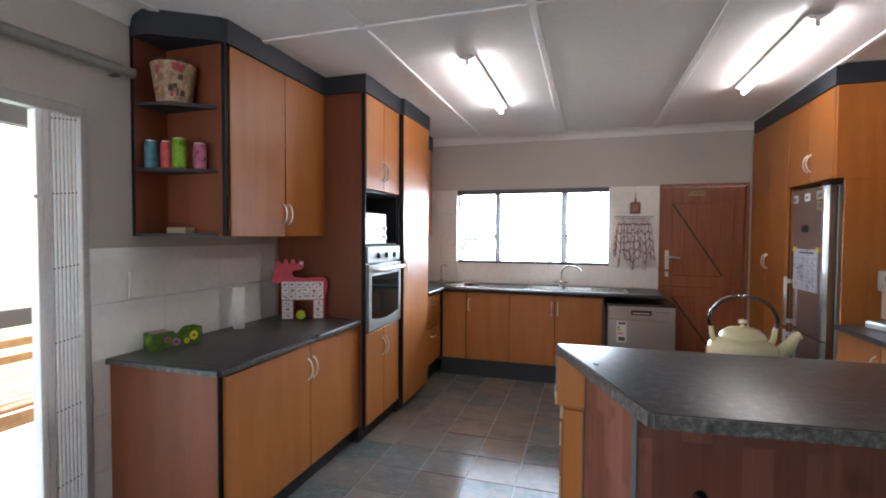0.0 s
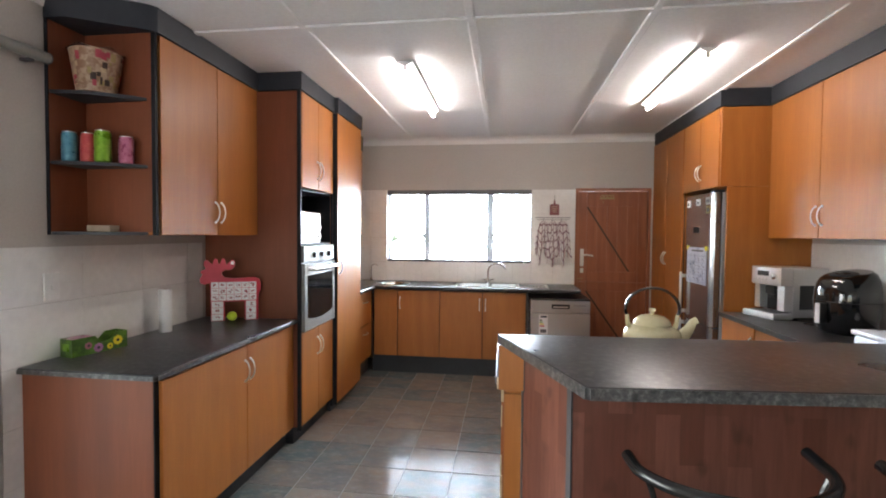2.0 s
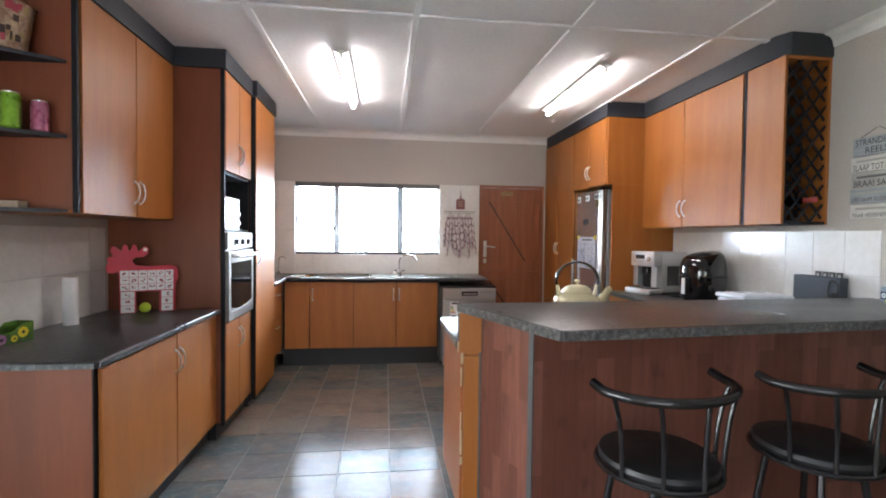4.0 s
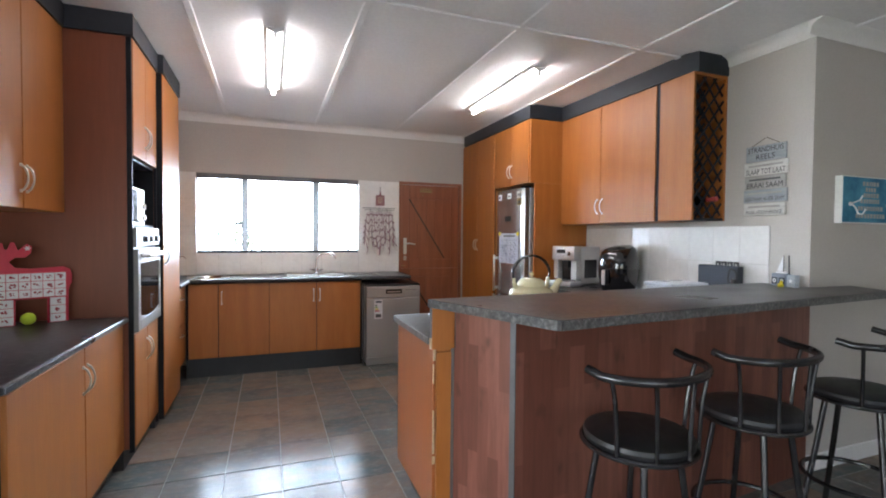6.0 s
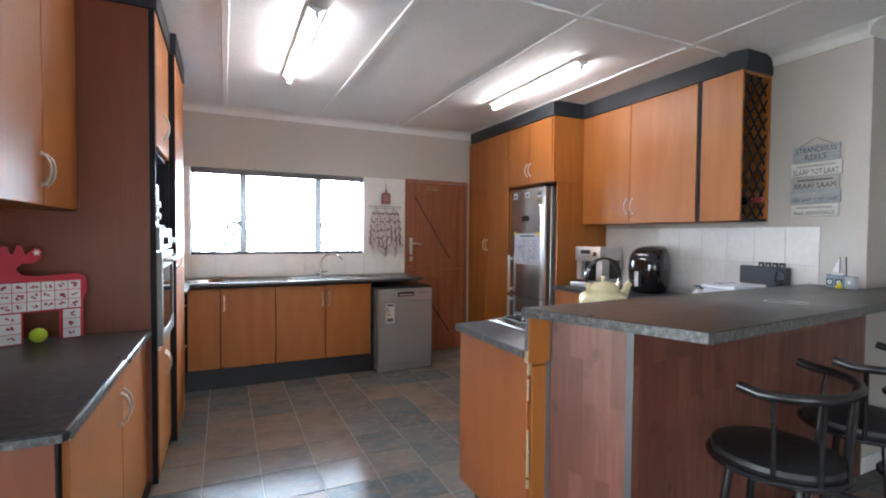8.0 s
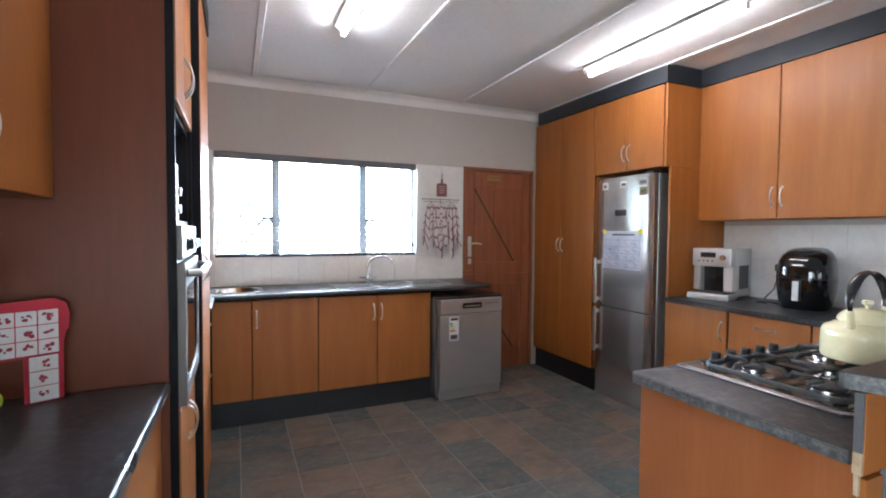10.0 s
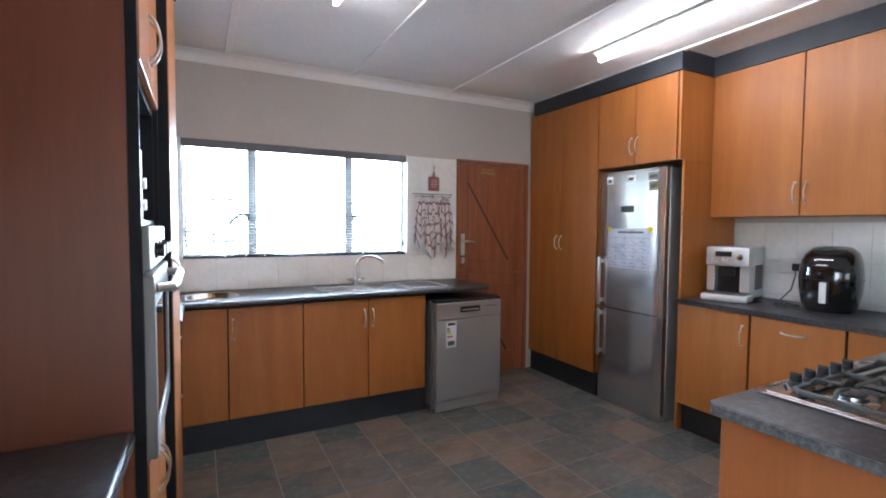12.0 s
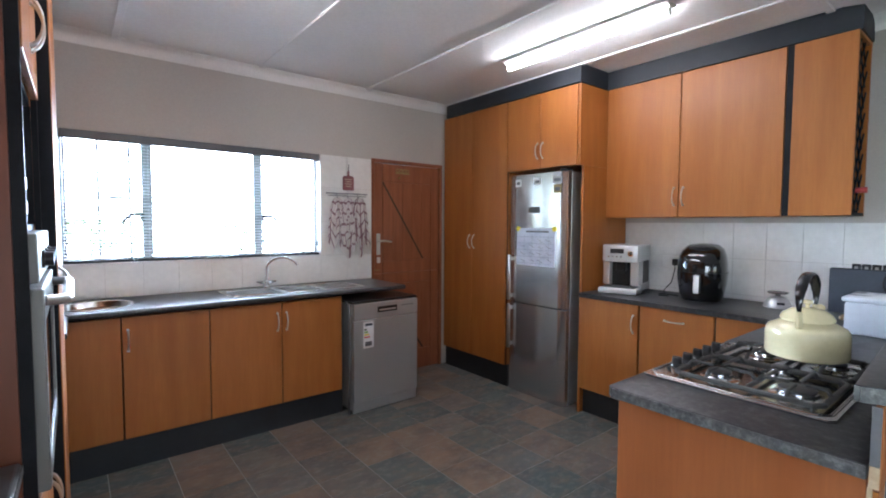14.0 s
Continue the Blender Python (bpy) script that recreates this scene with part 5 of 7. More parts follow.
def air_fryer():
    root = thing("air_fryer", "glossy black rounded air fryer with a sloping top and pale handle", "air fryer", (2.135, 2.872, 0.9365), 12)
    rows = [(0.0, 0.112), (0.008, 0.122), (0.05, 0.137), (0.12, 0.149), (0.19, 0.153), (0.26, 0.149), (0.31, 0.140), (0.345, 0.125), (0.362, 0.105)]
    def ring(z, r, seg=40):
        """A rounded square, its upper part sloping down to the front."""
        out = []
        for k in range(seg):
            a = 2 * math.pi * k / seg
            c, d = math.cos(a), math.sin(a)
            x, y = r * math.copysign(abs(c) ** 0.78, c), r * math.copysign(abs(d) ** 0.78, d)
            out.append(Vector((x, y, z + 0.22 * x * max(0.0, (z - 0.24) / 0.12))))
        return out
    bm = bmesh.new()
    loops = [[bm.verts.new(p) for p in ring(z, r)] for z, r in rows]
    for la, lb in zip(loops, loops[1:]):
        for k in range(40):
            bm.faces.new((la[k], la[(k + 1) % 40], lb[(k + 1) % 40], lb[k]))
    bm.faces.new(loops[0][::-1])
    bm.faces.new(loops[-1])
    part("shell", bm, GLOSS_BLACK, root, local=True)
    seam = [p * 1.0 for p in ring(0.195, 0.1535)]
    part("basket_seam", tube(seam, 0.0016, 6, True), BLACK, root, "fine seam round the basket", local=True)
    part("top_panel", moved(lathe([(0, 0.006), (0.058, 0.006), (0.064, 0.003), (0.066, -0.006)], 32), Matrix.Translation((-0.028, 0, 0.357)) @ Matrix.Rotation(radians(-12.5), 4, "Y") @ Matrix.Diagonal((0.9, 1.25, 1, 1))), BLACK, root, "dark oval control panel", local=True)
    part("panel_display", moved(lathe([(0, 0.0075), (0.034, 0.0075), (0.036, 0.006)], 24), Matrix.Translation((-0.030, 0, 0.357)) @ Matrix.Rotation(radians(-12.5), 4, "Y") @ Matrix.Diagonal((0.8, 1.3, 1, 1))), DARK_GLASS, root, "dark display glass", local=True)
    hd = part("basket_handle", merge(box(-0.190, -0.14, -0.020, 0.020, 0.060, 0.185, 0.008, 2)), BLACK, root, "black basket handle", local=True)
    part("handle_face", box(-0.194, -0.1895, -0.017, 0.017, 0.062, 0.182, 0.002), WHITE_PLASTIC, hd, "pale grey handle face", local=True)
    c = thing("power_cable", "black power cable lying on the worktop to a wall socket", "cable", (2.2, 3.1, 0.9365))
    part("flex", tube([(2.325, 3.14, 1.17), (2.30, 3.14, 1.165), (2.285, 3.13, 1.12), (2.28, 3.15, 1.02), (2.26, 3.20, 0.95), (2.20, 3.16, 0.941), (2.08, 3.08, 0.941), (2.05, 3.13, 0.941), (2.12, 3.17, 0.941), (2.16, 3.10, 0.941), (2.13, 3.03, 0.941)], 0.004, 8), BLACK, c)
    part("plug", merge(box(2.296, XR - 0.022, 3.118, 3.162, 1.145, 1.195, 0.006)), BLACK, c)
    s = thing("wall_socket", "white double wall socket on the tiled splashback", "socket", (XR, 3.17, 1.12))
    part("plate", box(XR - 0.021, XR - 0.009, 3.09, 3.25, 1.125, 1.215, 0.003), WHITE_PLASTIC, s)
    part("switch", box(XR - 0.025, XR - 0.020, 3.20, 3.215, 1.19, 1.205, 0.002), WHITE_PLASTIC, s)


air_fryer()


def scale_():
    root = thing("kitchen_scale", "small silver kitchen scale with a dark weighing plate", "kitchen scale", (2.19, 2.44, 0.9365))
    part("base", lathe([(0, 0), (0.075, 0), (0.078, 0.006), (0.066, 0.035), (0.045, 0.062), (0.02, 0.07), (0, 0.07)], 32), SILVER, root, local=True)
    part("stem", lathe([(0.014, 0.069), (0.014, 0.088), (0, 0.088)], 16), DARK_STEEL, root, local=True)
    part("plate", lathe([(0, 0.086), (0.05, 0.088), (0.058, 0.096), (0.055, 0.098), (0, 0.092)], 32), BLACK, root, "dark plate", local=True)
    part("display", moved(box(-0.004, 0.0, -0.02, 0.02, 0.0, 0.016), Matrix.Rotation(radians(30), 4, "Z") @ Matrix.Translation((-0.068, -0.0, 0.022)) @ Matrix.Rotation(radians(24), 4, "Y")), INK, root, "small display", local=True)


scale_()


def tub():
    root = thing("storage_tub", "translucent white plastic storage tub with a lid", "tub", (1.735, 1.908, 0.9365), 0)
    part("tub", moved(prism([(-0.14, -0.095), (0.14, -0.095), (0.14, 0.095), (-0.14, 0.095)], 0, 0.155, 0.012, 2), Matrix.Identity(4)), FROST, root, local=True)
    part("lid", box(-0.152, 0.152, -0.107, 0.107, 0.1555, 0.178, 0.008, 2), FROST, root, "white clip-on lid", local=True)


tub()


def dark_box():
    root = thing("knife_case", "dark slate-blue case leaning on the tiled wall", "case", (2.28, 2.06, 0.9365))
    part("case", box(2.262, 2.322, 1.905, 2.205, 0.9365, 1.20, 0.004), SLATE_BLUE, root)
    b = thing("icon_tiles", "row of small dark square tiles with pale marks behind the case", "ornament", (2.325, 2.02, 0.9365))
    part("holder", box(2.3235, 2.3275, 1.935, 2.115, 0.9365, 1.185), BLACK, b)
    for k in range(4):
        s = part("tile", box(2.3215, 2.3275, 1.94 + k * 0.045, 1.98 + k * 0.045, 1.1855, 1.228, 0.002), BLACK, b)
        part("mark", box(2.3205, 2.3213, 1.952 + k * 0.045, 1.968 + k * 0.045, 1.199, 1.215), SIGN_GREY, s, "pale mark")
    g = thing("cable_coil", "small coil of black cable hanging over the case", "cable", (2.25, 1.93, 1.09))
    part("coil", tube([(2.254 + 0.004 * math.sin(3 * a), 1.935 + 0.03 * math.cos(a), 1.13 + 0.055 * math.sin(a) * (1 + 0.1 * math.sin(2 * a))) for a in [k * 0.42 for k in range(31)]], 0.0045, 8), BLACK, g)
    part("plug", box(2.235, 2.258, 1.90, 1.935, 1.065, 1.12, 0.006), BLACK, g)


dark_box()
solo("wooden_board", prism([(2.00, 1.935), (2.02, 1.925), (2.18, 1.925), (2.20, 1.935), (2.20, 2.095), (2.18, 2.105), (2.02, 2.105), (2.00, 2.095)], 0.9365, 0.954, 0.003, 2), CHIP, "small pale brown wooden board lying on the worktop", "board")


# ---- hob and kettle ----
def hob():
    x0, x1, y0, y1, z = 0.235, 0.925, 1.755, 2.272, 0.9365
    root = thing("gas_hob", "stainless steel gas hob with cast iron grids and black knobs", "hob", ((x0 + x1) / 2, (y0 + y1) / 2, z))
    def pan(inset, r):
        a0, a1, b0, b1 = x0 + inset, x1 - inset, y0 + inset, y1 - inset
        return [(a0 + r, b0), (a1 - r, b0), (a1, b0 + r), (a1, b1 - r), (a1 - r, b1), (a0 + r, b1), (a0, b1 - r), (a0, b0 + r)]
    rim, well = pan(0.0, 0.015), pan(0.022, 0.03)
    part("tray", prism(rim, z, z + 0.010, 0.004, 2), STEEL_H, root, "polished steel tray")
    part("raised_rim", tube([(px, py, z + 0.010) for px, py in pan(0.014, 0.025)], 0.004, 8, True), STEEL_H, root, "rolled steel rim")
    part("burner_well", prism([(px, py - (0.055 if py > 2.1 else 0)) for px, py in well], z + 0.0102, z + 0.0115, 0.0005), HOB_WELL, root, "steel well, darkened for its dark reflections")
    burners = ((0.37, 1.87, 0.050), (0.37, 2.08, 0.036), (0.58, 1.97, 0.030), (0.775, 1.87, 0.040), (0.775, 2.08, 0.038))
    for bx, by, r in burners:
        b = part("burner", lathe([(r + 0.024, 0.0), (r + 0.022, 0.003), (r + 0.006, 0.005), (r + 0.002, 0.008), (r, 0.018), (r - 0.004, 0.020), (0, 0.020)], 28, (bx, by, z + 0.0117)), STEEL_H, root, "polished burner ring")
        part("burner_cap", lathe([(r - 0.004, 0.0202), (r - 0.002, 0.026), (r - 0.008, 0.029), (0, 0.029)], 28, (bx, by, z + 0.0117)), IRON, b, "black burner cap")
    zt = z + 0.050
    def blade(p, q):
        """A grid finger that lies level over the burner and bends down at its outer end."""
        a, c = Vector((*p, zt)), Vector((*q, zt))
        return tube([c, c.lerp(a, 0.82), Vector((a.x, a.y, zt - 0.022))], [0.0045, 0.006, 0.0075], 8)
    for gx0, gx1, inner in ((0.268, 0.572, (0.37,)), (0.588, 0.892, (0.775,))):
        gy0, gy1 = 1.790, 2.180
        r = 0.02
        loop = [(gx0 + r, gy0), (gx1 - r, gy0), (gx1, gy0 + r), (gx1, gy1 - r), (gx1 - r, gy1), (gx0 + r, gy1), (gx0, gy1 - r), (gx0, gy0 + r)]
        sup = part("pan_support", tube([(px, py, zt - 0.022) for px, py in loop], 0.0085, 8, True), IRON, root, "black cast iron pan support")
        for bx, by, rad in burners:
            if bx not in inner:
                continue
            tip = 0.020
            for px, py, qx, qy in ((gx0, by, bx - tip, by), (gx1, by, bx + tip, by), (bx, gy0 if by < 1.97 else gy1, bx, by + (-tip if by < 1.97 else tip)), (bx, 1.975, bx, by + (tip if by < 1.97 else -tip))):
                part("prong", blade((px, py), (qx, qy)), IRON, sup)
        part("cross_bar", tube([(gx0, 1.975, zt - 0.022), (gx1, 1.975, zt - 0.022)], 0.007, 8), IRON, sup)
        for px, py in ((gx0, gy0 + r), (gx1, gy0 + r), (gx1, gy1 - r), (gx0, gy1 - r)):
            part("support_foot", bar((px, py, z + 0.0117), (px, py, zt - 0.026), 0.006, 8), IRON, sup)
    for k in range(5):
        kx = 0.40 + 0.083 * k
        part("knob", merge(lathe([(0, 0), (0.024, 0), (0.022, 0.006), (0.017, 0.009), (0.016, 0.028), (0.013, 0.031), (0, 0.031)], 20, (kx, 2.232, z + 0.0102)),
                           box(kx - 0.004, kx + 0.004, 2.217, 2.247, z + 0.034, z + 0.044, 0.001)), BLACK, root, "black control knob")
    part("ignition", lathe([(0, 0), (0.006, 0), (0.005, 0.008), (0, 0.009)], 12, (0.34, 2.232, z + 0.0102)), BLACK, root)
    return zt


HOB_TOP = hob()


def kettle():
    root = thing("kettle", "large cream enamel kettle with a dark bow handle", "kettle", (0.728, 1.94, HOB_TOP + 0.006), 2)
    body = [(0, 0), (0.110, 0), (0.118, 0.004), (0.122, 0.014), (0.121, 0.075), (0.119, 0.088), (0.111, 0.100), (0.09, 0.110), (0.076, 0.118), (0.076, 0.124)]
    part("body", lathe([(r, z * 1.07) for r, z in body], 48), CREAM, root, local=True)
    lid = part("lid", lathe([(0.080, 0.132), (0.078, 0.139), (0.070, 0.151), (0.05, 0.165), (0.02, 0.171), (0, 0.171)], 36), CREAM, root, "cream domed lid", local=True)
    part("lid_knob", lathe([(0.007, 0.170), (0.007, 0.181), (0.016, 0.187), (0.015, 0.197), (0, 0.200)], 18), CREAM, lid, "small cream lid knob", local=True)
    part("spout", tube([(0.098, 0, 0.055), (0.132, 0, 0.075), (0.160, 0, 0.11), (0.177, 0, 0.142), (0.192, 0, 0.150)], [0.036, 0.030, 0.022, 0.017, 0.016], 18), CREAM, root, "cream spout", local=True)
    for s in (-1, 1):
        part("lug", tube([(s * 0.094, 0, 0.102), (s * 0.106, 0, 0.135), (s * 0.110, 0, 0.170)], [0.012, 0.010, 0.009], 10), CREAM, root, "cream handle lug", local=True)
    arc = [(-0.110, 0.165), (-0.117, 0.185)] + [(-0.118 * math.cos(a), 0.190 + 0.100 * math.sin(a)) for a in [0.12 + k * 2.9 / 18 for k in range(19)]] + [(0.117, 0.185), (0.110, 0.165)]
    grip = bmesh.new()
    rings = []
    for k, (hx, hz) in enumerate(arc):
        wide = 0.006 + 0.011 * min(1.0, min(k, len(arc) - 1 - k) / 5)
        px, pz = arc[max(k - 1, 0)], arc[min(k + 1, len(arc) - 1)]
        d = Vector((pz[0] - px[0], 0, pz[1] - px[1])).normalized()
        nrm = Vector((-d.z, 0, d.x))
        rings.append([grip.verts.new(Vector((hx, 0, hz)) + nrm * 0.0065 * math.sin(q * math.pi / 5) + Vector((0, wide * math.cos(q * math.pi / 5), 0))) for q in range(10)])
    for ra, rb in zip(rings, rings[1:]):
        for q in range(10):
            grip.faces.new((ra[q], ra[(q + 1) % 10], rb[(q + 1) % 10], rb[q]))
    grip.faces.new(rings[0])
    grip.faces.new(rings[-1])
    part("bow_handle", grip, BLACK_TUBE, root, "dark bow handle with a broad grip", local=True)


kettle()


# ---- bar stools ----
def bar_stool():
    root = thing("bar_stool", "black tubular steel bar stool with a round vinyl seat", "bar stool", (0.642, 1.045, 0), 10, "bar stools along the breakfast bar")
    seat_z = 0.69
    part("seat", lathe([(0, -0.045), (0.17, -0.045), (0.188, -0.038), (0.193, -0.022), (0.188, -0.008), (0.17, -0.001), (0.10, 0.004), (0, 0.005)], 40, (0, 0, seat_z)), VINYL, root, "padded black vinyl seat", local=True)
    part("seat_ring", tube([(0.196 * math.cos(a), 0.196 * math.sin(a), seat_z - 0.045) for a in [k * math.pi / 20 for k in range(40)]], 0.0105, 10, True), BLACK_TUBE, root, local=True)
    for k in range(4):
        a = math.pi / 4 + k * math.pi / 2
        part("leg", tube([(0.135 * math.cos(a), 0.135 * math.sin(a), seat_z - 0.05), (0.17 * math.cos(a), 0.17 * math.sin(a), 0.40), (0.235 * math.cos(a), 0.235 * math.sin(a), 0.008)], 0.0125, 12), BLACK_TUBE, root, local=True)
        part("foot_cap", lathe([(0, 0), (0.016, 0), (0.016, 0.02), (0, 0.02)], 12, (0.235 * math.cos(a), 0.235 * math.sin(a), 0)), BLACK, root, "black rubber foot", local=True)
    part("footrest_ring", tube([(0.207 * math.cos(a), 0.207 * math.sin(a), 0.255) for a in [k * math.pi / 20 for k in range(40)]], 0.0105, 10, True), BLACK_TUBE, root, local=True)
    part("cross_plate", box(-0.14, 0.14, -0.02, 0.02, seat_z - 0.062, seat_z - 0.046), BLACK, root, local=True)
    back_z, R, D = 0.925, 0.246, 0.20
    arc = [math.pi + k * math.pi / 24 for k in range(25)]
    pts = [(R * math.cos(a), D * math.sin(a) - 0.01 + (0.03 if k in (0, 24) else 0), back_z + (0.012 if k in (0, 24) else 0)) for k, a in enumerate(arc)]
    part("back_rail", tube(pts, 0.0155, 12), BLACK_TUBE, root, "curved black back rail", local=True)
    for a in (3.45, 4.08, 4.71, 5.34, 5.97):
        p0 = Vector((0.196 * math.cos(a), 0.196 * math.sin(a), seat_z - 0.042))
        p2 = Vector((R * math.cos(a), D * math.sin(a) - 0.01, back_z - 0.004))
        part("spindle", tube(bend(p0, (p0.x * 1.02, p0.y * 1.02, back_z - 0.10), p2, 6), 0.0078, 8), BLACK_TUBE, root, local=True)
    return root


stool = bar_stool()
copy_thing(stool, pose(1.272, 1.075, 0, 0, 0, 8))
copy_thing(stool, pose(1.985, 1.07, 0, 0, 0, 13))


# ---- wall things ----
def wall_sign():
    """Five planks hung on strings, with the words that can be read; the rest as plain bars."""
    root = thing("wall_sign", "hanging wall sign of five weathered planks with dark lettering", "sign", (XR - 0.01, 1.80, 1.53))
    rows = [(SIGN_BLUE, 1.668, 1.925, 1.885, 1.985, ["STRANDHUIS", "REELS"]), (SIGN_WHITE, 1.655, 1.935, 1.795, 1.880, [None, "SLAAP TOT LAAT"]),
            (SIGN_GREY, 1.668, 1.928, 1.708, 1.790, [None, "BRAAI SAAM"]), (SIGN_BLUE, 1.658, 1.935, 1.620, 1.703, [None, "LEES SAAM, KUIER SAAM"]), (SIGN_WHITE, 1.668, 1.930, 1.535, 1.615, [None, "MAAK HERINNERINGE"])]
    M = Matrix(((0, 0, -1, 0), (-1, 0, 0, 0), (0, 1, 0, 0), (0, 0, 0, 1)))
    for mat, y0, y1, z0, z1, words in rows:
        p = part("plank", box(XR - 0.016, XR - 0.004, y0, y1, z0, z1, 0.002), mat, root)
        for k, wd in enumerate(words):
            zc = z1 - (z1 - z0) * (0.28 + 0.46 * k)
            if wd is None:
                part("word_bar", box(XR - 0.0172, XR - 0.0162, y0 + 0.03, y1 - 0.03, zc - 0.006, zc + 0.006), SIGN_GREY if mat is not SIGN_GREY else DARK_STEEL, p, "unreadable small writing")
                continue
            bm = lettering(wd, 1.0, 0.0)
            wide = max(v.co.x for v in bm.verts) - min(v.co.x for v in bm.verts)
            tall = max(v.co.y for v in bm.verts) - min(v.co.y for v in bm.verts)
            s = min((y1 - y0 - 0.03) / wide, 0.034 / tall)
            bm.transform(Matrix.Translation((XR - 0.0166, (y0 + y1) / 2, zc)) @ M @ Matrix.Diagonal((s, min(s * 1.5, 0.034 / tall), 1, 1)))
            part("lettering", bm, INK, p, "dark capital lettering")
    part("string", tube([(XR - 0.010, 1.89, 1.985), (XR - 0.004, 1.80, 2.035), (XR - 0.010, 1.71, 1.985)], 0.0018, 6), BEAM_WOOD, root, "thin hanging string")
    part("nail", bar((XR, 1.80, 2.034), (XR - 0.012, 1.80, 2.034), 0.002, 6), SATIN, root)


wall_sign()


def canvas_hooks():
    root = thing("hook_board", "blue painted canvas board with white lettering and two metal hooks", "hook board", (2.80, YC - 0.02, 1.485))
    part("board", box(2.56, 3.07, YC - 0.042, YC - 0.002, 1.485, 1.768, 0.002), WHITE_PAINT, root, "white board edges")
    part("painted_face", box(2.566, 3.064, YC - 0.0435, YC - 0.0422, 1.491, 1.762), TURQUOISE, root, "mottled blue painted face")
    rng = random.Random(2)
    for k, (w, z) in enumerate(((0.16, 1.725), (0.10, 1.69), (0.14, 1.655), (0.20, 1.62), (0.24, 1.575), (0.28, 1.53))):
        x = 2.83 - w / 2
        while x < 2.83 + w / 2 - 0.012:
            b = rng.uniform(0.018, 0.034)
            part("letter_bar", box(x, x + b * 0.7, YC - 0.0448, YC - 0.0437, z - 0.013, z + 0.013), SIGN_GREY, root, "pale unreadable lettering")
            x += b
    for x in (2.63, 3.0):
        part("hook", merge(bar((x, YC - 0.044, 1.60), (x, YC - 0.052, 1.60), 0.012, 12), tube([(x, YC - 0.05, 1.605), (x, YC - 0.075, 1.575), (x + 0.005, YC - 0.085, 1.54), (x + 0.01, YC - 0.105, 1.535), (x + 0.014, YC - 0.118, 1.565)], 0.0045, 8), tube([(x, YC - 0.05, 1.60), (x + 0.012, YC - 0.09, 1.62), (x + 0.016, YC - 0.10, 1.645)], 0.0045, 8)), SATIN, root, "silver coat hook")
    s = thing("light_switch", "white light switch plate on the corner wall", "switch", (3.21, YC, 1.18))
    part("plate", box(3.175, 3.245, YC - 0.010, YC - 0.001, 1.175, 1.295, 0.002), WHITE_PLASTIC, s)
    part("rocker", box(3.20, 3.22, YC - 0.014, YC - 0.0095, 1.225, 1.25, 0.002), WHITE_PLASTIC, s)
    s = thing("wall_socket", "white wall socket plate on the tiled splashback", "socket", (XL, 1.715, 1.18))
    part("plate", box(XL + 0.009, XL + 0.02, 1.665, 1.745, 1.18, 1.315, 0.003), WHITE_PLASTIC, s)
    part("rocker", box(XL + 0.0195, XL + 0.024, 1.695, 1.715, 1.235, 1.26, 0.002), WHITE_PLASTIC, s)


canvas_hooks()


def boat():
    z = 1.1035
    root = thing("boat_ornament", "grey-blue wooden sailing boat block ornament with white sails", "ornament", (2.26, 1.60, z), -100)
    part("block", box(-0.075, 0.025, -0.02, 0.02, 0.0, 0.075, 0.003), BOAT_BLUE, root, "washed blue block", local=True)
    part("block", box(0.026, 0.080, -0.018, 0.018, 0.0, 0.072, 0.003), SIGN_BLUE, root, "pale blue block", local=True)
    for x in (-0.05, 0.0):
        part("block_face", box(x - 0.020, x + 0.018, -0.0225, -0.0203, 0.012, 0.052), SLATE_BLUE, root, "dark blue square", local=True)
        part("ring_mark", moved(lathe([(0.006, 0), (0.012, 0), (0.012, 0.001), (0.006, 0.001), (0.006, 0)], 14), Matrix.Translation((x, -0.0228, 0.032)) @ Matrix.Rotation(radians(90), 4, "X")), PAPER, root, "white ring mark", local=True)
    part("star_mark", moved(prism([((0.014 if k % 2 == 0 else 0.006) * math.cos(k * 0.628 + 0.31), (0.014 if k % 2 == 0 else 0.006) * math.sin(k * 0.628 + 0.31)) for k in range(10)], 0, 0.001), Matrix.Translation((0.053, -0.0182, 0.036)) @ Matrix.Rotation(radians(90), 4, "X")), PAPER, root, "white star mark", local=True)
    part("hull", box(-0.055, 0.015, -0.012, 0.012, 0.0755, 0.086, 0.003), PAPER, root, "white hull", local=True)
    part("mast", bar((-0.012, 0, 0.085), (-0.012, 0, 0.185), 0.002, 8), BEAM_WOOD, root, "dark mast", local=True)
    part("mast", bar((0.022, 0.004, 0.075), (0.018, 0.004, 0.185), 0.0035, 8), BLACK, root, "dark post", local=True)
    part("sail", moved(prism([(-0.055, 0.09), (-0.015, 0.09), (-0.015, 0.178)], -0.001, 0.001), Matrix.Rotation(radians(90), 4, "X")), PAPER, root, "white sail", local=True)
    part("sail", moved(prism([(-0.009, 0.09), (0.012, 0.09), (-0.009, 0.165)], -0.001, 0.001), Matrix.Rotation(radians(90), 4, "X")), SIGN_GREY, root, "grey sail", local=True)
    d = thing("toy_duck", "small yellow toy duck on the bar top", "toy", (2.20, 1.585, z))
    part("duck_body", lathe([(0, 0), (0.012, 0), (0.018, 0.008), (0.015, 0.018), (0.006, 0.023), (0, 0.023)], 16), YELLOW, d, local=True)
    part("duck_head", lathe([(0.009 * math.sin(t), 0.029 - 0.009 * math.cos(t)) for t in [k * math.pi / 8 for k in range(9)]], 12, (0.006, 0, 0)), YELLOW, d, local=True)


boat()


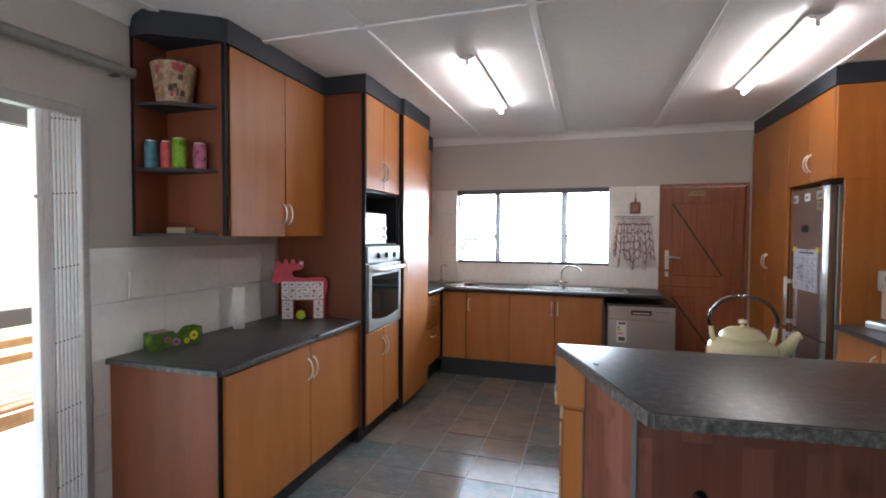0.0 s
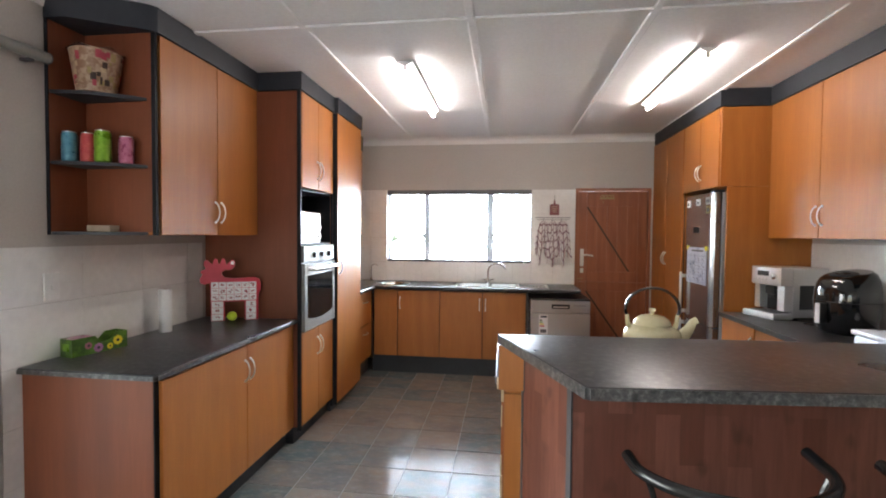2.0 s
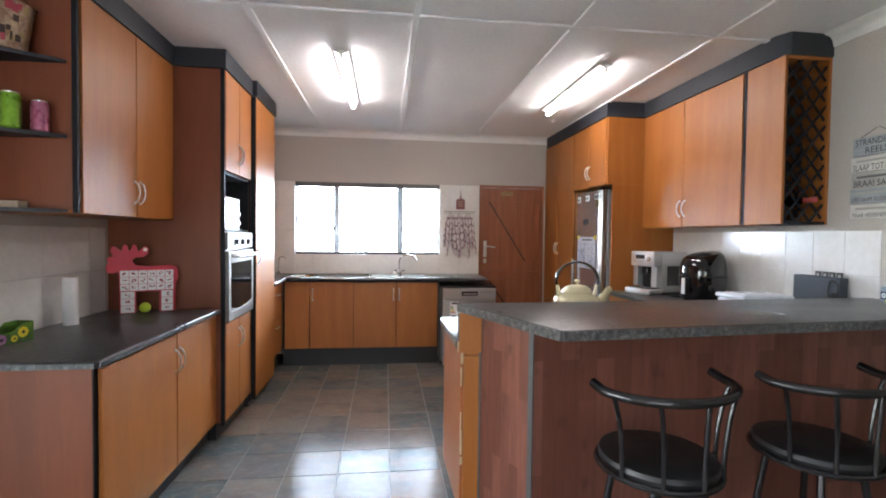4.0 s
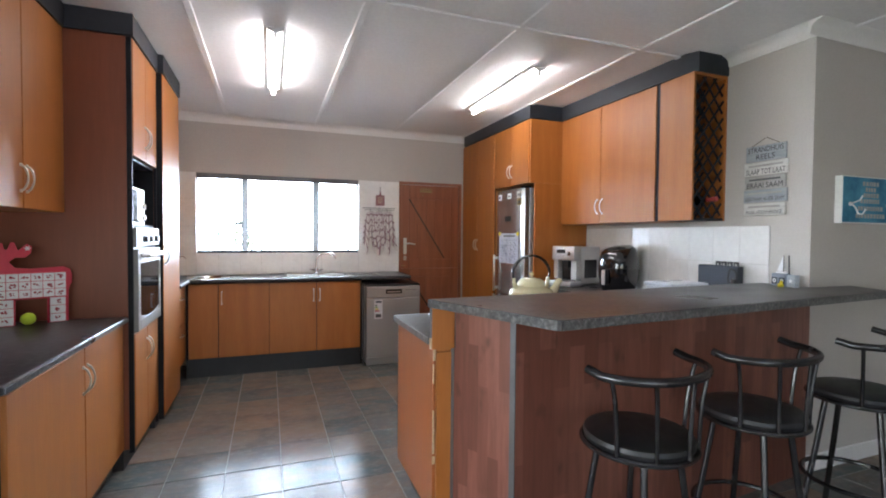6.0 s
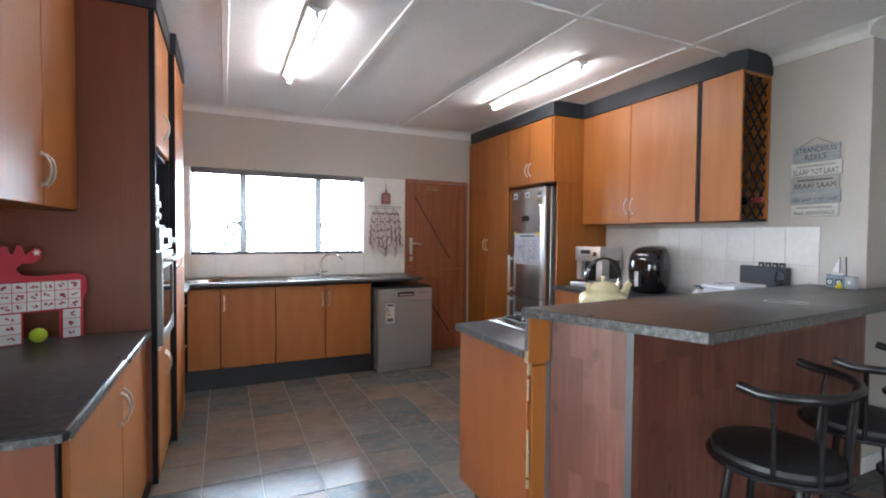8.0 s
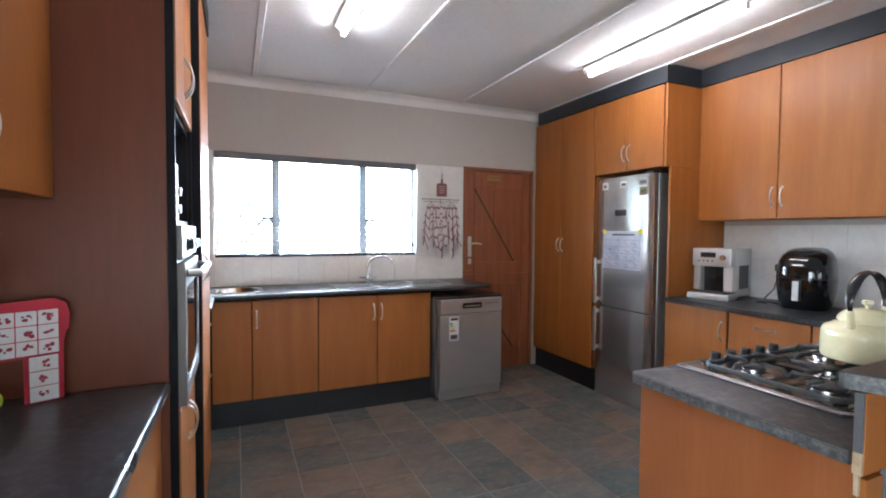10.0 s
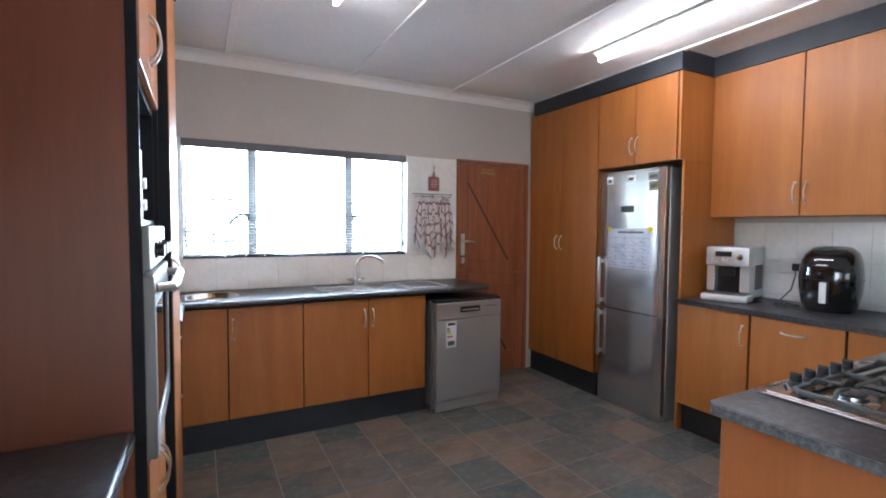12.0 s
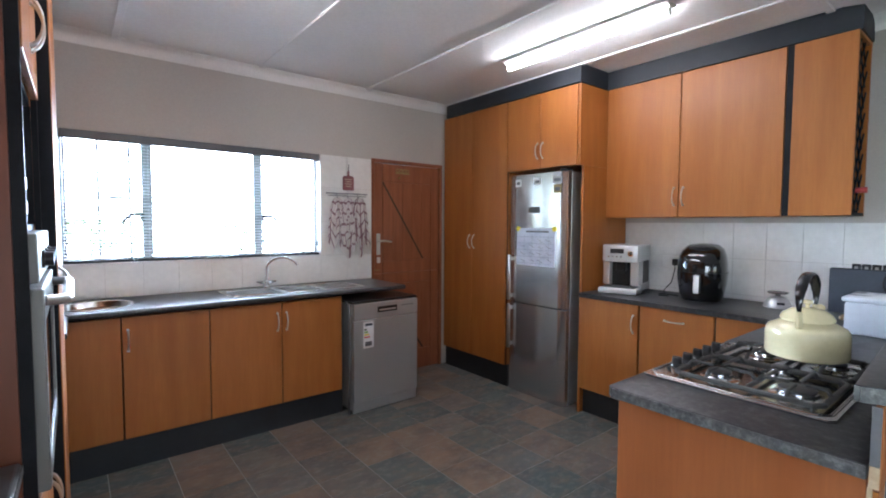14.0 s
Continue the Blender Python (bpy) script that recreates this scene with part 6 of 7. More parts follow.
def towels():
    rail = thing("hook_rail", "grey metal hook rail on the tiled wall", "hook rail", (0.61, YF - 0.03, 1.70))
    y = YF - 0.035
    part("rod", bar((0.42, y, 1.712), (0.80, y, 1.712), 0.0045, 8), FRAME_GREY, rail)
    part("rod", bar((0.43, y, 1.690), (0.79, y, 1.690), 0.003, 8), FRAME_GREY, rail)
    for x in (0.42, 0.80):
        part("bracket", bar((x, y, 1.712), (x, YF - 0.009, 1.712), 0.005, 8), FRAME_GREY, rail)
    for x in (0.50, 0.60, 0.70):
        part("hook", tube([(x, y - 0.004, 1.715), (x, y - 0.012, 1.69), (x, y - 0.016, 1.672), (x, y - 0.026, 1.672), (x, y - 0.030, 1.686)], 0.0025, 6), FRAME_GREY, rail)
    rng = random.Random(11)
    for x, low, wide in ((0.505, 1.18, 0.17), (0.605, 1.20, 0.16), (0.71, 1.16, 0.19)):
        t = thing("tea_towel", "checked white and plum cotton tea towel hanging from a hook", "tea towel", (x, y - 0.02, low), group="tea towels on the rail")
        bm = bmesh.new()
        uvl = bm.loops.layers.uv.new("UVMap")
        nu, nv = 36, 24
        ph = rng.uniform(0, 6)
        grid = []
        for j in range(nv + 1):
            v = j / nv
            row = []
            for i in range(nu + 1):
                u = i / nu
                s = u - 0.5
                w = wide * (0.32 + 0.98 * v ** 0.5)
                drop = (1.676 - low) * (0.78 + 0.22 * math.cos(math.pi * (s * 2.0) + 0.5 * ph) ** 2 + 0.05 * math.sin(17 * u + ph))
                fold = 0.018 * math.sin(4 * 2 * math.pi * u + ph + 2.2 * v) * (0.35 + 0.65 * v) + 0.010 * noise.noise(Vector((u * 6, v * 7, ph)))
                px = x + s * w + 0.010 * math.sin(9 * u + ph + 5 * v) * v + 0.012 * noise.noise(Vector((u * 4, v * 5, ph + 9))) * v
                row.append((bm.verts.new((px, y - 0.024 + fold, 1.676 - v * drop - 0.012 * abs(s) * (1 - v))), (u * 0.9, v * 1.4)))
            grid.append(row)
        for j in range(nv):
            for i in range(nu):
                q = (grid[j][i], grid[j][i + 1], grid[j + 1][i + 1], grid[j + 1][i])
                f = bm.faces.new([p[0] for p in q])
                for lp, p in zip(f.loops, q):
                    lp[uvl].uv = p[1]
        part("cloth", bm, PLAID, t)
    b = thing("wall_board", "small dull red cutting-board wall sign on a hook", "wall sign", (0.625, YF - 0.02, 1.74))
    yb = YF - 0.014
    out = [(0.575, 1.742), (0.675, 1.742), (0.678, 1.748), (0.678, 1.855), (0.668, 1.866), (0.640, 1.868), (0.634, 1.885), (0.636, 1.905), (0.626, 1.912), (0.616, 1.905), (0.618, 1.885), (0.612, 1.868), (0.583, 1.866), (0.572, 1.855), (0.572, 1.748)]
    part("board", moved(prism(out, -yb, -yb + 0.005), Matrix(((1, 0, 0, 0), (0, 0, -1, 0), (0, 1, 0, 0), (0, 0, 0, 1)))), DULL_RED, b)
    for k, w in enumerate((0.07, 0.06, 0.065, 0.05)):
        part("word_bar", box(0.625 - w / 2, 0.625 + w / 2, yb - 0.0062, yb - 0.0052, 1.835 - 0.02 * k, 1.841 - 0.02 * k), PALE_CARD, b, "pale unreadable writing")
    part("hook", tube([(0.628, YF - 0.009, 1.965), (0.628, yb - 0.012, 1.962), (0.626, yb - 0.004, 1.925), (0.626, yb - 0.008, 1.908)], 0.003, 6), BEAM_WOOD, b, "small dark hook")


towels()


# ---- side opening: gate, rail ----
def gate():
    fr = thing("gate_frame", "white steel frame round the side opening", "gate frame", (XL, 0.2, 0), kind="structure")
    part("jamb", box(XL - 0.05, XL + 0.012, GY1 - 0.03, GY1, 0, GZ1, 0.003), GATE_GREY, fr)
    part("jamb", box(XL - 0.05, XL + 0.012, GY0, GY0 + 0.03, 0, GZ1, 0.003), GATE_GREY, fr)
    part("head", box(XL - 0.05, XL + 0.0125, GY0 + 0.031, GY1 - 0.031, GZ1 - 0.045, GZ1, 0.003), GATE_GREY, fr)
    g = thing("security_gate", "folded white steel trellis security gate at the side opening", "security gate", (XL - 0.02, 1.36, 0.01))
    z0, z1 = 0.012, GZ1 - 0.05
    part("lead_post", box(XL - 0.042, XL + 0.010, 1.262, 1.288, z0, z1, 0.003), GATE_WHITE, g)
    part("lead_post", box(XL - 0.042, XL + 0.006, 1.290, 1.318, z0, z1, 0.003), GATE_WHITE, g)
    for k in range(7):
        y = 1.322 + k * 0.0165
        part("upright", box(XL - 0.030, XL + 0.002, y, y + 0.0095, z0, z1, 0.002), GATE_WHITE, g)
        for z in (0.05, 0.38, 0.72, 1.03, 1.36, 1.69, 2.02):
            part("rivet", bar((XL + 0.002, y + 0.0063, z - 0.006 + 0.002 * k), (XL + 0.0055, y + 0.0063, z - 0.006 + 0.002 * k), 0.0035, 8), DARK_STEEL, g)
    part("lock_tab", box(XL - 0.03, XL + 0.011, 1.250, 1.2615, 1.66, 1.675), GATE_WHITE, g)
    p = thing("curtain_rail", "thick grey metal rail on the wall above the side opening", "rail", (XL + 0.05, 0.3, 2.28))
    part("rail", tube([(XL + 0.05, -1.3, 2.302), (XL + 0.05, 1.672, 2.312)], 0.026, 20), RAIL_GREY, p)
    part("end_cap", bar((XL + 0.05, 1.672, 2.312), (XL + 0.05, 1.678, 2.312), 0.027, 20), DARK_STEEL, p)
    for y in (-1.1, 0.25, 1.60):
        part("bracket", box(XL + 0.001, XL + 0.05, y - 0.012, y + 0.012, 2.277, 2.287), DARK_STEEL, p)


gate()


# ---- window, door, side opening ----
def window():
    w = thing("window_1", "wide grey steel window with three panes and burglar bars, a blind in front", "window", ((WX0 + WX1) / 2, YF + 0.12, WZ0), kind="structure")
    y0, y1 = YF + 0.10, YF + 0.135
    part("window_frame", merge(box(WX0, WX1, y0, y1, WZ0, WZ0 + 0.035), box(WX0, WX1, y0, y1, WZ1 - 0.035, WZ1), box(WX0, WX0 + 0.012, y0, y1, WZ0 + 0.035, WZ1 - 0.035), box(WX1 - 0.012, WX1, y0, y1, WZ0 + 0.035, WZ1 - 0.035)), FRAME_GREY, w)
    for x in (-0.868, -0.113):
        part("mullion", box(x - 0.032, x + 0.032, y0 - 0.004, y1, WZ0 + 0.036, WZ1 - 0.036, 0.003), FRAME_GREY, w)
    for x0, x1 in ((WX0 + 0.012, -0.901), (-0.835, -0.146), (-0.080, WX1 - 0.012)):
        pane = part("pane", box(x0 + 0.001, x1 - 0.001, YF + 0.115, YF + 0.119, WZ0 + 0.036, WZ1 - 0.036), PANE, w, "clear glass pane")
        pane.visible_shadow = False
    # casement stays
    for x, s in ((-0.90, -1), (-0.08, 1)):
        part("stay", merge(bar((x, YF + 0.088, 1.50), (x + s * 0.03, YF + 0.074, 1.51), 0.012, 8), tube(bend((x + s * 0.03, YF + 0.074, 1.51), (x + s * 0.075, YF + 0.066, 1.515), (x + s * 0.125, YF + 0.060, 1.44), 6), 0.011, 8), box(x - 0.012, x + 0.012, YF + 0.085, YF + 0.099, 1.46, 1.52)), BLACK, w, "black casement handle")
    yb = YF + 0.17
    k, x = 0, WX0 + 0.02
    while x < WX1:
        if -0.86 < x < -0.12:
            x += 0.178
            k += 1
            continue
        part("burglar_bar", bar((x, yb, WZ0), (x, yb, WZ1), 0.0085, 6), BLACK, w)
        if x + 0.178 < -0.89 or -0.10 < x < WX1 - 0.178:
            for z in (([1.30, 1.62, 1.92]) if k % 2 else ([1.45, 1.78])):
                part("burglar_bar", bar((x, yb, z), (x + 0.178, yb, z), 0.0085, 6), BLACK, w)
        x += 0.178
        k += 1
    part("window_sill", box(WX0, WX1, YF + 0.002, YF + 0.10, WZ0 - 0.001, WZ0 + 0.006), TILE, w, "cream tiled sill")
    b = thing("venetian_blind", "grey aluminium venetian blind, lowered with slats open, in the window", "blind", ((WX0 + WX1) / 2, YF + 0.03, WZ0 + 0.01))
    part("headrail", box(WX0 + 0.004, WX1 - 0.004, YF + 0.002, YF + 0.05, WZ1 - 0.055, WZ1 - 0.001, 0.003), DARK_STEEL, b, "dark grey headrail")
    part("bottom_rail", box(WX0 + 0.006, WX1 - 0.006, YF + 0.010, YF + 0.044, WZ0 + 0.007, WZ0 + 0.024, 0.003), EDGE, b, "dark bottom rail")
    me = None
    z = WZ0 + 0.036
    while z < WZ1 - 0.06:
        if me is None:
            s = bmesh.new()
            rows = [[s.verts.new((x, -0.0125 + 0.0125 * q / 2, 0.0022 * (1 - (q / 2 - 1) ** 2))) for q in range(5)] for x in (WX0 + 0.008, WX1 - 0.008)]
            for q in range(4):
                s.faces.new((rows[0][q], rows[0][q + 1], rows[1][q + 1], rows[1][q]))
            bmesh.ops.solidify(s, geom=s.faces[:], thickness=0.0006)
            first = part("slat", s, SLAT, b, local=True)
            me = first.data
            first.location = (-(WX0 + WX1) / 2, 0, z - WZ0 - 0.01)
            first.rotation_euler = (radians(12), 0, 0)
        else:
            ob = new("slat", me)
            ob.parent = b
            ob.location = (-(WX0 + WX1) / 2, 0, z - WZ0 - 0.01)
            ob.rotation_euler = (radians(12), 0, 0)
        z += 0.0215
    for x in (WX0 + 0.06, -0.868, -0.49, -0.113, WX1 - 0.05):
        part("cord", bar((x, YF + 0.016, WZ0 + 0.02), (x, YF + 0.016, WZ1 - 0.05), 0.0012, 5), PAPER, b, "white ladder cord")
    part("pull_cord", merge(bar((WX1 - 0.03, YF + 0.006, 1.30), (WX1 - 0.03, YF + 0.006, WZ1 - 0.05), 0.0015, 5), lathe([(0, 0), (0.008, 0.002), (0.008, 0.03), (0.002, 0.045)], 10, (WX1 - 0.03, YF + 0.006, 1.26))), BLACK, b, "black pull cord with a tassel")


window()


def back_door():
    f = thing("door_frame", "dark red-brown wooden frame round the back door", "door frame", ((DX0 + DX1) / 2, YF, 0), kind="structure")
    part("jamb", box(DX0, DX0 + 0.03, YF - 0.012, YF + 0.10, 0, DZ1, 0.003), MAHOGANY, f)
    part("jamb", box(DX1 - 0.03, DX1, YF - 0.012, YF + 0.10, 0, DZ1, 0.003), MAHOGANY, f)
    part("head", box(DX0, DX1, YF - 0.0125, YF + 0.10, DZ1 - 0.03, DZ1 + 0.002, 0.003), MAHOGANY, f)
    d = thing("door_1", "red-brown wooden stable door, closed, with grooved diagonal braces", "door", ((DX0 + DX1) / 2, YF + 0.02, 0.01), kind="structure")
    x0, x1 = DX0 + 0.033, DX1 - 0.033
    yb, yf = YF + 0.06, YF + 0.012
    for z0, z1, rail0, rail1, m0, m1 in ((0.985, DZ1 - 0.034, 0.115, 0.165, 0.1, 0.1), (0.004, 0.983, 0.20, 0.10, 0.1, 0.1)):
        leaf = part("leaf", box(x0, x1, yf + 0.012, yb, z0, z1, 0.002), MAHOGANY, d)
        part("stile", box(x0, x0 + 0.095, yf, yf + 0.0125, z0, z1, 0.003), MAHOGANY, leaf)
        part("stile", box(x1 - 0.095, x1, yf, yf + 0.0125, z0, z1, 0.003), MAHOGANY, leaf)
        part("rail", box(x0 + 0.098, x1 - 0.098, yf, yf + 0.0125, z0, z0 + rail0, 0.003), MAHOGANY, leaf)
        part("rail", box(x0 + 0.098, x1 - 0.098, yf, yf + 0.0125, z1 - rail1, z1, 0.003), MAHOGANY, leaf)
        px0, px1, pz0, pz1 = x0 + 0.10, x1 - 0.10, z0 + rail0 + 0.003, z1 - rail1 - 0.003
        n = 5
        for k in range(n):
            a, b = px0 + (px1 - px0) * k / n, px0 + (px1 - px0) * (k + 1) / n
            part("board", box(a + 0.0008, b - 0.0008, yf + 0.003, yf + 0.0125, pz0, pz1, 0.0015), MAHOGANY, leaf)
        # flat dark strip painted as the shaded groove beside the diagonal brace
        a, b = Vector((px0 + 0.0, yf + 0.0025, pz1 - 0.005)), Vector((px1 - 0.09, yf + 0.0025, pz0 + 0.005))
        n2 = Vector((-(b - a).z, 0, (b - a).x)).normalized() * 0.009
        bm = bmesh.new()
        vs = [bm.verts.new(p + Vector((0, e, 0))) for e in (0, 0.0008) for p in (a - n2, b - n2, b + n2, a + n2)]
        for q in ((0, 1, 2, 3), (7, 6, 5, 4), (0, 4, 5, 1), (1, 5, 6, 2), (2, 6, 7, 3), (3, 7, 4, 0)):
            bm.faces.new([vs[i] for i in q])
        part("groove", bm, BEAM_WOOD, leaf, "dark strip drawn as the shaded groove along the brace")
    # Threshold and full-height backing are added to block daylight at the door's gaps.
    part("threshold", box(x0, x1, YF + 0.03, YF + 0.11, 0.0, 0.03), BEAM_WOOD, f, "dark wooden threshold added to block light under the door")
    part("light_backing_board", box(x0 - 0.02, x1 + 0.02, yb + 0.001, yb + 0.02, 0.0, DZ1 - 0.032), MAHOGANY, d, "unseen backing board blocking light between the leaves")
    lock = part("lock_plate", box(x0 + 0.028, x0 + 0.068, yf - 0.006, yf - 0.0005, 1.16, 1.36, 0.004), SATIN, d, "satin nickel lock plate")
    part("lever", merge(bar((x0 + 0.048, yf - 0.006, 1.29), (x0 + 0.048, yf - 0.045, 1.29), 0.008, 10), tube([(x0 + 0.048, yf - 0.045, 1.29), (x0 + 0.09, yf - 0.048, 1.293), (x0 + 0.135, yf - 0.045, 1.287), (x0 + 0.165, yf - 0.04, 1.282)], 0.0095, 10)), SATIN, lock, "satin lever handle")
    part("night_latch", box(x0 + 0.030, x0 + 0.066, yf - 0.012, yf - 0.0005, 1.085, 1.14, 0.004), SATIN, d, "satin nickel latch")
    part("bolt", merge(bar((x0 + 0.0, yf - 0.008, 1.02), (x0 + 0.06, yf - 0.008, 1.02), 0.004, 8)), BRASS, d, "small brass bolt")
    pl = thing("door_plaque", "small dull brass plaque of openwork shapes on the door", "plaque", (1.21, yf - 0.008, 1.925))
    part("plate", merge(*[moved(lathe([(0.012, -0.002), (0.020, -0.002), (0.020, 0.002), (0.012, 0.002), (0.012, -0.002)], 14), Matrix.Translation((1.155 + 0.037 * k, yf - 0.004, 1.955)) @ Matrix.Rotation(radians(90), 4, "X")) for k in range(4)], box(1.13, 1.29, yf - 0.006, yf - 0.0005, 1.925, 1.936)), BRASS, pl)
    part("hook", merge(bar((1.165, yf - 0.0005, 1.885), (1.165, yf - 0.02, 1.885), 0.004, 8), tube(bend((1.165, yf - 0.02, 1.885), (1.165, yf - 0.03, 1.87), (1.165, yf - 0.024, 1.90), 4), 0.003, 8)), BRASS, pl, "small brass hook")


back_door()


# ---- lights ----
def fluorescent(x, y0, y1, label):
    root = thing("ceiling_light", label, "light", (x, (y0 + y1) / 2, ZC - 0.075), group="fluorescent battens")
    part("batten", moved(prism([(-0.050, 0.0), (-0.050, -0.005), (-0.012, -0.026), (0.012, -0.026), (0.050, -0.005), (0.050, 0.0)], 0, y1 - y0), Matrix.Translation((x, y1, ZC - 0.013)) @ Matrix.Rotation(radians(90), 4, "X")), WHITE_PLASTIC, root, "white batten body")
    for y, s in ((y0 + 0.006, 1), (y1 - 0.006, -1)):
        part("lampholder", box(x - 0.012, x + 0.012, min(y, y + s * 0.012), max(y, y + s * 0.012), ZC - 0.074, ZC - 0.0375, 0.003), WHITE_PLASTIC, root, "white lampholder")
    part("tube", bar((x, y0 + 0.019, ZC - 0.060), (x, y1 - 0.019, ZC - 0.060), 0.0145, 16), TUBE, root, "lit fluorescent tube")


fluorescent(-0.585, 2.73, 3.95, "lit white fluorescent batten on the ceiling near the oven")
fluorescent(1.238, 2.70, 3.895, "lit white fluorescent batten on the ceiling near the fridge")


# ---- outside ----
def outside():
    ground = setting("ground", box(-60, 60, YF + T + 0.01, 90, -0.35, -0.25), GRASS, "sunlit garden lawn outside the window", "lawn")
    setting("ground_west", box(-60, XL - T - 3.2, -60, YF + T + 0.009, -0.35, -0.25), GRASS, "sunlit garden lawn beyond the veranda", "lawn")
    # Unseen paving by the added south opening; pale so bounced light stays neutral.
    setting("ground_south", box(XL - T - 3.19, 60, -60, YB - T - 0.01, -0.35, -0.25), PATIO_TILE, "unseen pale paving added outside the south opening to bounce neutral light", "paving")
    setting("veranda_floor", box(XL - T - 3.19, XL - T - 0.001, YB - T, 7, -0.25, -0.03), PATIO_TILE, "pale tiled veranda floor", "floor")
    setting("backdrop", box(-9, 9, 15.0, 15.1, -0.249, 8.5), BACKDROP, "glowing panel standing in for the overexposed sky and garden", "backdrop")
    setting("backdrop_west", box(-15.1, -15.0, -9, 14.9, -0.249, 7.5), BACKDROP_W, "glowing panel standing in for the overexposed sky and garden", "backdrop")
    setting("veranda_roof", box(XL - T - 3.0, XL - T - 0.001, -6, 5, 2.75, 2.85), WHITE_PAINT, "white veranda roof underside", "roof")
    xo = XL - T
    beam = thing("veranda_beam", "dark stained timber beam under the veranda roof", "beam", (-4.0, 0, 2.35))
    part("beam", box(-4.10, -3.96, -6, 5, 2.33, 2.56, 0.004), BEAM_WOOD, beam)
    for y in (-5.5, -1.5, 4.4):
        part("post", box(-4.10, -3.97, y - 0.06, y + 0.06, -0.03, 2.329, 0.004), BEAM_WOOD, beam, "dark timber post")
    rail = thing("veranda_rail", "dark stained timber handrail of the veranda", "railing", (-4.0, 0, 0.8))
    part("handrail", box(-4.06, -3.975, -1.439, 4.339, 0.80, 0.93, 0.004), BEAM_WOOD, rail)
    bench = thing("garden_bench", "varnished slatted wooden garden bench on the veranda", "bench", (-3.4, 1.9, -0.03))
    for z in (0.60, 0.71):
        part("back_slat", box(-3.70, -3.675, 1.0, 3.0, z, z + 0.055, 0.004), PATIO_WOOD, bench)
    for k in range(4):
        part("seat_slat", box(-3.62 + k * 0.115, -3.52 + k * 0.115, 1.0, 3.0, 0.42, 0.445, 0.004), PATIO_WOOD, bench)
    part("apron", box(-3.16, -3.14, 1.05, 2.95, 0.33, 0.419, 0.003), PATIO_WOOD, bench)
    for y in (1.05, 2.9):
        part("leg", box(-3.24, -3.165, y, y + 0.07, -0.03, 0.419, 0.004), WHITE_PAINT, bench, "white painted leg")
        part("leg", box(-3.70, -3.63, y, y + 0.07, -0.03, 0.77, 0.004), WHITE_PAINT, bench, "white painted leg")

    def tree(x, y, h, label, seed):
        rng = random.Random(seed)
        root = thing("garden_tree", label, "tree", (x, y, -0.25))
        trunk = [(x, y, -0.25), (x + 0.05, y, h * 0.25), (x - 0.05, y + 0.05, h * 0.5), (x + 0.08, y, h * 0.8)]
        bits = [tube(trunk, [0.035, 0.03, 0.025, 0.012], 10)]
        tips = []
        for k in range(9):
            z = h * rng.uniform(0.3, 0.75)
            a = rng.uniform(0, 6.28)
            r = rng.uniform(0.5, 1.1) * h * 0.33
            tip = (x + r * math.cos(a), y + r * math.sin(a), z + rng.uniform(0.2, 0.6))
            tips.append(tip)
            bits.append(tube(bend((x, y, z), (x + r * 0.5 * math.cos(a), y + r * 0.5 * math.sin(a), z + 0.1), tip, 5), [0.014, 0.012, 0.01, 0.008, 0.006, 0.004], 6))
        part("trunk", merge(*bits), BARK, root)
        verts, faces = [], []
        for tip in tips + [(x, y, h * 0.85)]:
            for _ in range(90):
                c = Vector(tip) + Vector((rng.gauss(0, 0.34), rng.gauss(0, 0.34), rng.gauss(0, 0.20)))
                d = Vector((rng.uniform(-1, 1), rng.uniform(-1, 1), rng.uniform(-1, 1))).normalized()
                e = d.orthogonal().normalized()
                s = rng.uniform(0.035, 0.07)
                i = len(verts)
                verts += [c - d * s, c + e * s * 0.45, c + d * s, c - e * s * 0.45]
                faces.append((i, i + 1, i + 2, i + 3))
        me = bpy.data.meshes.new("crown")
        me.from_pydata([(v - Vector((x, y, -0.25)))[:] for v in verts], [], faces)
        me.materials.append(LEAF)
        ob = new("crown", me)
        ob.parent = root
        tagged(ob, kind="stuff")

    tree(-1.0, 11.5, 1.75, "leafy green garden shrub outside the window", 4)
    tree(1.6, 12.0, 1.6, "leafy green garden shrub with a thin trunk", 8)
    tree(-3.2, 12.5, 1.7, "low leafy green garden shrub", 15)


outside()


# ---- tiles, last of the setting ----
def tile_field(parent, origin, across, up, normal, cols, rows, w, h, material, skip=None, thick=0.007, gap=0.0016):
    """Wall tiles, each its own piece, all on shared meshes. Cut sizes get a mesh of their own."""
    meshes = {}
    o, a, u, n = Vector(origin), Vector(across), Vector(up), Vector(normal)
    basis = Matrix((a, u, n)).transposed().to_4x4()
    for r0, r1 in rows:
        for c0, c1 in cols:
            if skip and skip((c0 + c1) / 2, (r0 + r1) / 2, c0, c1, r0, r1):
                continue
            key = (round(c1 - c0, 4), round(r1 - r0, 4))
            if key not in meshes:
                bm = box(gap / 2, key[0] - gap / 2, gap / 2, key[1] - gap / 2, 0, thick, 0.0008)
                me = finish(bm, "tile")
                me.materials.append(material)
                meshes[key] = me
            ob = new("tile", meshes[key])
            ob.parent = parent
            ob.matrix_basis = Matrix.Translation(o + a * c0 + u * r0) @ basis


def runs(lo, hi, step, start=None):
    """Cells from lo to hi on a grid of step through start."""
    s = lo if start is None else start
    k = math.floor((lo - s) / step + 1e-6)
    out = []
    while s + k * step < hi - 1e-6:
        a, b = max(lo, s + k * step), min(hi, s + (k + 1) * step)
        if b - a > 0.012:
            out.append((a, b))
        k += 1
    return out


# window wall, up to the head of the door
def no_window(cx, cz, c0, c1, r0, r1):
    return WX0 < cx < WX1 and WZ0 < cz < WZ1


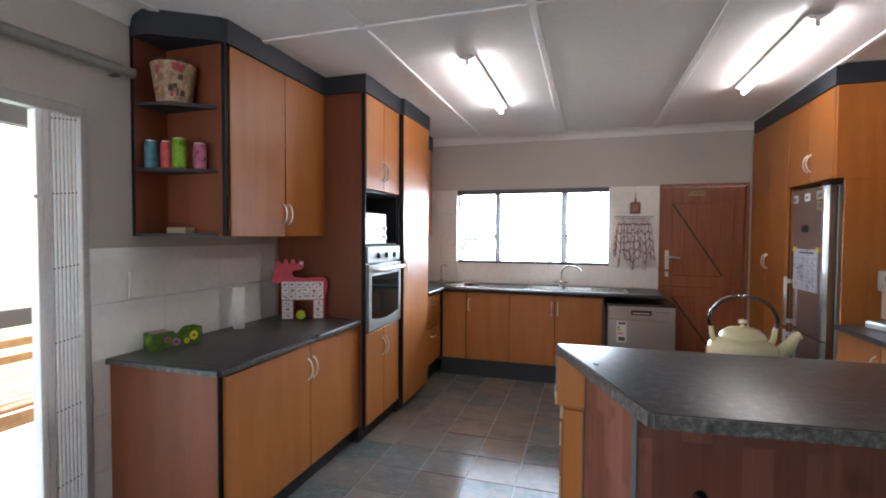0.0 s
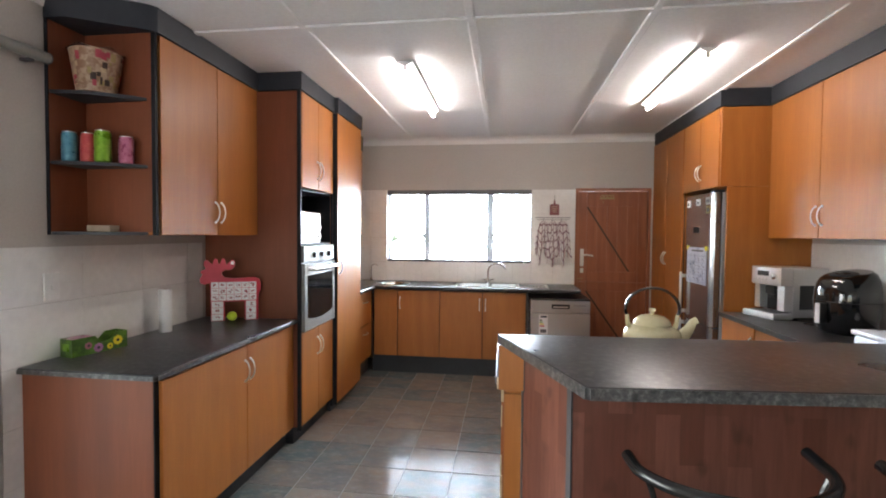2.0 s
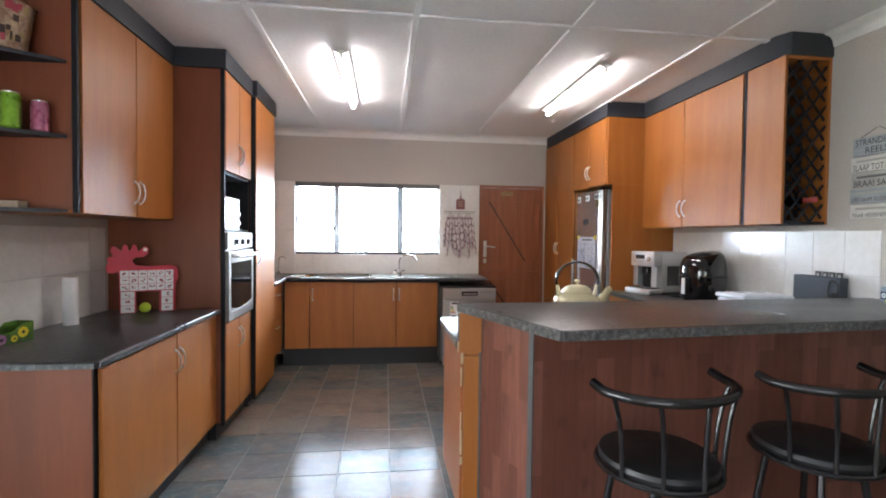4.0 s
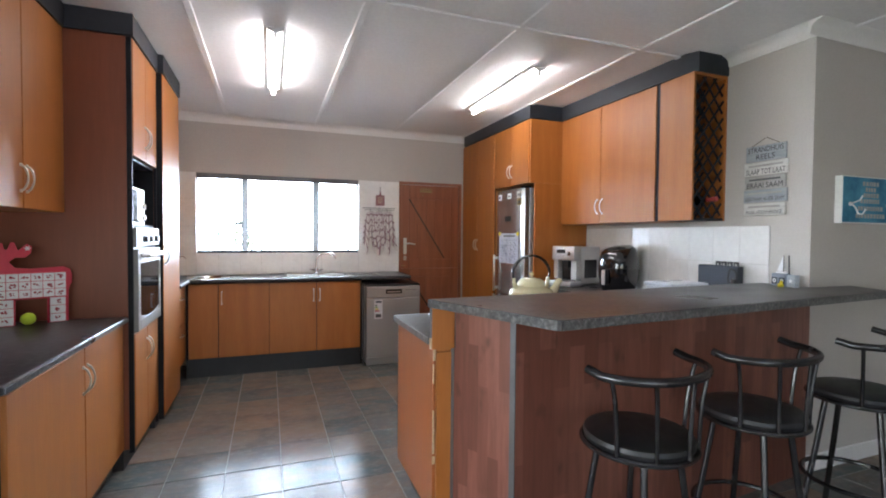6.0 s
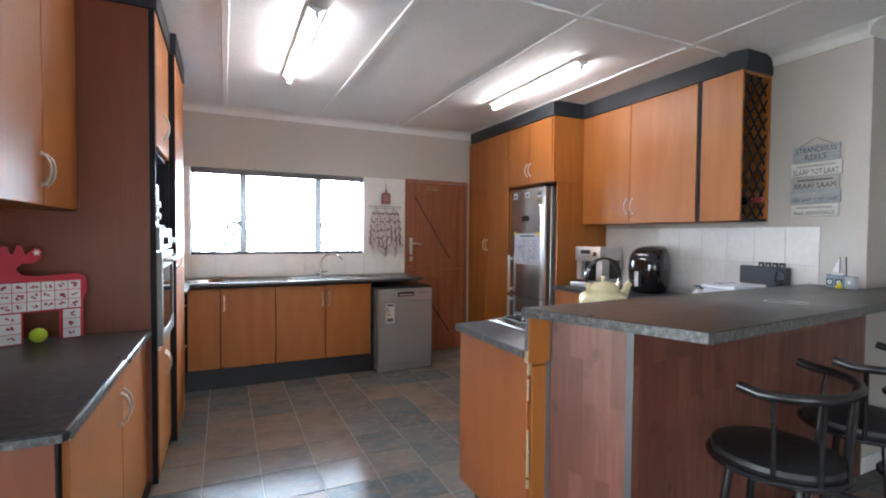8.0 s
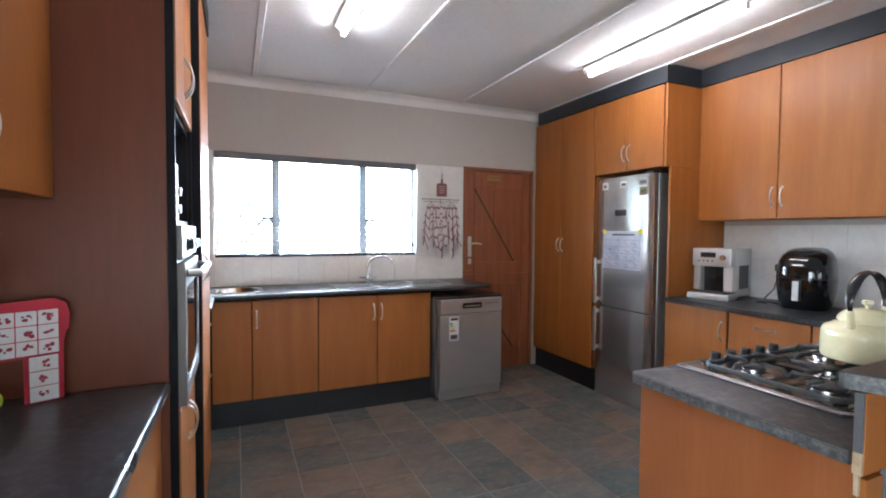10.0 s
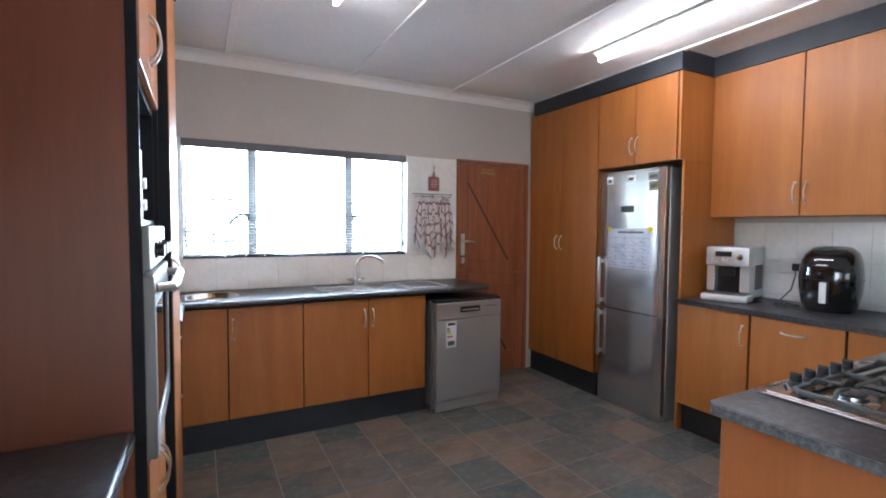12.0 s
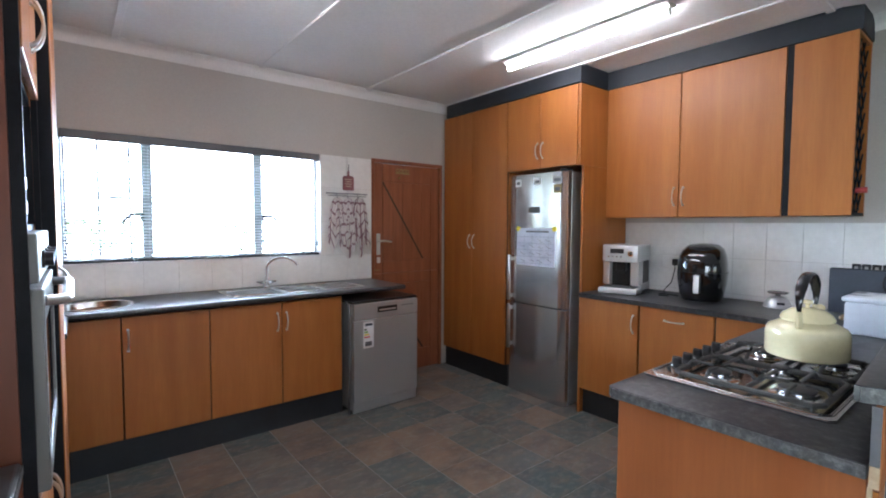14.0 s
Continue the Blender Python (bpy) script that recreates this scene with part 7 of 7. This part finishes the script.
wcols = runs(XL + 0.002, WX0, 0.2, WX0) + runs(WX0, WX1, 0.214, WX0) + runs(WX1, DX0, 0.2455, WX1)
wrows = runs(CT + 0.002, WZ0, 0.25, WZ0) + runs(WZ0, 2.035, 0.29, WZ0)
tile_field(wall_n, (0, YF - 0.0005, 0), (1, 0, 0), (0, 0, 1), (0, -1, 0), wcols, wrows, 0.2, 0.25, TILE, no_window)
# right wall splashback
tile_field(wall_e, (XR - 0.0005, 0, 0), (0, -1, 0), (0, 0, 1), (-1, 0, 0), [(-b, -a) for a, b in runs(1.762, 3.581, 0.2, 1.762)], runs(0.938, 1.47, 0.25, 1.22), 0.2, 0.25, TILE,
           lambda cx, cz, c0, c1, r0, r1: -cx < 1.83 and r1 <= 1.0)
# left wall
tile_field(wall_w, (XL + 0.0005, 0, 0), (0, 1, 0), (0, 0, 1), (1, 0, 0), runs(GY1 + 0.003, 2.838, 0.4, 1.478), runs(0.09, 1.44, 0.27, 0.09), 0.4, 0.27, TILE,
           lambda cx, cz, c0, c1, r0, r1: cx > 1.9 and r1 < 0.95)


def floor_tiles():
    """Slate-look tiles; those of the kitchen walkway are single pieces, the rest one sheet of pieces."""
    floor_ob = bpy.data.objects["floor"]
    P, gx, gy = 0.3065, -0.553, 2.647
    bm = box(0.0022, P - 0.0022, 0.0022, P - 0.0022, -0.0125, 0.0, 0.0012)
    me = finish(bm, "tile")
    me.materials.append(SLATE)
    rest = bmesh.new()
    count = 0
    n0, n1 = math.floor((XL - gx) / P), math.ceil((XE - gx) / P)
    m0, m1 = math.floor((YB - gy) / P), math.ceil((YF - gy) / P)
    for i in range(n0, n1):
        for j in range(m0, m1):
            x, y = gx + i * P, gy + j * P
            if y > YC and x > XR:
                continue
            single = (-1.7 < x < 1.8 and y > 2.0) or (-1.7 < x < 0.35 and 0.4 < y <= 2.0) or (0.3 < x < 3.6 and 0.4 < y < 1.6)
            if single and count < 300:
                ob = new("tile", me)
                ob.parent = floor_ob
                ob.location = (x, y, 0)
                count += 1
            else:
                x0, x1, y0, y1 = max(x, XL - 0.2), min(x + P, XE), max(y, YB), min(y + P, YF)
                if x1 - x0 < 0.02 or y1 - y0 < 0.02:
                    continue
                vs = [rest.verts.new(p) for p in ((x0 + 0.002, y0 + 0.0015, -0.0115), (x1 - 0.002, y0 + 0.0015, -0.0115), (x1 - 0.002, y1 - 0.002, -0.0115), (x0 + 0.002, y1 - 0.002, -0.0115),
                                                   (x0 + 0.003, y0 + 0.003, 0), (x1 - 0.003, y0 + 0.003, 0), (x1 - 0.003, y1 - 0.003, 0), (x0 + 0.003, y1 - 0.003, 0))]
                for q in ((4, 5, 6, 7), (0, 1, 5, 4), (1, 2, 6, 5), (2, 3, 7, 6), (3, 0, 4, 7)):
                    rest.faces.new([vs[k] for k in q])
    rme = finish(rest, "more_tiles")
    rme.materials.append(SLATE)
    ob = new("more_tiles", rme)
    ob.parent = floor_ob
    tagged(ob, kind="stuff")


floor_tiles()
